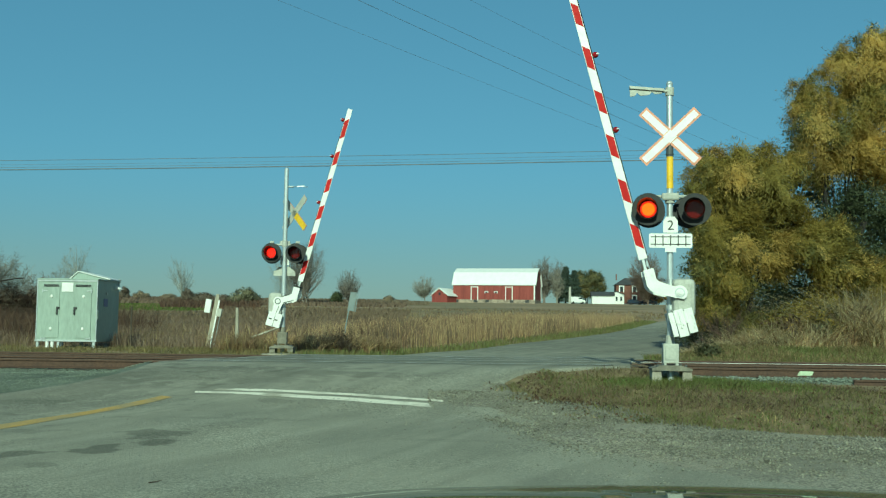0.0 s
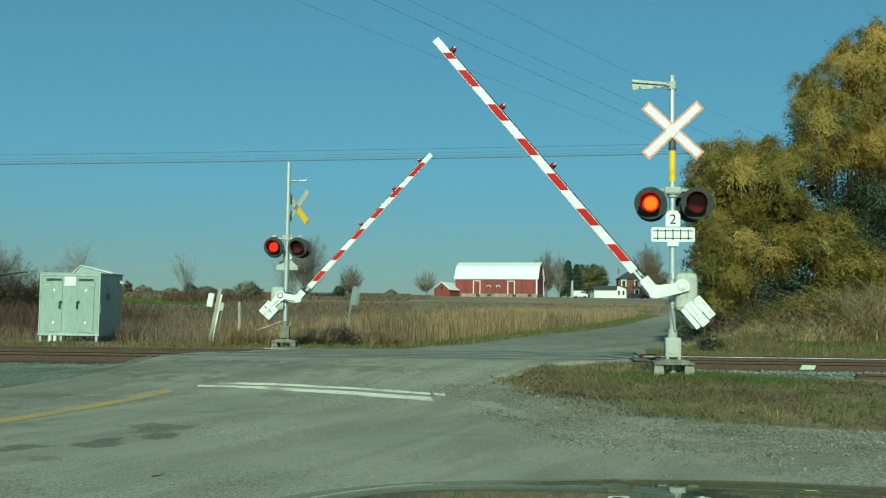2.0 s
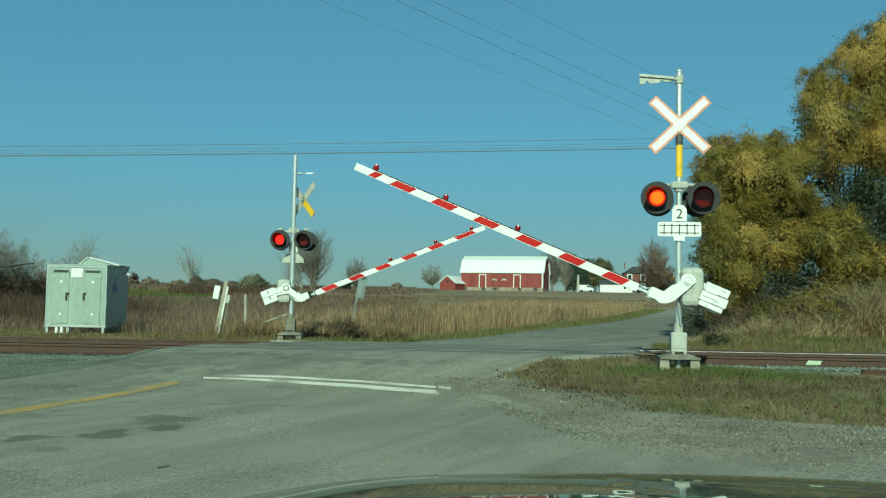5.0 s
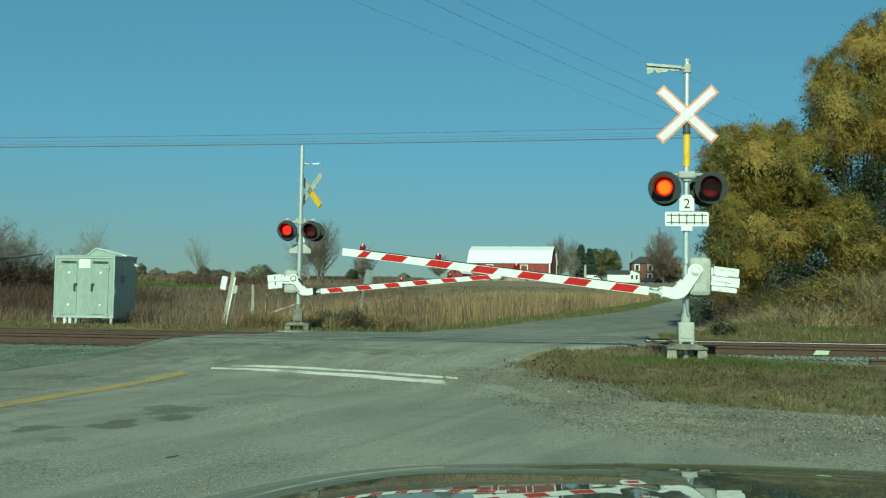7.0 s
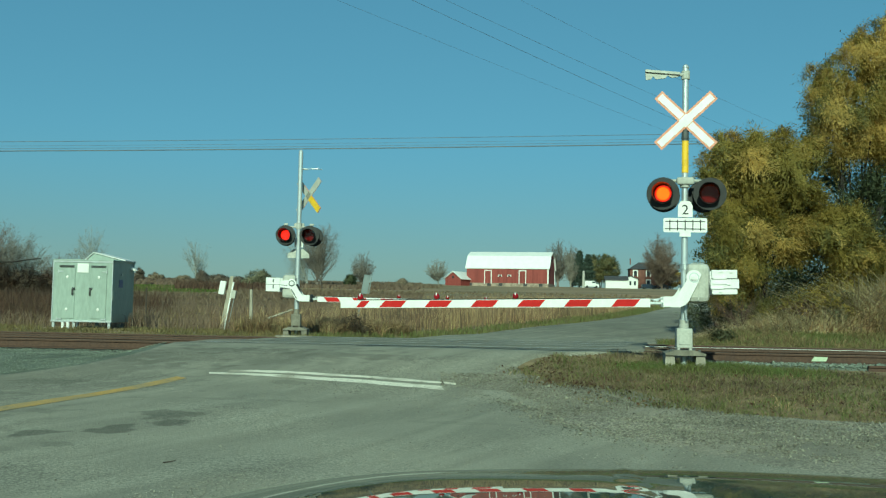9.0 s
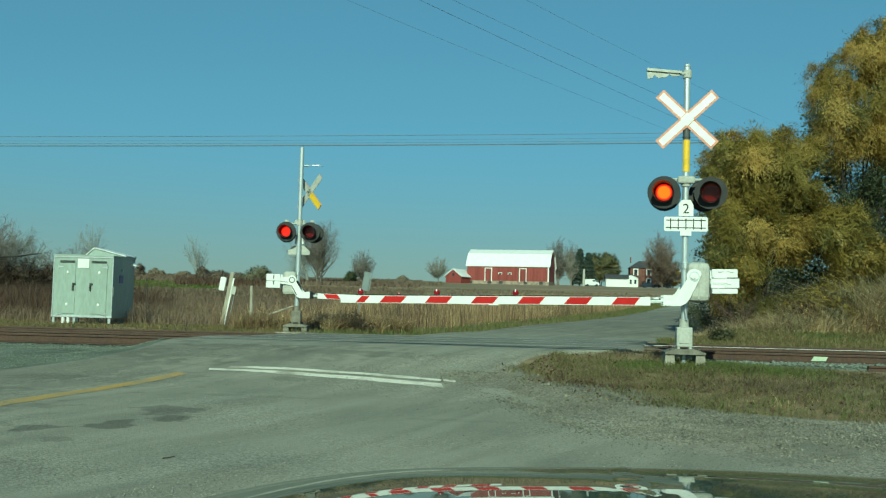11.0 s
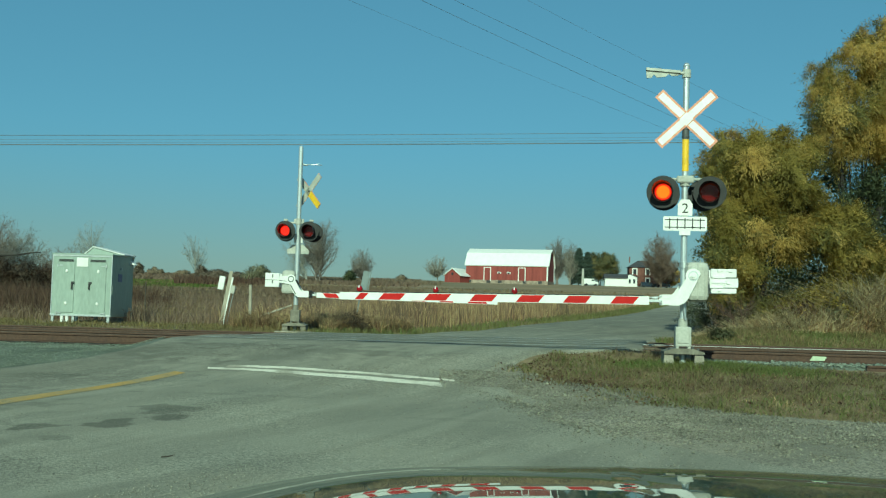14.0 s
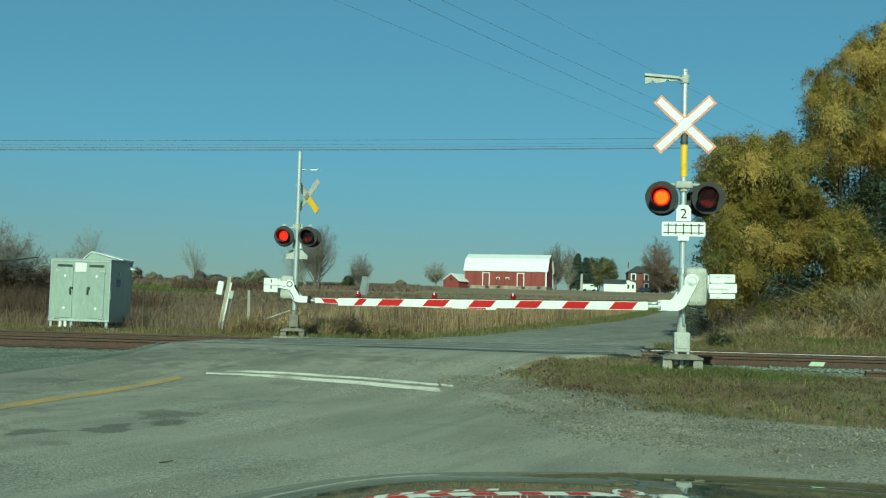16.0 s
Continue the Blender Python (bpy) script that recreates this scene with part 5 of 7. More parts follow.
                for sub in range(2):
                    e = dd * 0.8 + rng.normal(size=3) * 0.4
                    e /= np.linalg.norm(e)
                    P.append(c + dd * ln * rng.uniform(0.3, 0.8))
                    D.append(e)
                    L.append(ln * 0.55)
    np_mesh("trunk", np.array(V), F, mat or TWIG, t)
    P, D, L = np.array(P), np.array(D), np.array(L)[:, None]
    S = np.cross(D, rng.normal(size=D.shape))
    S /= np.linalg.norm(S, axis=1)[:, None]
    wd = max(0.004, y * 0.00005) * twig
    np_mesh("twig_spray", np.stack([P - S * wd, P + S * wd, P + D * L + S * wd * 0.4, P + D * L - S * wd * 0.4], 1).reshape(-1, 3), np.arange(4 * len(P)).reshape(-1, 4), mat or TWIG, t, "fine bare twigs", "stuff")
    return t


def leaf_quads(rng, C, size, aspect, droop):
    """Small bent leaves round the places C."""
    n = len(C)
    D = rng.normal(size=(n, 3))
    D[:, 2] = D[:, 2] * (0.6 + 0.0) - droop
    D /= np.linalg.norm(D, axis=1)[:, None]
    S = np.cross(D, rng.normal(size=(n, 3)))
    S /= np.linalg.norm(S, axis=1)[:, None]
    L = (size * rng.uniform(0.6, 1.4, n))[:, None]
    A, B = C - D * L / 2, C + D * L / 2
    M = C + np.cross(D, S) * L * 0.12
    w = L * aspect
    V = np.stack([A, M - S * w, B, M + S * w], 1).reshape(-1, 3)
    F = np.arange(4 * n).reshape(-1, 4)
    return V, F


def leafy_tree(name, x, y, lobes, n_leaf, size, mats, seed, label, droop=0.5, aspect=0.24, clump=0.36, trunk_h=3.0, trunk_r=0.25, shell=0.4, stems=3, per=44, category="tree", group=""):
    """A trunk with limbs into every lobe of the crown; leaves in clumps, with gaps between them."""
    rng, prg = np.random.default_rng(seed), random.Random(seed)
    t = thing(name, pose(x, y, ground_z(x, y) - 0.05), label, category, group)
    V, F, tips = [], [], []
    for k in range(stems):
        limbs(prg, Vector((prg.uniform(-0.2, 0.2), prg.uniform(-0.2, 0.2), -0.2)), Vector((prg.gauss(0, 0.25), prg.gauss(0, 0.2), 1)), trunk_h * 0.8, trunk_r / math.sqrt(stems), 0, 3, 0.35, 0.03, V, F, tips, 7)
    for cx, cy, cz, rx, ry, rz in lobes:
        a = Vector((cx * 0.15, cy * 0.15, min(trunk_h * 0.5, cz * 0.4)))
        b = Vector((cx, cy, cz))
        limbs(prg, a, b - a, (b - a).length * 0.82, trunk_r * 0.16, 2, 4, 0.5, 0.0, V, F, tips, 4) if (b - a).length < 4 else limbs(prg, a, b - a, (b - a).length * 0.85, trunk_r * 0.11, 0, 4, 0.3, 0.0, V, F, tips, 5)
    np_mesh("trunk", V, F, BARK, t)
    vol = np.array([l[3] * l[4] * l[5] for l in lobes]) ** 0.67
    share = vol / vol.sum()
    for mi, (mat, frac) in enumerate(mats):
        Cs, Ns = [], []
        for l, s in zip(lobes, share):
            m = max(int(n_leaf * frac * s / per), 3)
            d = rng.normal(size=(m * 2, 3))
            d /= np.linalg.norm(d, axis=1)[:, None]
            rad = rng.uniform(shell, 1.06, m * 2)
            c = np.array(l[:3]) + d * rad[:, None] * np.array(l[3:])
            keep = np.array([noise.noise((p[0] * 0.9 + seed, p[1] * 0.9, p[2] * 0.9)) > -0.12 + 0.18 * mi for p in c])
            c = c[keep][:m] if keep.any() else c[:m]
            for p in c:
                k = rng.integers(per // 2, per * 3 // 2)
                off = rng.normal(size=(k, 3))
                off *= (clump * 1.7 * rng.random(k) ** 0.75 / np.linalg.norm(off, axis=1))[:, None] * np.array([1, 1, 0.75])
                off[:, 2] -= droop * 0.8 * rng.random(k) * clump * 2
                Cs.append(p + off)
                out = (p - np.array(l[:3])) / np.array(l[3:])
                Ns.append(out / (np.linalg.norm(out) + 1e-6) * 0.6 + off / (clump * 2.2) + np.array([0, 0, 0.2]) + rng.normal(size=(k, 3)) * 0.12)
        C = np.concatenate(Cs)
        N = np.concatenate(Ns)
        N /= np.linalg.norm(N, axis=1)[:, None]
        ok = C[:, 2] > 0.05
        V, F = leaf_quads(rng, C[ok], size, aspect, droop)
        Q = V.reshape(-1, 4, 3)
        back = (np.cross(Q[:, 1] - Q[:, 0], Q[:, 2] - Q[:, 0]) * N[ok]).sum(1) < 0
        F[back] = F[back][:, ::-1]
        np_mesh("crown", V, F, mat, t, N=np.repeat(N[ok], 4, 0))
    return t


def willow(name, x, y, lobes, n_leaf, mats, seed, label, trunk_h=3.0, trunk_r=0.25, stems=3, category="tree", group="", hang=0.5):
    """A willow: limbs to every lobe; each lobe breaks into tufts, each tuft into sprays of long leaves that hang the same way."""
    rng, prg = np.random.default_rng(seed), random.Random(seed)
    t = thing(name, pose(x, y, ground_z(x, y) - 0.05), label, category, group)
    V, F, tips = [], [], []
    for k in range(stems):
        limbs(prg, Vector((prg.uniform(-0.2, 0.2), prg.uniform(-0.2, 0.2), -0.2)), Vector((prg.gauss(0, 0.22), prg.gauss(0, 0.2), 1)), trunk_h * 0.8, trunk_r / math.sqrt(stems), 0, 3, 0.35, 0.03, V, F, tips, 7)
    tufts = []
    for cx, cy, cz, r in lobes:
        a = Vector((cx * 0.2, cy * 0.2, min(trunk_h * 0.6, cz * 0.5)))
        b = Vector((cx, cy, cz))
        limbs(prg, a, b - a, (b - a).length * 0.92, trunk_r * 0.12, 0, 4, 0.4, 0.0, V, F, tips, 5)
        for k in range(5):
            d = Vector((prg.gauss(0, 1), prg.gauss(0, 1), prg.gauss(0, 0.6))).normalized()
            limbs(prg, a.lerp(b, prg.uniform(0.7, 0.95)), d, r * 0.8, trunk_r * 0.05, 0, 0, 0.4, 0.0, V, F, tips, 4)
        for k in range(13):
            d = rng.normal(size=3)
            d /= np.linalg.norm(d)
            tufts.append((np.array((cx, cy, cz)) + d * r * rng.uniform(0.50, 1.05) * np.array([1, 1.15, 0.95]), r * rng.uniform(0.16, 0.46), d))
        tufts.append((np.array((cx, cy + 0.2 * r, cz)), r * 0.5, np.array([0.0, -1.0, 0.3])))
    np_mesh("trunk", V, F, BARK, t)
    area = np.array([q[1] ** 2 for q in tufts])
    share = area / area.sum()
    kind = rng.random(len(tufts))
    edges = np.cumsum([f for _, f in mats])
    for mi, (mat, frac) in enumerate(mats):
        Cs, Ds, Ns = [], [], []
        for (c, r, d0), sh, kd in zip(tufts, share, kind):
            mine = (edges[mi] - frac) <= kd < edges[mi]
            count = int(n_leaf * sh * (0.8 if mine else 0.2 * frac))
            sprays = max(count // 32, 1)
            for q in range(sprays):
                d = rng.normal(size=3)
                d /= np.linalg.norm(d)
                if d @ d0 < -0.3:
                    d = -d
                p = c + d * r * rng.uniform(0.35, 1.0) ** 0.6
                run = d * 0.55 + np.array([0.18, 0.0, -hang]) + rng.normal(size=3) * 0.28
                run /= np.linalg.norm(run)
                k = int(rng.integers(20, 44))
                u = rng.random(k)[:, None]
                ln = rng.uniform(0.35, 0.95)
                bend = np.array([0, 0, -0.22 * hang]) * u ** 2
                Cs.append(p + run * (u - 0.25) * ln + bend + rng.normal(size=(k, 3)) * 0.065)
                Ds.append(run + rng.normal(size=(k, 3)) * 0.30)
                Ns.append(d * 0.45 + d0 * 0.55 + np.array([0, 0, 0.25]) + rng.normal(size=3) * 0.14 + rng.normal(size=(k, 3)) * 0.05)
        C, D, N = np.concatenate(Cs), np.concatenate(Ds), np.concatenate(Ns)
        ok = C[:, 2] > 0.05
        C, D, N = C[ok], D[ok], N[ok]
        D /= np.linalg.norm(D, axis=1)[:, None]
        N /= np.linalg.norm(N, axis=1)[:, None]
        S = np.cross(D, N + rng.normal(size=N.shape) * 0.35)
        S /= np.linalg.norm(S, axis=1)[:, None]
        L = rng.uniform(0.06, 0.135, len(C))[:, None]
        M = C + np.cross(D, S) * L * 0.10
        Q = np.stack([C - D * L / 2, M - S * L * 0.12, C + D * L / 2, M + S * L * 0.12], 1)
        F4 = np.arange(4 * len(C)).reshape(-1, 4)
        back = (np.cross(Q[:, 1] - Q[:, 0], Q[:, 2] - Q[:, 0]) * N).sum(1) < 0
        F4[back] = F4[back][:, ::-1]
        np_mesh("crown", Q.reshape(-1, 3), F4, mat, t, N=np.repeat(N, 4, 0))
    return t


RIGHT_TREES = "autumn willows beside the road"
willow("willow_tree", 10.6, 34.5, [(-0.9, 0.2, 6.45, 0.73), (0.03, 0.1, 6.45, 0.77), (0.85, 0.2, 6.5, 0.81), (1.56, 0.3, 6.55, 0.73), (-1.34, -0.1, 5.6, 0.61), (-0.37, -0.3, 5.42, 1.05), (0.71, -0.2, 5.44, 1.05), (-1.3, -0.2, 4.44, 0.65), (-0.57, -0.5, 4.06, 0.96), (0.59, -0.4, 3.88, 0.96), (1.54, 0.1, 5.16, 0.77), (-1.25, -0.3, 3.27, 0.65), (-0.45, -0.6, 2.75, 0.66), (-0.9, -0.4, 1.9, 0.55), (1.5, 0.3, 4.1, 0.7)], 290000, [(WILLOW, 0.58), (WILLOW_DARK, 0.24), (GOLD, 0.18)], 11, "bushy yellow-green autumn willow beside the far road", trunk_h=3.4, group=RIGHT_TREES)
willow("willow_tree", 14.6, 36.5, [(-1.05, 0, 9.3, 0.61), (-0.32, 0, 9.44, 0.77), (0.63, 0.1, 10.59, 0.85), (1.48, 0, 11.33, 0.85), (2.22, 0.1, 11.59, 0.89), (0.82, -0.2, 9.08, 1.01), (1.87, -0.2, 9.63, 1.12), (-0.65, -0.2, 8.06, 0.85), (0.38, -0.3, 7.72, 0.91), (1.52, -0.2, 7.59, 0.97), (3.03, 0.2, 10.59, 1.22), (2.88, 0.1, 8.07, 1.22), (-0.2, 0.2, 6.9, 0.55), (2.3, 0.2, 6.5, 0.6)], 280000, [(GOLD, 0.66), (WILLOW, 0.24), (WILLOW_DARK, 0.10)], 12, "tall golden autumn willow with drooping sprays", trunk_h=6.5, trunk_r=0.42, group=RIGHT_TREES, hang=0.65)
willow("willow_bush", 13.4, 34.0, [(-0.95, 0.2, 3.75, 0.55), (-0.36, 0, 3.83, 0.72), (0.31, 0.1, 3.88, 0.72), (0.78, 0, 3.12, 0.72), (0.19, -0.1, 2.9, 0.6)], 62000, [(WILLOW, 0.62), (WILLOW_DARK, 0.23), (GOLD, 0.15)], 13, "yellow willow bush under taller trees", trunk_h=2.0, trunk_r=0.16, category="bush", group=RIGHT_TREES, hang=0.3)
willow("willow_bush", 16.0, 33.8, [(-1.15, 0, 2.93, 0.49), (-0.58, 0, 2.56, 0.85), (-0.88, -0.2, 1.8, 0.56), (0.3, 0.2, 2.4, 0.8)], 36000, [(GOLD, 0.5), (WILLOW, 0.5)], 16, "orange-yellow willow bush on the bank", trunk_h=1.6, trunk_r=0.12, category="bush", group=RIGHT_TREES, hang=0.3)
leafy_tree("green_tree", 18.6, 42.0, [(-2.6, 0, 5.6, 2.2, 1.8, 2.2), (0.3, 0, 6.4, 2.4, 2.0, 2.4), (-1.2, 0, 3.0, 2.6, 2.0, 1.8), (2.8, 0, 4.6, 2.4, 2.0, 2.8), (-3.9, 0, 3.2, 1.7, 1.5, 2.0), (-2.2, 0.4, 8.6, 1.6, 1.6, 1.8), (-6.2, 0.5, 3.6, 1.8, 1.6, 2.4), (-6.5, 0.5, 6.0, 1.5, 1.5, 1.6)], 36000, 0.15, [(DARKGREEN, 1.0)], 14, "dark green trees in shade behind the willows", trunk_h=6.0, trunk_r=0.4, group=RIGHT_TREES)
leafy_tree("willow_tree", 22.5, 37.0, [(-1.4, 0, 4.2, 2.2, 2.0, 2.6), (1.0, 0, 7.6, 2.6, 2.2, 3.2), (-1.5, 0, 9.8, 2.0, 2.0, 2.2), (3.5, 0, 5.0, 2.5, 2.5, 3.5)], 22000, 0.18, [(GOLD, 0.6), (WILLOW_DARK, 0.4)], 15, "golden autumn willow at the field edge", trunk_h=6.0, trunk_r=0.4, group=RIGHT_TREES)
for k, (x, y, r) in enumerate(((10.8, 33.3, 0.75), (11.7, 33.6, 0.85), (12.9, 33.3, 0.7))):
    willow("undergrowth_bush", x, y, [(0, 0, r * 0.9, r * 0.8), (0.5 * r, 0.1, r * 0.7, r * 0.6), (-0.5 * r, 0, r * 0.8, r * 0.6)], 16000, [(WILLOW, 0.35), (WILLOW_DARK, 0.4), (OLIVE, 0.25)], 50 + k, "dark olive undergrowth at the willow foot", trunk_h=0.9, trunk_r=0.06, category="bush", group="undergrowth below the willows", hang=0.15)
# dark bushes added as a backing, for the shadow in the willows' hollows
for k, (x, y, r) in enumerate(((11.6, 36.6, 1.35), (13.3, 36.9, 1.5), (15.2, 36.6, 1.4), (17.4, 36.8, 1.5), (9.9, 36.4, 1.0))):
    willow("shadow_fill_bush", x, y, [(0, 0, r * 1.0, r * 0.85), (0.5 * r, 0.1, r * 0.8, r * 0.7), (-0.5 * r, 0, r * 0.8, r * 0.7), (0.1, 0, r * 1.7, r * 0.6)], 15000, [(DARKGREEN, 0.7), (OLIVE, 0.3)], 150 + k, "dark bush added behind the willows to fill in their shadow", trunk_h=1.2, trunk_r=0.08, category="bush", group="shaded bushes behind the willows", hang=0.1)
for k, (x, y, s) in enumerate(((12.6, 32.2, 0.9), (14.3, 32.6, 1.15), (16.4, 32.4, 1.2), (11.2, 32.4, 0.7), (18.2, 33.0, 1.3))):
    leafy_tree("shrub", x, y, [(0, 0, 0.85 * s, 0.85 * s, 0.7 * s, 0.7 * s), (0.6 * s, 0.1, 0.6 * s, 0.7 * s, 0.6, 0.55 * s)], 3800, 0.12, [(WEED if k % 2 else OLIVE, 0.45), (GOLD if k % 2 else WILLOW, 0.55)], 30 + k, "tangled brown and olive shrub at the tree foot", droop=0.1, clump=0.22, trunk_h=0.9, trunk_r=0.06, category="shrub", group="shrubs under the willows")

leafy_tree("golden_bush", 12.3, 33.7, [(0, 0, 1.2, 0.9, 0.7, 0.9), (0.9, 0, 1.5, 0.9, 0.7, 1.0)], 26000, 0.08, [(WILLOW, 0.7), (GOLD, 0.3)], 18, "drooping yellow-green bush on the bank", droop=0.6, trunk_h=1.2, trunk_r=0.1, category="bush", group="golden bushes on the bank")

bare_tree("bare_shrub", 9.5, 32.6, 1.9, 2.0, 37, "thin brown bare shrub at the tree foot", TWIG_RED, low=0.05, boughs=26, sprays=12, stems=2, thick=0.5, twig=0.9)
# this dark shrub takes the place of a shadow on the bank's grass
leafy_tree("shrub", 7.95, 29.3, [(0, 0, 0.22, 0.36, 0.3, 0.22), (0.25, 0, 0.16, 0.28, 0.25, 0.16)], 2200, 0.07, [(OLIVE, 0.5), (DARKGREEN, 0.5)], 19, "low dark green shrub standing for shadowed grass at the bank foot", droop=0.0, clump=0.12, trunk_h=0.2, trunk_r=0.02, category="shrub")
leafy_tree("green_tree", 15.0, 35.8, [(-0.6, 0, 4.6, 0.9, 0.6, 1.1), (0.6, 0, 5.2, 1.1, 0.7, 1.2), (0.4, 0, 3.4, 1.3, 0.6, 1.0), (1.8, 0.1, 4.4, 1.2, 0.7, 1.5)], 26000, 0.10, [(DARKGREEN, 1.0)], 24, "dark green young tree between the willows", droop=0.5, aspect=0.17, trunk_h=3.0, trunk_r=0.15, group=RIGHT_TREES)
# far trees round the farm
bare_tree("bare_tree", -0.9, 250.0, 6.9, 6.7, 1, "small round bare tree on the field ridge", TWIG_TAN, -0.5, low=0.16, boughs=70, sprays=22, fork=0.24, droop=0.12)
bare_tree("bare_tree", 37.6, 332.0, 15.5, 8.5, 2, "tall bare grey tree behind the barn", TWIG_BRUSH, low=0.10, boughs=90, sprays=22, stems=2)
bare_tree("bare_tree", 42.2, 330.0, 14.2, 7.0, 3, "tall bare grey tree behind the barn", TWIG_BRUSH, low=0.10, boughs=70, sprays=22)
bare_tree("bare_tree", 40.6, 322.0, 12.0, 5.0, 4, "bare grey tree beside the barn", TWIG_TAN, low=0.2, boughs=40, sprays=16)


def spruce(x, y, h, w, seed, label, mat, category="tree"):
    rng = np.random.default_rng(seed)
    t = thing("spruce_tree", pose(x, y, ground_z(x, y) - 0.1), label, category)
    bm = bmesh.new()
    tube(bm, (0, 0, 0), (0, 0, h * 0.96), h * 0.02, 0.02, 8)
    part("trunk", bm, BARK, t)
    n = int(2200 * h / 8)
    u = rng.random(n) ** 0.75
    z = h * (0.06 + 0.94 * u)
    r = w * (1 - u) ** 0.62 * (0.35 + 0.65 * rng.random(n)) * (0.8 + 0.3 * np.sin(z * 5.0))
    a = rng.random(n) * 6.283
    c = np.stack([r * np.cos(a), r * np.sin(a), z - r * 0.15], 1)
    C = np.repeat(c, 6, 0) + rng.normal(size=(n * 6, 3)) * np.array([0.22, 0.22, 0.12]) * h / 10
    V, F = leaf_quads(rng, C, 0.30 * h / 10, 0.26, 0.25)
    np_mesh("crown", V, F, mat, t)


spruce(43.9, 326.0, 11.6, 3.4, 5, "dark green spruce behind the barn", SPRUCE)
spruce(47.2, 330.0, 10.6, 3.4, 6, "dark green spruce in the farmyard", SPRUCE)
bare_tree("autumn_tree", 64.8, 300.0, 17.0, 11.0, 23, "tall rusty brown autumn tree before the farmhouse", TWIG_RUST, low=0.06, boughs=100, sprays=28, thick=0.8, twig=1.5)
leafy_tree("autumn_tree", 66.6, 303.0, [(0, 0, 8.6, 1.8, 1.5, 2.0), (-1.6, 0, 6.0, 2.2, 1.8, 2.0), (1.8, 0, 6.4, 2.4, 1.8, 2.2), (0.4, 0, 3.6, 3.4, 2.0, 1.6)], 12000, 0.19, [(BROWNLEAF, 0.6), (HEDGEBROWN, 0.4)], 27, "thin brown autumn tree, half bare, in the farmyard", droop=0.1, aspect=0.35, clump=0.6, trunk_h=5.0, trunk_r=0.25)
leafy_tree("autumn_tree", 52.5, 338.0, [(-1.5, 0, 7.5, 3.6, 3.2, 3.4), (2.2, 0, 8.2, 3.2, 3.0, 3.2), (4.5, 0, 6.0, 2.2, 2.4, 3.0), (0, 0, 4.5, 4.2, 3.5, 2.6)], 45000, 0.24, [(MAPLE, 0.6), (DARKGREEN, 0.4)], 21, "rounded autumn maple turning gold behind the farmyard", droop=0.1, aspect=0.4, clump=0.6, trunk_h=4.0, trunk_r=0.4)
leafy_tree("autumn_tree", 69.5, 310.0, [(0, 0, 4.0, 3.0, 2.6, 3.0), (2.5, 0, 3.5, 2.6, 2.4, 2.6)], 5000, 0.5, [(BROWNLEAF, 0.6), (GOLD, 0.4)], 22, "brown autumn tree beside the farmhouse", droop=0.1, aspect=0.4, clump=0.6, trunk_h=3.0, trunk_r=0.3)
# hedge line and single trees on the rise
bare_tree("bare_tree", -23.2, 190.0, 12.6, 8.2, 31, "tall forked bare tree standing in the field", TWIG_BRUSH, 0.7, low=0.12, boughs=96, sprays=26, stems=3, thick=1.0)
bare_tree("bare_tree", -25.2, 191.0, 10.3, 6.4, 32, "bare drooping tree standing in the field", TWIG, -2.6, low=0.10, boughs=46, sprays=20, droop=0.35)
bare_tree("bare_tree", -15.9, 200.0, 7.2, 5.2, 33, "dense bare oval tree on the rise", TWIG_BRUSH, low=0.08, boughs=84, sprays=24, fork=0.16, thick=0.8)
bare_tree("bare_tree", -48.4, 200.0, 9.2, 6.2, 34, "pale slender bare tree on the rise", TWIG, -0.2, low=0.18, boughs=34, sprays=15, thick=0.8)
bare_tree("bare_tree", -72.6, 210.0, 12.0, 6.8, 35, "pale slender bare tree on the rise", TWIG, -0.4, low=0.18, boughs=40, sprays=16, thick=0.8)
HEDGE = [(-27.2, 150.0, 2.5, 2.6, FAROLIVE, "rounded olive green shrub along the field hedge"), (-17.2, 190.0, 1.1, 2.4, DARKGREEN, "small dark green conical shrub on the rise"), (-42.4, 180.0, 1.2, 2.9, FARBRUSH, "brown twiggy shrub on the rise"), (-37.6, 170.0, 2.4, 1.8, FARBRUSH, "low brown shrub on the rise"), (-33.8, 168.0, 2.2, 1.4, FARBRUSH, "low brown shrub on the rise"), (-65.5, 220.0, 1.0, 2.7, FARBRUSH, "small brown shrub on the far ridge"), (-67.6, 240.0, 2.1, 1.9, HEDGEBROWN, "pale grey-brown shrub on the far ridge"), (-61.0, 240.0, 1.8, 1.4, HEDGEBROWN, "pale grey-brown shrub on the far ridge"), (-9.0, 230.0, 1.4, 1.5, HEDGEBROWN, "pale grey-brown shrub on the far ridge")]
for k, (x, y, w, h, mat, lab) in enumerate(HEDGE):
    leafy_tree("shrub", x, y, [(0, 0, h * 0.5, w * 0.62, 1.2, h * 0.5), (w * 0.5, 0, h * 0.40, w * 0.45, 1.0, h * 0.40), (-w * 0.5, 0, h * 0.38, w * 0.45, 1.0, h * 0.38), (w * 0.2, -0.3, h * 0.66, w * 0.36, 0.8, h * 0.3)], 16000, 0.20, [(mat, 1.0)], 140 + k, lab, droop=-0.2, aspect=0.16, clump=0.30, trunk_h=h * 0.5, trunk_r=0.08, category="shrub", group="shrubs of the hedge line")
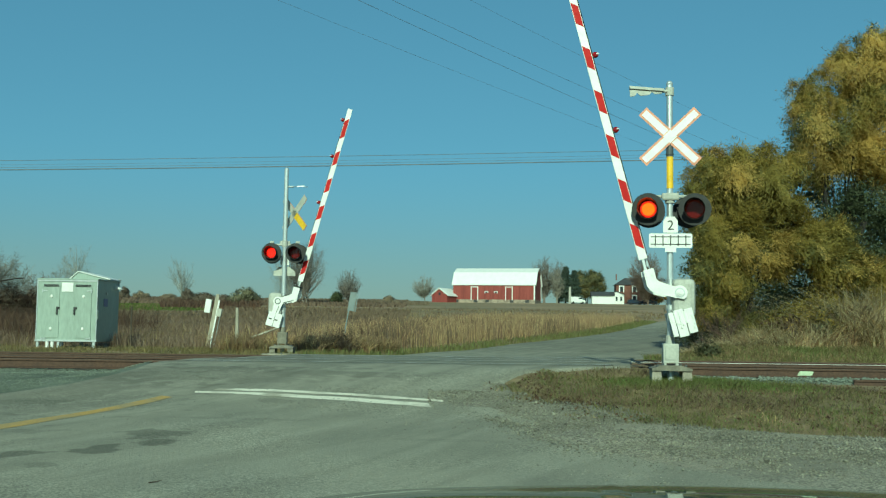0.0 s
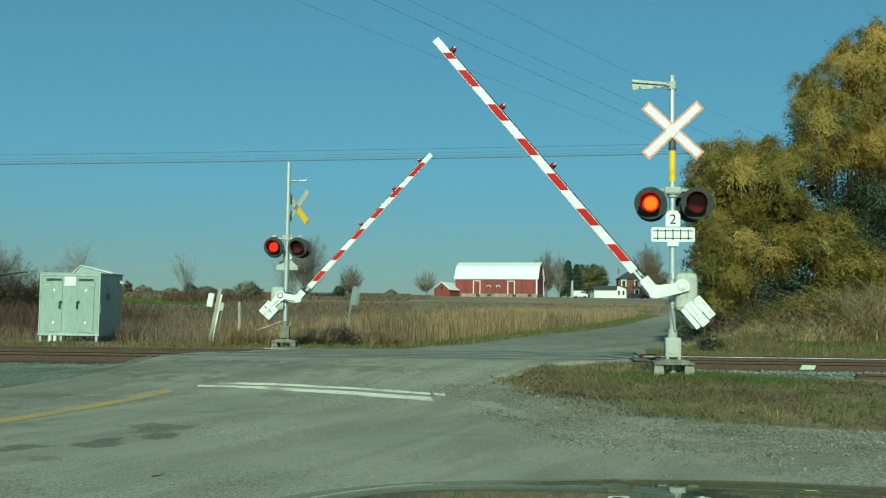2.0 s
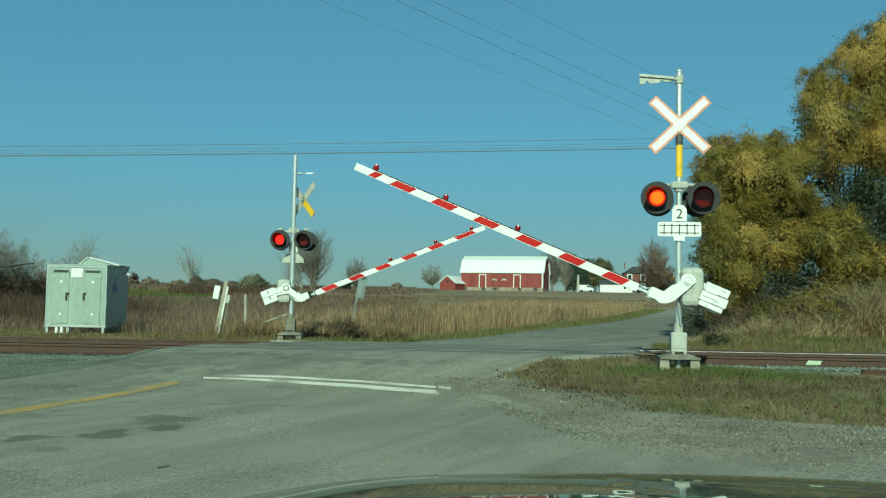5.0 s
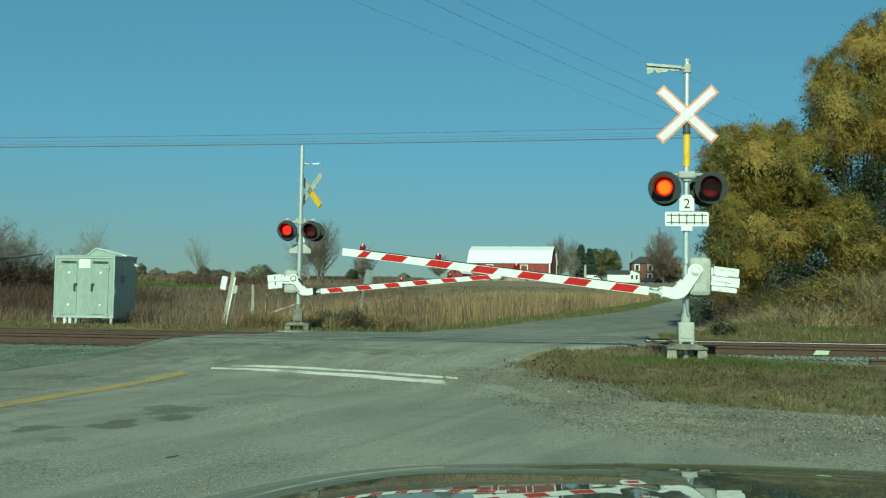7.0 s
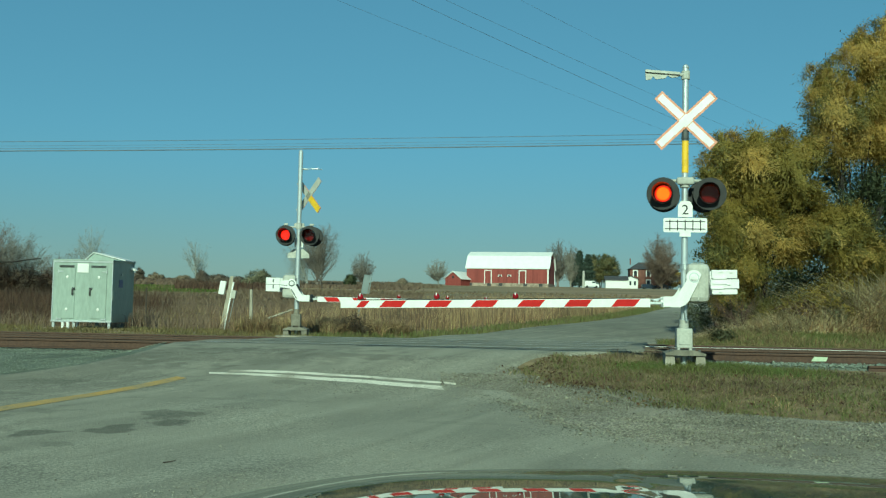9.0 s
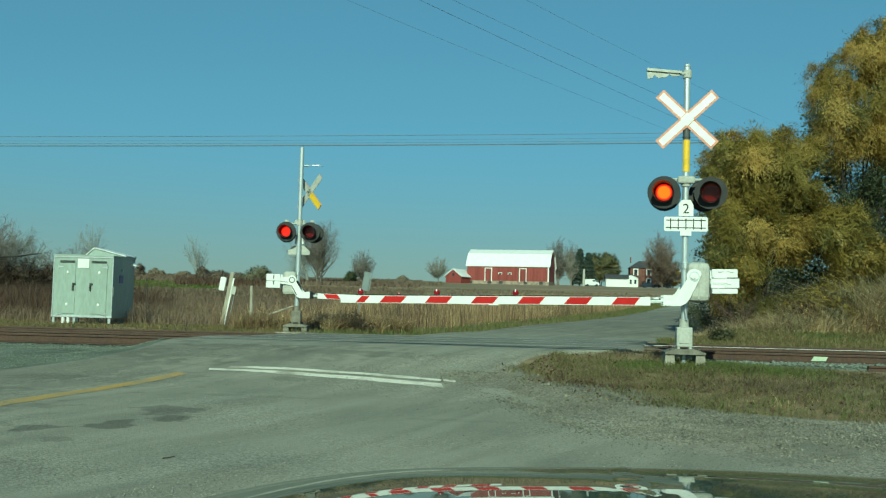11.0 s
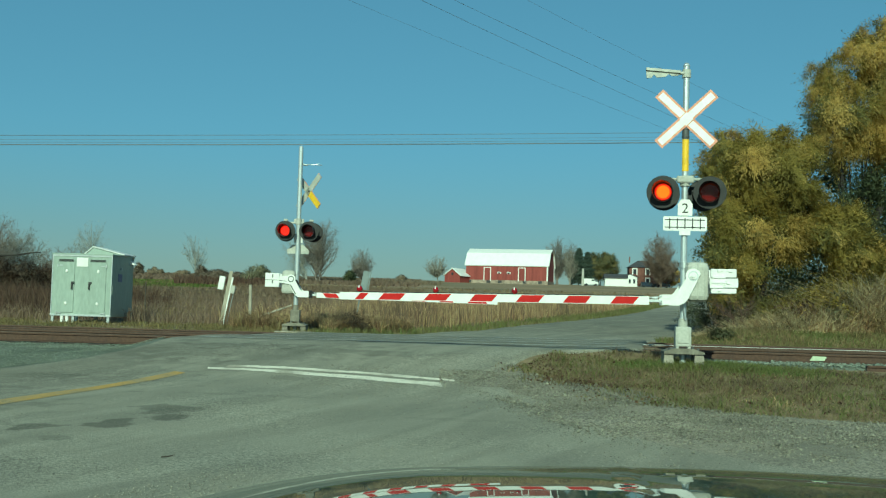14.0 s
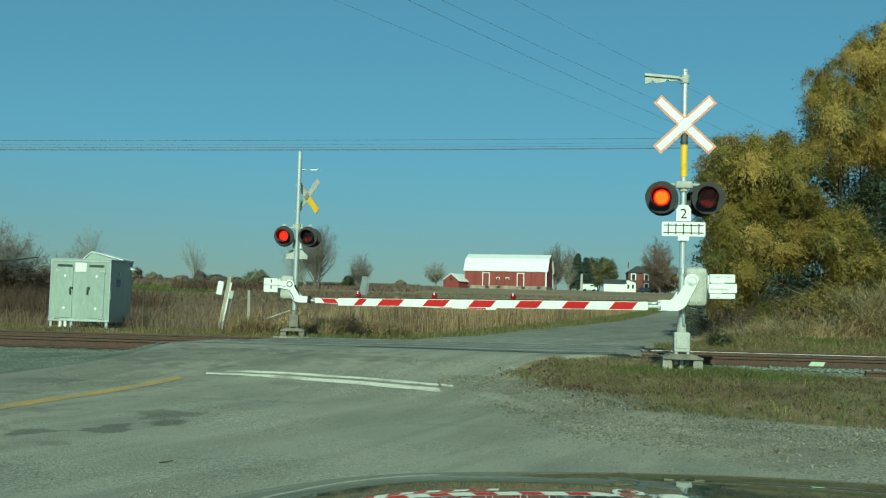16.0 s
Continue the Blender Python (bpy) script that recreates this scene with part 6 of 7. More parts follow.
# thicket beyond the shelter
trng = random.Random(5)
for k in range(20):
    x = -30.5 + 0.62 * k
    h = (7.9 - 0.31 * k) * trng.uniform(0.8, 1.1)
    bare_tree("thicket_tree", x, 56.0 + trng.uniform(-2, 4), h, h * 0.8, 60 + k, "tangled bare brush at the field edge", (TWIG_DARK, TWIG_RED, TWIG_BRUSH)[k % 3], low=0.05, boughs=44, sprays=18, stems=2, thick=0.55, twig=1.5, group="brush at the field edge")
for k in range(13):
    h = 3.0 - 0.13 * k + trng.uniform(-0.3, 0.3)
    leafy_tree("shrub", -31.0 + 1.02 * k, 53.5 + trng.uniform(-1, 1), [(0, 0, h * 0.45, 1.0, 0.8, h * 0.5), (0.7, 0, h * 0.35, 0.8, 0.7, h * 0.4)], 5200, 0.22, [(THICKET, 0.6), (BRAMBLE, 0.4)], 90 + k, "dense dark brown brush at the field edge", droop=-0.5, aspect=0.06, clump=0.3, trunk_h=h * 0.5, trunk_r=0.06, category="shrub", group="undergrowth at the field edge")
bough = thing("leaning_bough", pose(-25.0, 50.0, ground_z(-25.0, 50.0)), "dark bent bough leaning out of the brush", "branch")
bm = bmesh.new()
BEND = [(0.0, -0.1), (1.2, 1.7), (2.4, 2.2), (3.3, 2.28), (4.1, 2.34), (4.8, 2.46), (5.25, 2.5)]
for k, ((x0, z0), (x1, z1)) in enumerate(zip(BEND, BEND[1:])):
    tube(bm, (x0, 0, z0), (x1, 0, z1), 0.075 - 0.009 * k, 0.066 - 0.009 * k, 7)
part("limb", bm, BARK, bough)
leafy_tree("shrub", -2.72, 32.4, [(0, 0, 0.36, 0.30, 0.24, 0.28), (0.26, 0, 0.22, 0.26, 0.22, 0.22)], 1300, 0.08, [(DEADWEED, 0.4), (THICKET, 0.6)], 71, "dark dead shrub at the verge", droop=0.0, aspect=0.12, clump=0.15, trunk_h=0.4, trunk_r=0.03, category="shrub")


# ---- grass, reeds and stones, too many to count ----
RNG = np.random.default_rng(7)


def heights(X, Y):
    return np.array([ground_z(x, y) for x, y in zip(X, Y)])


def blades(name, X, Y, H, W, lean, mat, label, category="grass", lift=-0.05):
    """Thin tapered blades, each bent once."""
    n = len(X)
    Z = heights(X, Y) + lift
    a = RNG.random(n) * 6.283
    dx, dy = np.cos(a), np.sin(a)
    l = np.abs(RNG.normal(size=n)) * lean * H
    b = RNG.random(n) * 6.283
    P0 = np.stack([X, Y, Z], 1)
    P1 = P0 + np.stack([np.cos(b) * l * 0.3, np.sin(b) * l * 0.3, H * 0.6], 1)
    P2 = P0 + np.stack([np.cos(b) * l, np.sin(b) * l, H], 1)
    S = np.stack([dx, dy, np.zeros(n)], 1) * (W / 2)[:, None]
    V = np.stack([P0 - S, P0 + S, P1 + S * 0.8, P1 - S * 0.8, P2 + S * 0.15, P2 - S * 0.15], 1).reshape(-1, 3)
    i = np.arange(n)[:, None] * 6
    F = np.concatenate([i + np.array([[0, 1, 2, 3]]), i + np.array([[3, 2, 4, 5]])], 0)
    ob = np_mesh(name, V, F, mat)
    return tagged(ob, label, category, kind="stuff")


def scatter(n, x0, x1, y0, y1, keep, scale=0.6, cut=-0.1, seed=0.0):
    X, Y = RNG.uniform(x0, x1, n), RNG.uniform(y0, y1, n)
    ok = np.array([keep(x, y) and noise.noise((x * scale, y * scale, seed)) > cut + RNG.normal() * 0.12 for x, y in zip(X, Y)])
    return X[ok], Y[ok]


def off_road(m):
    return lambda x, y: x < along(LEFT, y) - m or x > along(RIGHT, y) + m


def vary(n, a, b):
    return RNG.uniform(a, b, n)


# reed bed along the far road
def reedy(x, y):
    return x < along(LEFT, y) - 1.5 - 0.5 * noise.noise((x, y, 1)) and y > 33.6 + 0.9 * noise.noise((x * 0.5, 3, 0)) + 0.02 * abs(x + 2) and x > -8.0 + 0.25 * (y - 34)


for mat, nm, cnt, hh, seed in ((STRAW, "reed_bed", 80000, (0.4, 0.88), 0.0), (DRYGRASS, "tall_dry_grass", 42000, (0.3, 0.62), 4.0)):
    X, Y = scatter(cnt, -9, 25, 33, 86, reedy, 0.35, -0.25, seed)
    H = vary(len(X), *hh) * np.array([0.75 + 0.5 * (0.5 + 0.5 * noise.noise((x * 0.4, y * 0.4, 8))) for x, y in zip(X, Y)])
    blades(nm, X, Y, H, vary(len(X), 0.010, 0.022), 0.62, mat, "dense straw-coloured reeds beside the road", "reeds")
X, Y = scatter(5000, -7, 16, 34, 60, reedy, 0.35, -0.1, 2.0)
blades("reed_bed", X, Y, vary(len(X), 0.55, 0.95), vary(len(X), 0.03, 0.05), 0.12, WEED, "brown cattail heads among the reeds", "reeds")
# tangled dry weeds in front of the reeds
for mat, cnt, hh, seed in ((STRAW, 20000, (0.2, 0.6), 51.0), (DRYGRASS, 9000, (0.2, 0.55), 52.0), (ISLANDDRY, 6000, (0.1, 0.4), 53.0)):
    X, Y = scatter(cnt, -6.5, 3.0, 31.6, 35.2, lambda x, y: x < along(LEFT, y) - 1.1 and (x + 2.72) ** 2 + (y - 32.2) ** 2 > 0.6, 0.9, -0.12, seed)
    blades("weed_tangle", X, Y, vary(len(X), *hh), vary(len(X), 0.012, 0.030), 1.1, mat, "tangled leaning dry weeds before the reeds", "weeds")
# field grass rising behind
X, Y = scatter(26000, -45, 60, 42, 150, lambda x, y: off_road(1.0)(x, y) and RNG.random() < 60 / y, 0.12, -0.3, 5.0)
blades("field_grass", X, Y, vary(len(X), 0.1, 0.3), vary(len(X), 0.05, 0.14), 0.6, DRYGRASS, "brown stubble and dry grass of the field", "grass")
X, Y = scatter(26000, -60, -2, 56, 120, lambda x, y: off_road(2.0)(x, y) and (y < 92 or x > -0.2 * y), 0.08, -0.35, 19.0)
blades("field_grass", X, Y, vary(len(X), 0.2, 0.5), vary(len(X), 0.06, 0.14), 0.7, ROUGH, "brown rough weeds on the rise", "grass")
# green crop strip, russet field behind it and the dark brush lines between them
X, Y = scatter(26000, -75, -22, 100, 162, lambda x, y: x < -0.235 * y + 6 * noise.noise((y * 0.1, x * 0.05, 3)), 0.06, -0.6, 20.0)
blades("crop_strip", X, Y, vary(len(X), 0.08, 0.22), vary(len(X), 0.12, 0.28), 0.35, FIELDGREEN, "green winter crop beyond the weeds", "crop")
X, Y = scatter(26000, -110, -4, 158, 300, lambda x, y: x < -0.02 * y, 0.05, -0.5, 21.0)
blades("russet_field", X, Y, vary(len(X), 0.25, 0.75), vary(len(X), 0.2, 0.45), 0.6, RUSSET, "russet brown growth on the far rise", "grass")
X, Y = scatter(16000, -50, -16, 86, 100, lambda x, y: x < -0.17 * y, 0.10, -0.45, 22.0)
blades("brush_line", X, Y, vary(len(X), 0.10, 0.30) * np.array([0.7 + 0.9 * abs(noise.noise((x * 0.3, y * 0.2, 5))) for x, y in zip(X, Y)]), vary(len(X), 0.05, 0.14), 0.5, HEDGEBRUSH, "dark brush line along the crop", "brush")
X, Y = scatter(9000, -44, -20, 118, 152, lambda x, y: -0.262 * y < x < -0.165 * y, 0.09, -0.3, 25.0)
blades("brush_line", X, Y, vary(len(X), 0.4, 1.1) * np.array([0.6 + 1.0 * abs(noise.noise((x * 0.22, y * 0.1, 6))) for x, y in zip(X, Y)]), vary(len(X), 0.08, 0.22), 0.5, BRAMBLE, "red-brown brush below the rise", "brush")
X, Y = scatter(5000, -32, 0, 196, 212, lambda x, y: True, 0.10, -0.1, 26.0)
blades("brush_line", X, Y, vary(len(X), 0.25, 0.9), vary(len(X), 0.12, 0.3), 0.5, HEDGEBRUSH, "thin dark brush along the field ridge", "brush")
X, Y = scatter(12000, -45, 60, 50, 160, lambda x, y: off_road(1.0)(x, y), 0.1, 0.05, 9.0)
blades("field_grass", X, Y, vary(len(X), 0.1, 0.32), vary(len(X), 0.06, 0.14), 0.6, WEED, "dark brown weeds in the field", "grass")
X, Y = scatter(30000, -30, -4, 33.5, 62, lambda x, y: off_road(0.6)(x, y) and not (-13.4 < x < -10.2 and y < 36.0), 0.3, -0.3, 6.0)
blades("weedy_field", X, Y, vary(len(X), 0.2, 0.62), vary(len(X), 0.012, 0.035), 0.8, FIELDWEED, "brown weeds and goldenrod stalks beyond the shelter", "weeds")
X, Y = scatter(6000, -30, -4, 34, 56, lambda x, y: off_road(0.6)(x, y) and not (-13.4 < x < -10.2 and y < 36.0), 0.3, 0.05, 16.0)
blades("weedy_field", X, Y, vary(len(X), 0.2, 0.6), vary(len(X), 0.012, 0.035), 0.8, DRYGRASS, "dry grass beyond the shelter", "weeds")
X, Y = scatter(9000, -27, -13.3, 35.5, 52, off_road(0.6), 0.35, -0.35, 17.0)
blades("brush_line", X, Y, vary(len(X), 0.5, 1.35), vary(len(X), 0.012, 0.035), 0.6, BRAMBLE, "dark brown brambles beside the shelter", "brush")
X, Y = scatter(120, -10.72, -10.35, 34.4, 35.8, off_road(0.6), 0.35, -0.2, 18.0)
blades("brush_line", X, Y, vary(len(X), 0.2, 0.6), vary(len(X), 0.012, 0.03), 0.6, WEED, "brown weeds beside the shelter", "brush")
# verge between far track and field
X, Y = scatter(26000, -30, -2.5, 27.6, 33.8, off_road(0.3), 0.8, -0.3, 3.0)
keep = ~((X > -13.3) & (X < -10.2) & (Y > 32.0))
X, Y = X[keep], Y[keep]
blades("verge_grass", X, Y, vary(len(X), 0.05, 0.17), vary(len(X), 0.012, 0.03), 0.9, VERGE, "yellowed grass along the far verge", "grass")
X, Y = scatter(190000, -9, 26, 28.0, 88.0, lambda x, y: (along(LEFT, y) - 1.5 < x < along(LEFT, y) - 0.1), 0.8, -0.4, 13.0)
blades("verge_grass", X, Y, vary(len(X), 0.06, 0.24), vary(len(X), 0.02, 0.045), 0.5, GREENGRASS, "green grass strip along the road edge", "grass")
# bank under the willows
X, Y = scatter(18000, 5.0, 18, 27.2, 33.0, off_road(0.2), 0.5, -0.1, 24.0)
blades("bank_grass", X, Y, vary(len(X), 0.08, 0.24), vary(len(X), 0.012, 0.028), 0.8, DRYGRASS, "yellowed grass on the bank under the willows", "grass")
X, Y = scatter(26000, 5.0, 18, 27.0, 33.0, off_road(0.2), 0.7, -0.5, 23.0)
blades("bank_grass", X, Y, vary(len(X), 0.06, 0.2), vary(len(X), 0.012, 0.028), 0.8, GREENGRASS, "green grass bank under the willows", "grass")
for mat, cnt, hh, seed, lab in ((SEEDHEAD, 24000, (0.3, 1.05), 33.0, "pale plumed reeds at the foot of the trees"), (STRAW, 15000, (0.25, 0.85), 43.0, "straw-coloured reeds at the foot of the trees"), (VERGE, 10000, (0.25, 0.8), 44.0, "grey-green brush at the foot of the trees"), (WEED, 2500, (0.25, 0.9), 45.0, "brown weeds at the foot of the trees")):
    X, Y = scatter(cnt, 8.3, 24, 30.8, 35.0, off_road(1.0), 0.6, -0.15, seed)
    blades("bank_reeds", X, Y, vary(len(X), *hh) * np.clip((Y - 30.2) / 1.6, 0.3, 1.3) * np.clip((X - 8.0) / 3.5, 0.25, 1.75), vary(len(X), 0.02, 0.045), 1.15, mat, lab, "reeds")


# island of grass round the near signal
def island(x, y):
    return x > along(GRASS_EDGE, y) + 0.02 + 0.6 * noise.noise((x * 1.4, y * 1.4, 2)) + RNG.normal() * 0.16 if y < 17.0 else x > along(RIGHT, y) + 0.25


def near_bed(x, y):
    return 18.0 + 0.5 * noise.noise((x * 0.7, 0, 5)) + 1.5 * ease(6.0, 4.0, x) - 0.45 * ease(6.0, 8.0, x)


for mat, cnt, hh, cut, seed, lab in ((ISLANDDRY, 34000, (0.02, 0.09), -0.35, 51.0, "short dry grass on the island by the signal"), (LAWN, 18000, (0.02, 0.11), 0.08, 52.0, "short green grass on the island by the signal"), (GREENGRASS, 24000, (0.02, 0.10), -0.25, 54.0, "short green grass on the island by the signal"), (STRAW, 5000, (0.02, 0.09), 0.2, 56.0, "bleached dry grass on the island by the signal"), (WEED, 26000, (0.02, 0.13), 0.06, 53.0, "brown withered weeds by the signal"), (DEADWEED, 7000, (0.03, 0.12), 0.15, 57.0, "dark dead weeds by the signal")):
    X, Y = scatter(cnt, 0.8, 11.0, 12.2, 19.7, lambda x, y: island(x, y) and y < near_bed(x, y), 0.55, cut, seed)
    tuft = np.array([0.75 + 1.3 * max(noise.noise((x * 2.6, y * 2.6, 11.0)), -0.35) for x, y in zip(X, Y)])
    blades("island_grass", X, Y, vary(len(X), *hh) * tuft, vary(len(X), 0.006, 0.013), 1.5, mat, lab, "grass", -0.012)


X, Y = scatter(26000, 3.0, 6.8, 16.4, 18.4, lambda x, y: island(x, y) and RNG.random() < math.exp(-((x - 4.9) / 1.3) ** 2 - ((y - 17.5) / 0.6) ** 2), 0.9, -0.2, 55.0)
blades("island_grass", X, Y, vary(len(X), 0.03, 0.13), vary(len(X), 0.006, 0.013), 1.0, LAWN, "fresh green grass round the signal foot", "grass", -0.012)
# fallen leaves in the grass, thickest along its edge
X, Y = scatter(10000, 0.8, 11.0, 12.2, 18.6, lambda x, y: island(x, y) and (RNG.random() < 0.25 or x < along(GRASS_EDGE, y + 0.45) + 0.9), 1.6, -0.15, 71.0)
C = np.stack([X, Y, heights(X, Y) + RNG.uniform(0.0, 0.05, len(X))], 1)
V, F = leaf_quads(RNG, C, 0.045, 0.35, 0.0)
tagged(np_mesh("leaf_litter", V, F, LITTER), "brown fallen leaves in the short grass", "leaves", kind="stuff")


# loose stones
def stones(name, X, Y, R, mat, label, category, zf=None):
    n = len(X)
    Z = np.array([(zf or ground_z)(x, y) + (0.013 if not zf and along(LEFT, y) < x < along(RIGHT, y) + 0.2 else 0.003) for x, y in zip(X, Y)])
    base = np.array([[1, 0, 0], [-1, 0, 0], [0, 1, 0], [0, -1, 0], [0, 0, 1], [0, 0, -1]], float)
    tri = np.array([[0, 2, 4], [2, 1, 4], [1, 3, 4], [3, 0, 4], [2, 0, 5], [1, 2, 5], [3, 1, 5], [0, 3, 5]])
    V = base[None] * R[:, None, None] * RNG.uniform(0.55, 1.2, (n, 6, 1)) + RNG.normal(size=(n, 6, 3)) * R[:, None, None] * 0.22
    a = RNG.random(n) * 6.283
    c, s = np.cos(a)[:, None], np.sin(a)[:, None]
    x, y = V[..., 0] * c - V[..., 1] * s, V[..., 0] * s + V[..., 1] * c
    V = np.stack([x, y, V[..., 2] * 0.6], -1) + np.stack([X, Y, Z + R * 0.42], 1)[:, None]
    F = (np.arange(n)[:, None, None] * 6 + tri[None]).reshape(-1, 3)
    return tagged(np_mesh(name, V.reshape(-1, 3), F, mat), label, category, kind="stuff")


PALEPEBBLE = material("pale_pebble", (0.29, 0.275, 0.225, 1), 0.9, vary=0.2, scale=2, fine=40, bump=0.2, by_piece=0.4, spec=0.2)
PEBBLE = material("grey_pebble", (0.225, 0.212, 0.168, 1), 0.9, vary=0.3, scale=2, fine=40, bump=0.2, by_piece=0.38, spec=0.2)
X, Y = scatter(36000, -16, -4.8, 15.0, 19.9, off_road(0.15), 2, -0.9, 1.0)
stones("ballast_stones", X, Y, vary(len(X), 0.006, 0.016), BALLAST, "blue-grey crushed stone beside the rails", "ballast", bed_z)
X, Y = scatter(7000, 2.5, 22, 18.0, 20.0, lambda x, y: off_road(0.3)(x, y) and y > near_bed(x, y), 2, -0.9, 1.0)
stones("ballast_stones", X, Y, vary(len(X), 0.02, 0.05), BALLAST, "blue-grey crushed stone beside the rails", "ballast", bed_z)
X, Y = scatter(4000, -30, 22, 21.6, 24.2, off_road(0.3), 2, -0.9, 1.0)
stones("ballast_stones", X, Y, vary(len(X), 0.03, 0.055), RUSTBALLAST, "rust-stained crushed stone between the tracks", "ballast", bed_z)
GRAVEL_EDGE = [(-20.0, 16.6), (0.3, 15.4), (0.8, 14.0), (1.45, 12.1), (2.4, 10.9), (3.9, 9.7), (7.0, 8.5), (20.0, 7.5)]


def strewn(x, y, far):
    """More stones the deeper a place lies inside the shoulder."""
    d = y - along(GRAVEL_EDGE, x)
    return x < along(GRASS_EDGE, y) + 0.3 and d + 1.0 * noise.noise((x * 0.8, y * 0.8, 3)) + RNG.normal() * far > 0


X, Y = scatter(60000, 0.0, 8.0, 7.0, 16.3, lambda x, y: strewn(x, y, 0.35), 0.8, -0.3, 61.0)
stones("loose_gravel", X, Y, vary(len(X), 0.007, 0.020) * (1 + (RNG.random(len(X)) > 0.97)), PEBBLE, "loose grey gravel on the shoulder", "gravel")
X, Y = scatter(60000, -2.5, 8.0, 5.0, 16.3, lambda x, y: strewn(x, y, 1.6), 0.9, -0.2, 64.0)
stones("loose_gravel", X, Y, vary(len(X), 0.005, 0.013), PEBBLE, "fine gravel strewn over the asphalt edge", "gravel")
X, Y = scatter(90000, -4.5, 6.0, 4.2, 11.0, lambda x, y: RNG.random() < ease(11.0, 5.5, y) and x > -2.9 + 0.5 * (y - 6), 0.7, -0.1, 62.0)
stones("loose_gravel", X, Y, vary(len(X), 0.003, 0.0095), PALEPEBBLE, "scattered small pebbles on the worn asphalt", "gravel")
X, Y = scatter(1600, -9, 3, 5, 16, lambda x, y: along(LEFT, y) < x < along(RIGHT, y), 0.5, -0.5, 63.0)
stones("loose_gravel", X, Y, vary(len(X), 0.004, 0.012), PEBBLE, "scattered small pebbles on the worn asphalt", "gravel")

# ---- bonnet of the waiting car ----
CARPAINT = bpy.data.materials.new("dark_green_car_paint")
CARPAINT.use_nodes = True
cb = CARPAINT.node_tree.nodes["Principled BSDF"]
cb.inputs["Base Color"].default_value = (0.065, 0.09, 0.075, 1)
cb.inputs["Specular IOR Level"].default_value, cb.inputs["Roughness"].default_value = 0.0, 0.12
cb.inputs["Coat Weight"].default_value, cb.inputs["Coat Roughness"].default_value = 0.85, 0.012
dust = CARPAINT.node_tree.nodes.new("ShaderNodeTexNoise")
dust.inputs["Scale"].default_value = 6.0
dr = CARPAINT.node_tree.nodes.new("ShaderNodeMapRange")
dr.inputs[3].default_value, dr.inputs[4].default_value = 0.05, 0.25
CARPAINT.node_tree.links.new(dust.outputs["Fac"], dr.inputs[0])
CARPAINT.node_tree.links.new(dr.outputs[0], cb.inputs["Roughness"])


def bonnet_z(x, y):
    u = 1.95 - y
    z = 0.6315 + 0.1243 * u - 0.0729 * u ** 2 + 0.0358 * u ** 3 + 0.0036 * u ** 4 - 0.0082 * u ** 5 if u > 0 else 0.6315 + 0.1243 * u - 0.6 * u * u
    d = x - 0.46
    z -= 0.049 * d * d + 0.19 * max(-x, 0.0) ** 2
    crease = x - (0.23 + 0.141 * (y - 1.1))
    z += 0.0022 * math.exp(-(crease / 0.009) ** 2)
    return z


car = thing("car", pose(0, 0, 0), "dark green car with glossy bonnet waiting at the crossing", "car")
xs = [-0.78 + 0.0175 * i for i in range(132)]
ys = [0.95 + 0.02 * i for i in range(84)]
vs = [(x, y, bonnet_z(x, y)) for y in ys for x in xs]
fs = [(j * len(xs) + i, j * len(xs) + i + 1, (j + 1) * len(xs) + i + 1, (j + 1) * len(xs) + i) for j in range(len(ys) - 1) for i in range(len(xs) - 1)]
bonnet = mesh_from("bonnet", vs, fs, CARPAINT, car, smooth=True)
sol = bonnet.modifiers.new("thickness", "SOLIDIFY")
sol.thickness, sol.offset = 0.012, -1.0
bm = bmesh.new()
slab(bm, [(-0.76, -0.05), (1.50, -0.05), (1.50, 0.22), (0.9, 0.30), (-0.2, 0.27), (-0.76, 0.10)], 2.45, 2.62)
part("front_panel", bm, CARPAINT, car)
for x in (-0.70, 1.45):
    bm = bmesh.new()
    box(bm, (x, 1.8, 0.16), (0.12, 1.55, 0.50), 0.05)
    part("fender", bm, CARPAINT, car)
    bm = bmesh.new()
    tube(bm, (x - 0.09, 1.75, -0.14), (x + 0.09, 1.75, -0.14), 0.33, 0.33, 24)
    part("wheel", bm, BLACK, car)


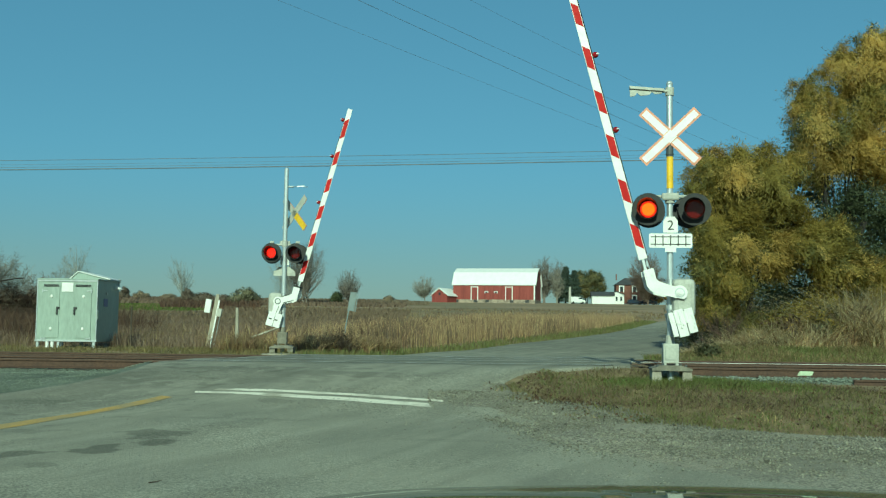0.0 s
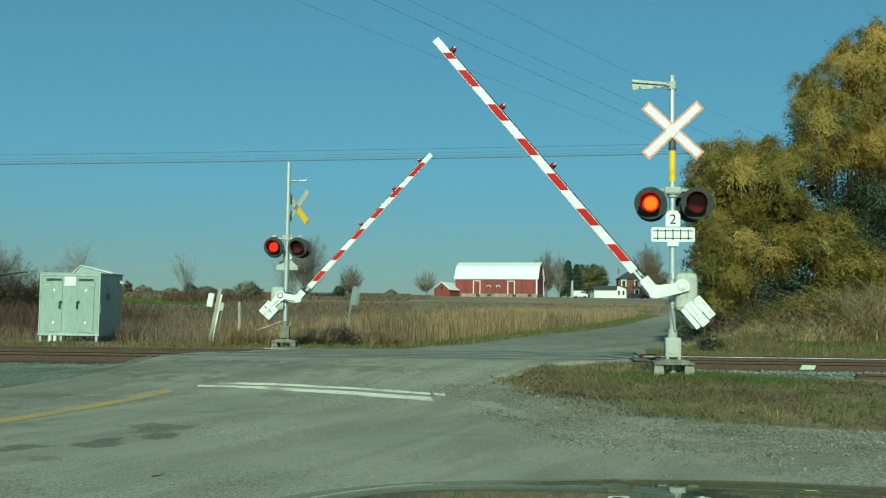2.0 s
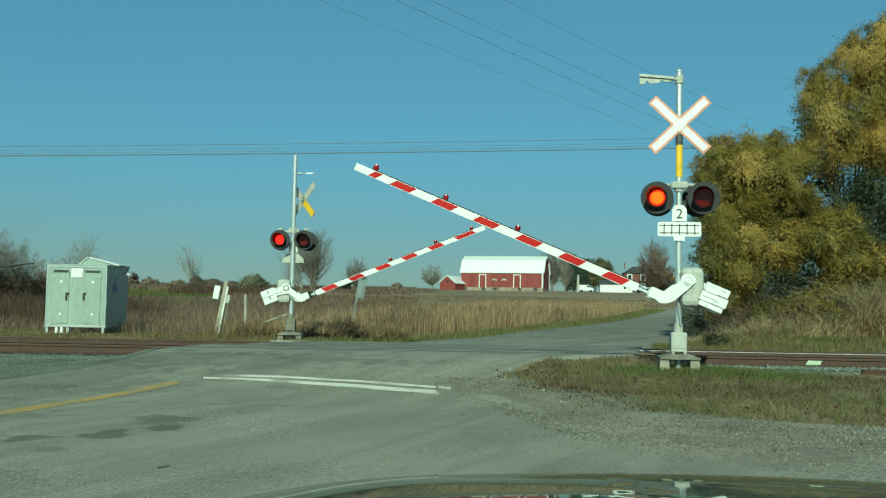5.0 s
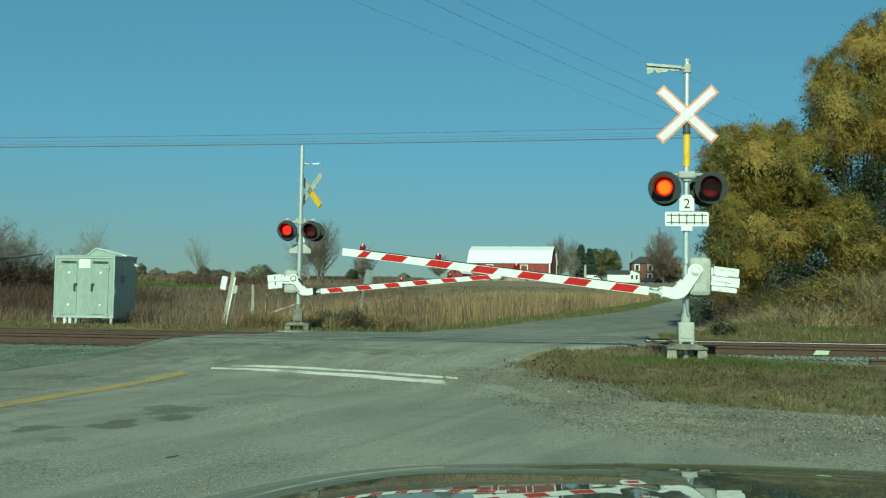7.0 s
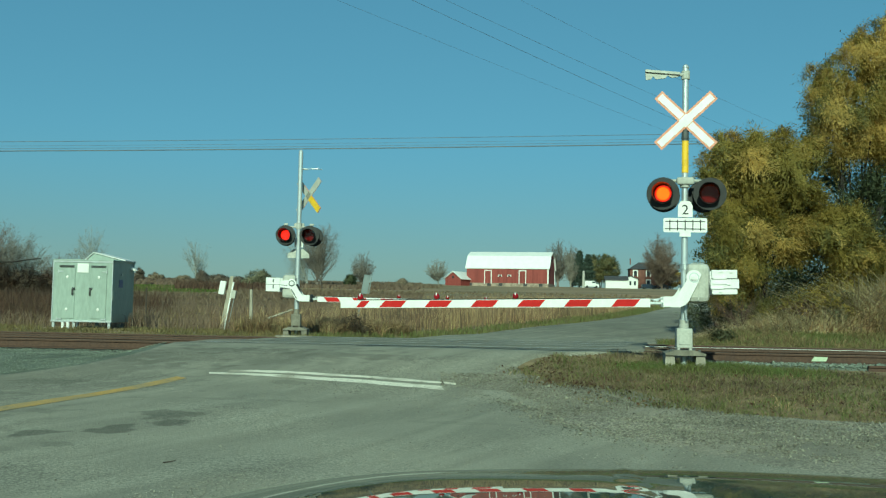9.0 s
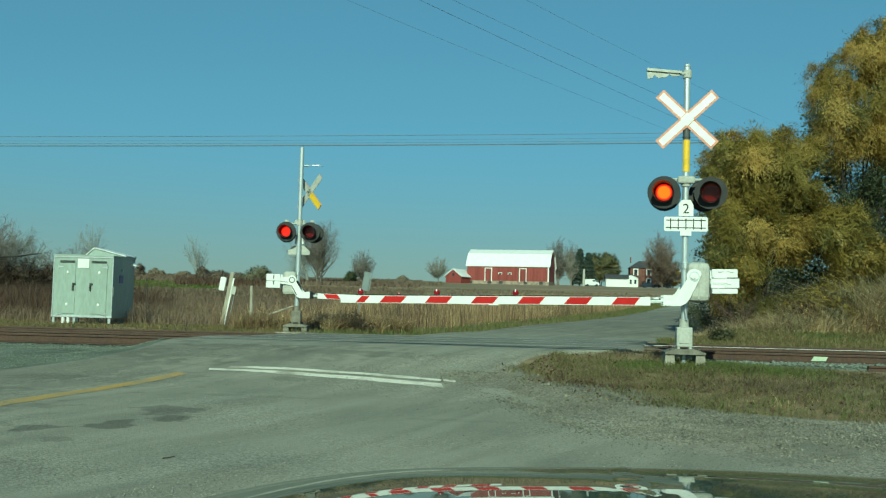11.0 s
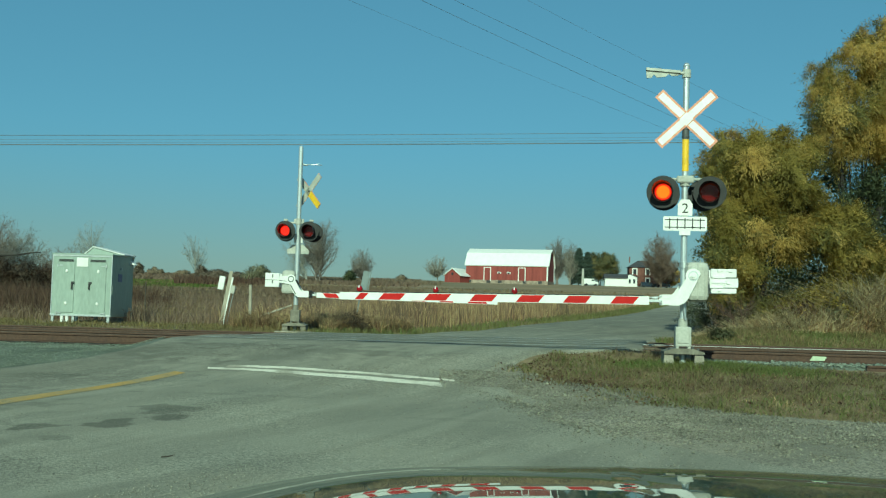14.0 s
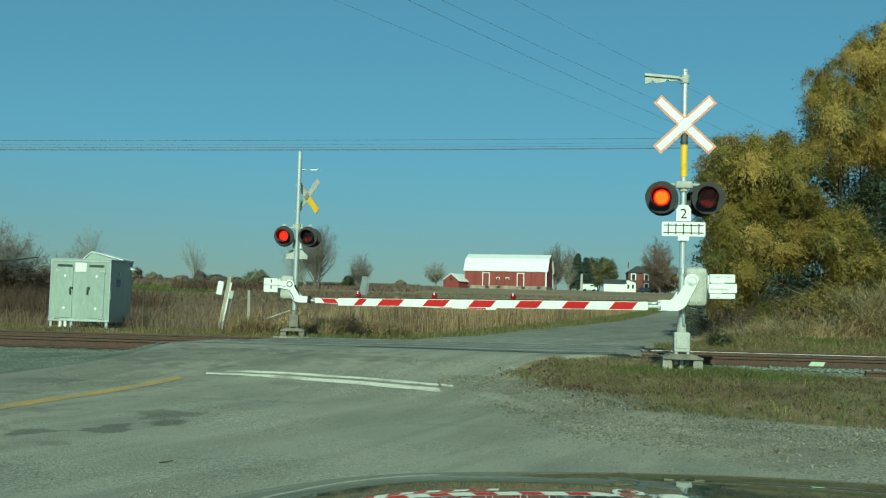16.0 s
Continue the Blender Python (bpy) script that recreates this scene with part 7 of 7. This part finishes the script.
# ---- what moves: the two gates and the flashing lamps ----
NEAR_GATE = [(0.0, 75.1), (0.5, 69.0), (1.0, 62.5), (1.5, 55.9), (2.0, 49.6), (2.5, 44.5), (3.0, 39.8), (3.5, 35.4), (4.0, 31.2), (4.2, 29.1), (6.3, 12.8), (6.5, 10.5), (7.0, 6.5), (7.5, 5.2), (8.0, 4.2), (8.5, 1.9), (9.0, -1.4), (9.2, -1.6), (9.7, -0.6), (10.4, -1.2), (11.3, -0.85), (11.5, -0.68), (12.0, -0.30), (12.5, -1.28), (13.0, -0.40), (13.5, -0.80), (14.0, -0.64), (14.5, -0.52), (15.0, -0.80), (15.5, -0.61), (16.0, -0.80)]
FAR_GATE = [(0.0, 75.2), (0.5, 69.3), (1.0, 62.1), (1.5, 55.3), (2.0, 48.6), (2.5, 43.0), (3.0, 38.3), (3.5, 34.0), (4.0, 29.8), (4.2, 27.7), (6.3, 12.6), (6.5, 9.7), (7.0, 5.9), (7.5, 4.9), (8.0, 2.8), (8.4, -0.6), (8.7, -1.8), (9.0, -0.3), (9.2, -0.4), (9.6, -0.7), (11.5, -0.7), (16.0, -0.7)]


def gate_pose(a):
    # the boom reaches to the mast's own -x side and rises as it turns about y
    return pose(0.13, -0.28, 1.53, ry=a)


def flash_rows(on_first):
    """Each lamp shows its lit face for part of every second and then turns it inwards."""
    rows, marks = [], []
    for k in range(17):
        marks += [(k - 0.04, True), (k + (0.36 if k < 5 else 0.44), False)]
    rows.append((0.0, 0.0 if on_first else 180.0))
    for t, first in marks:
        if t < 0.2 or t > 15.97:
            continue
        lit = first == on_first
        a = [180.0, 120.0, 60.0, 0.0] if lit else [0.0, 60.0, 120.0, 180.0]
        f = round(t * FPS)
        for i, v in enumerate(a):
            rows.append(((f - 3 + i) / FPS, v))
    rows.append((16.0, 0.0 if on_first else 180.0))
    return [(t, pose(0, 0.02, 0, rz=v)) for t, v in rows]


def motions():
    walk(near_arm, [(t, gate_pose(a)) for t, a in NEAR_GATE])
    walk(far_arm, [(t, gate_pose(a)) for t, a in FAR_GATE])
    walk(near_lamps[0], flash_rows(True))
    walk(near_lamps[1], flash_rows(False))
    walk(far_rear[1], flash_rows(True))
    walk(far_rear[0], flash_rows(False))
    walk(near_rear[0], flash_rows(True))
    walk(near_rear[1], flash_rows(False))
    walk(far_lamps[0], flash_rows(True))
    walk(far_lamps[1], flash_rows(False))


motions()
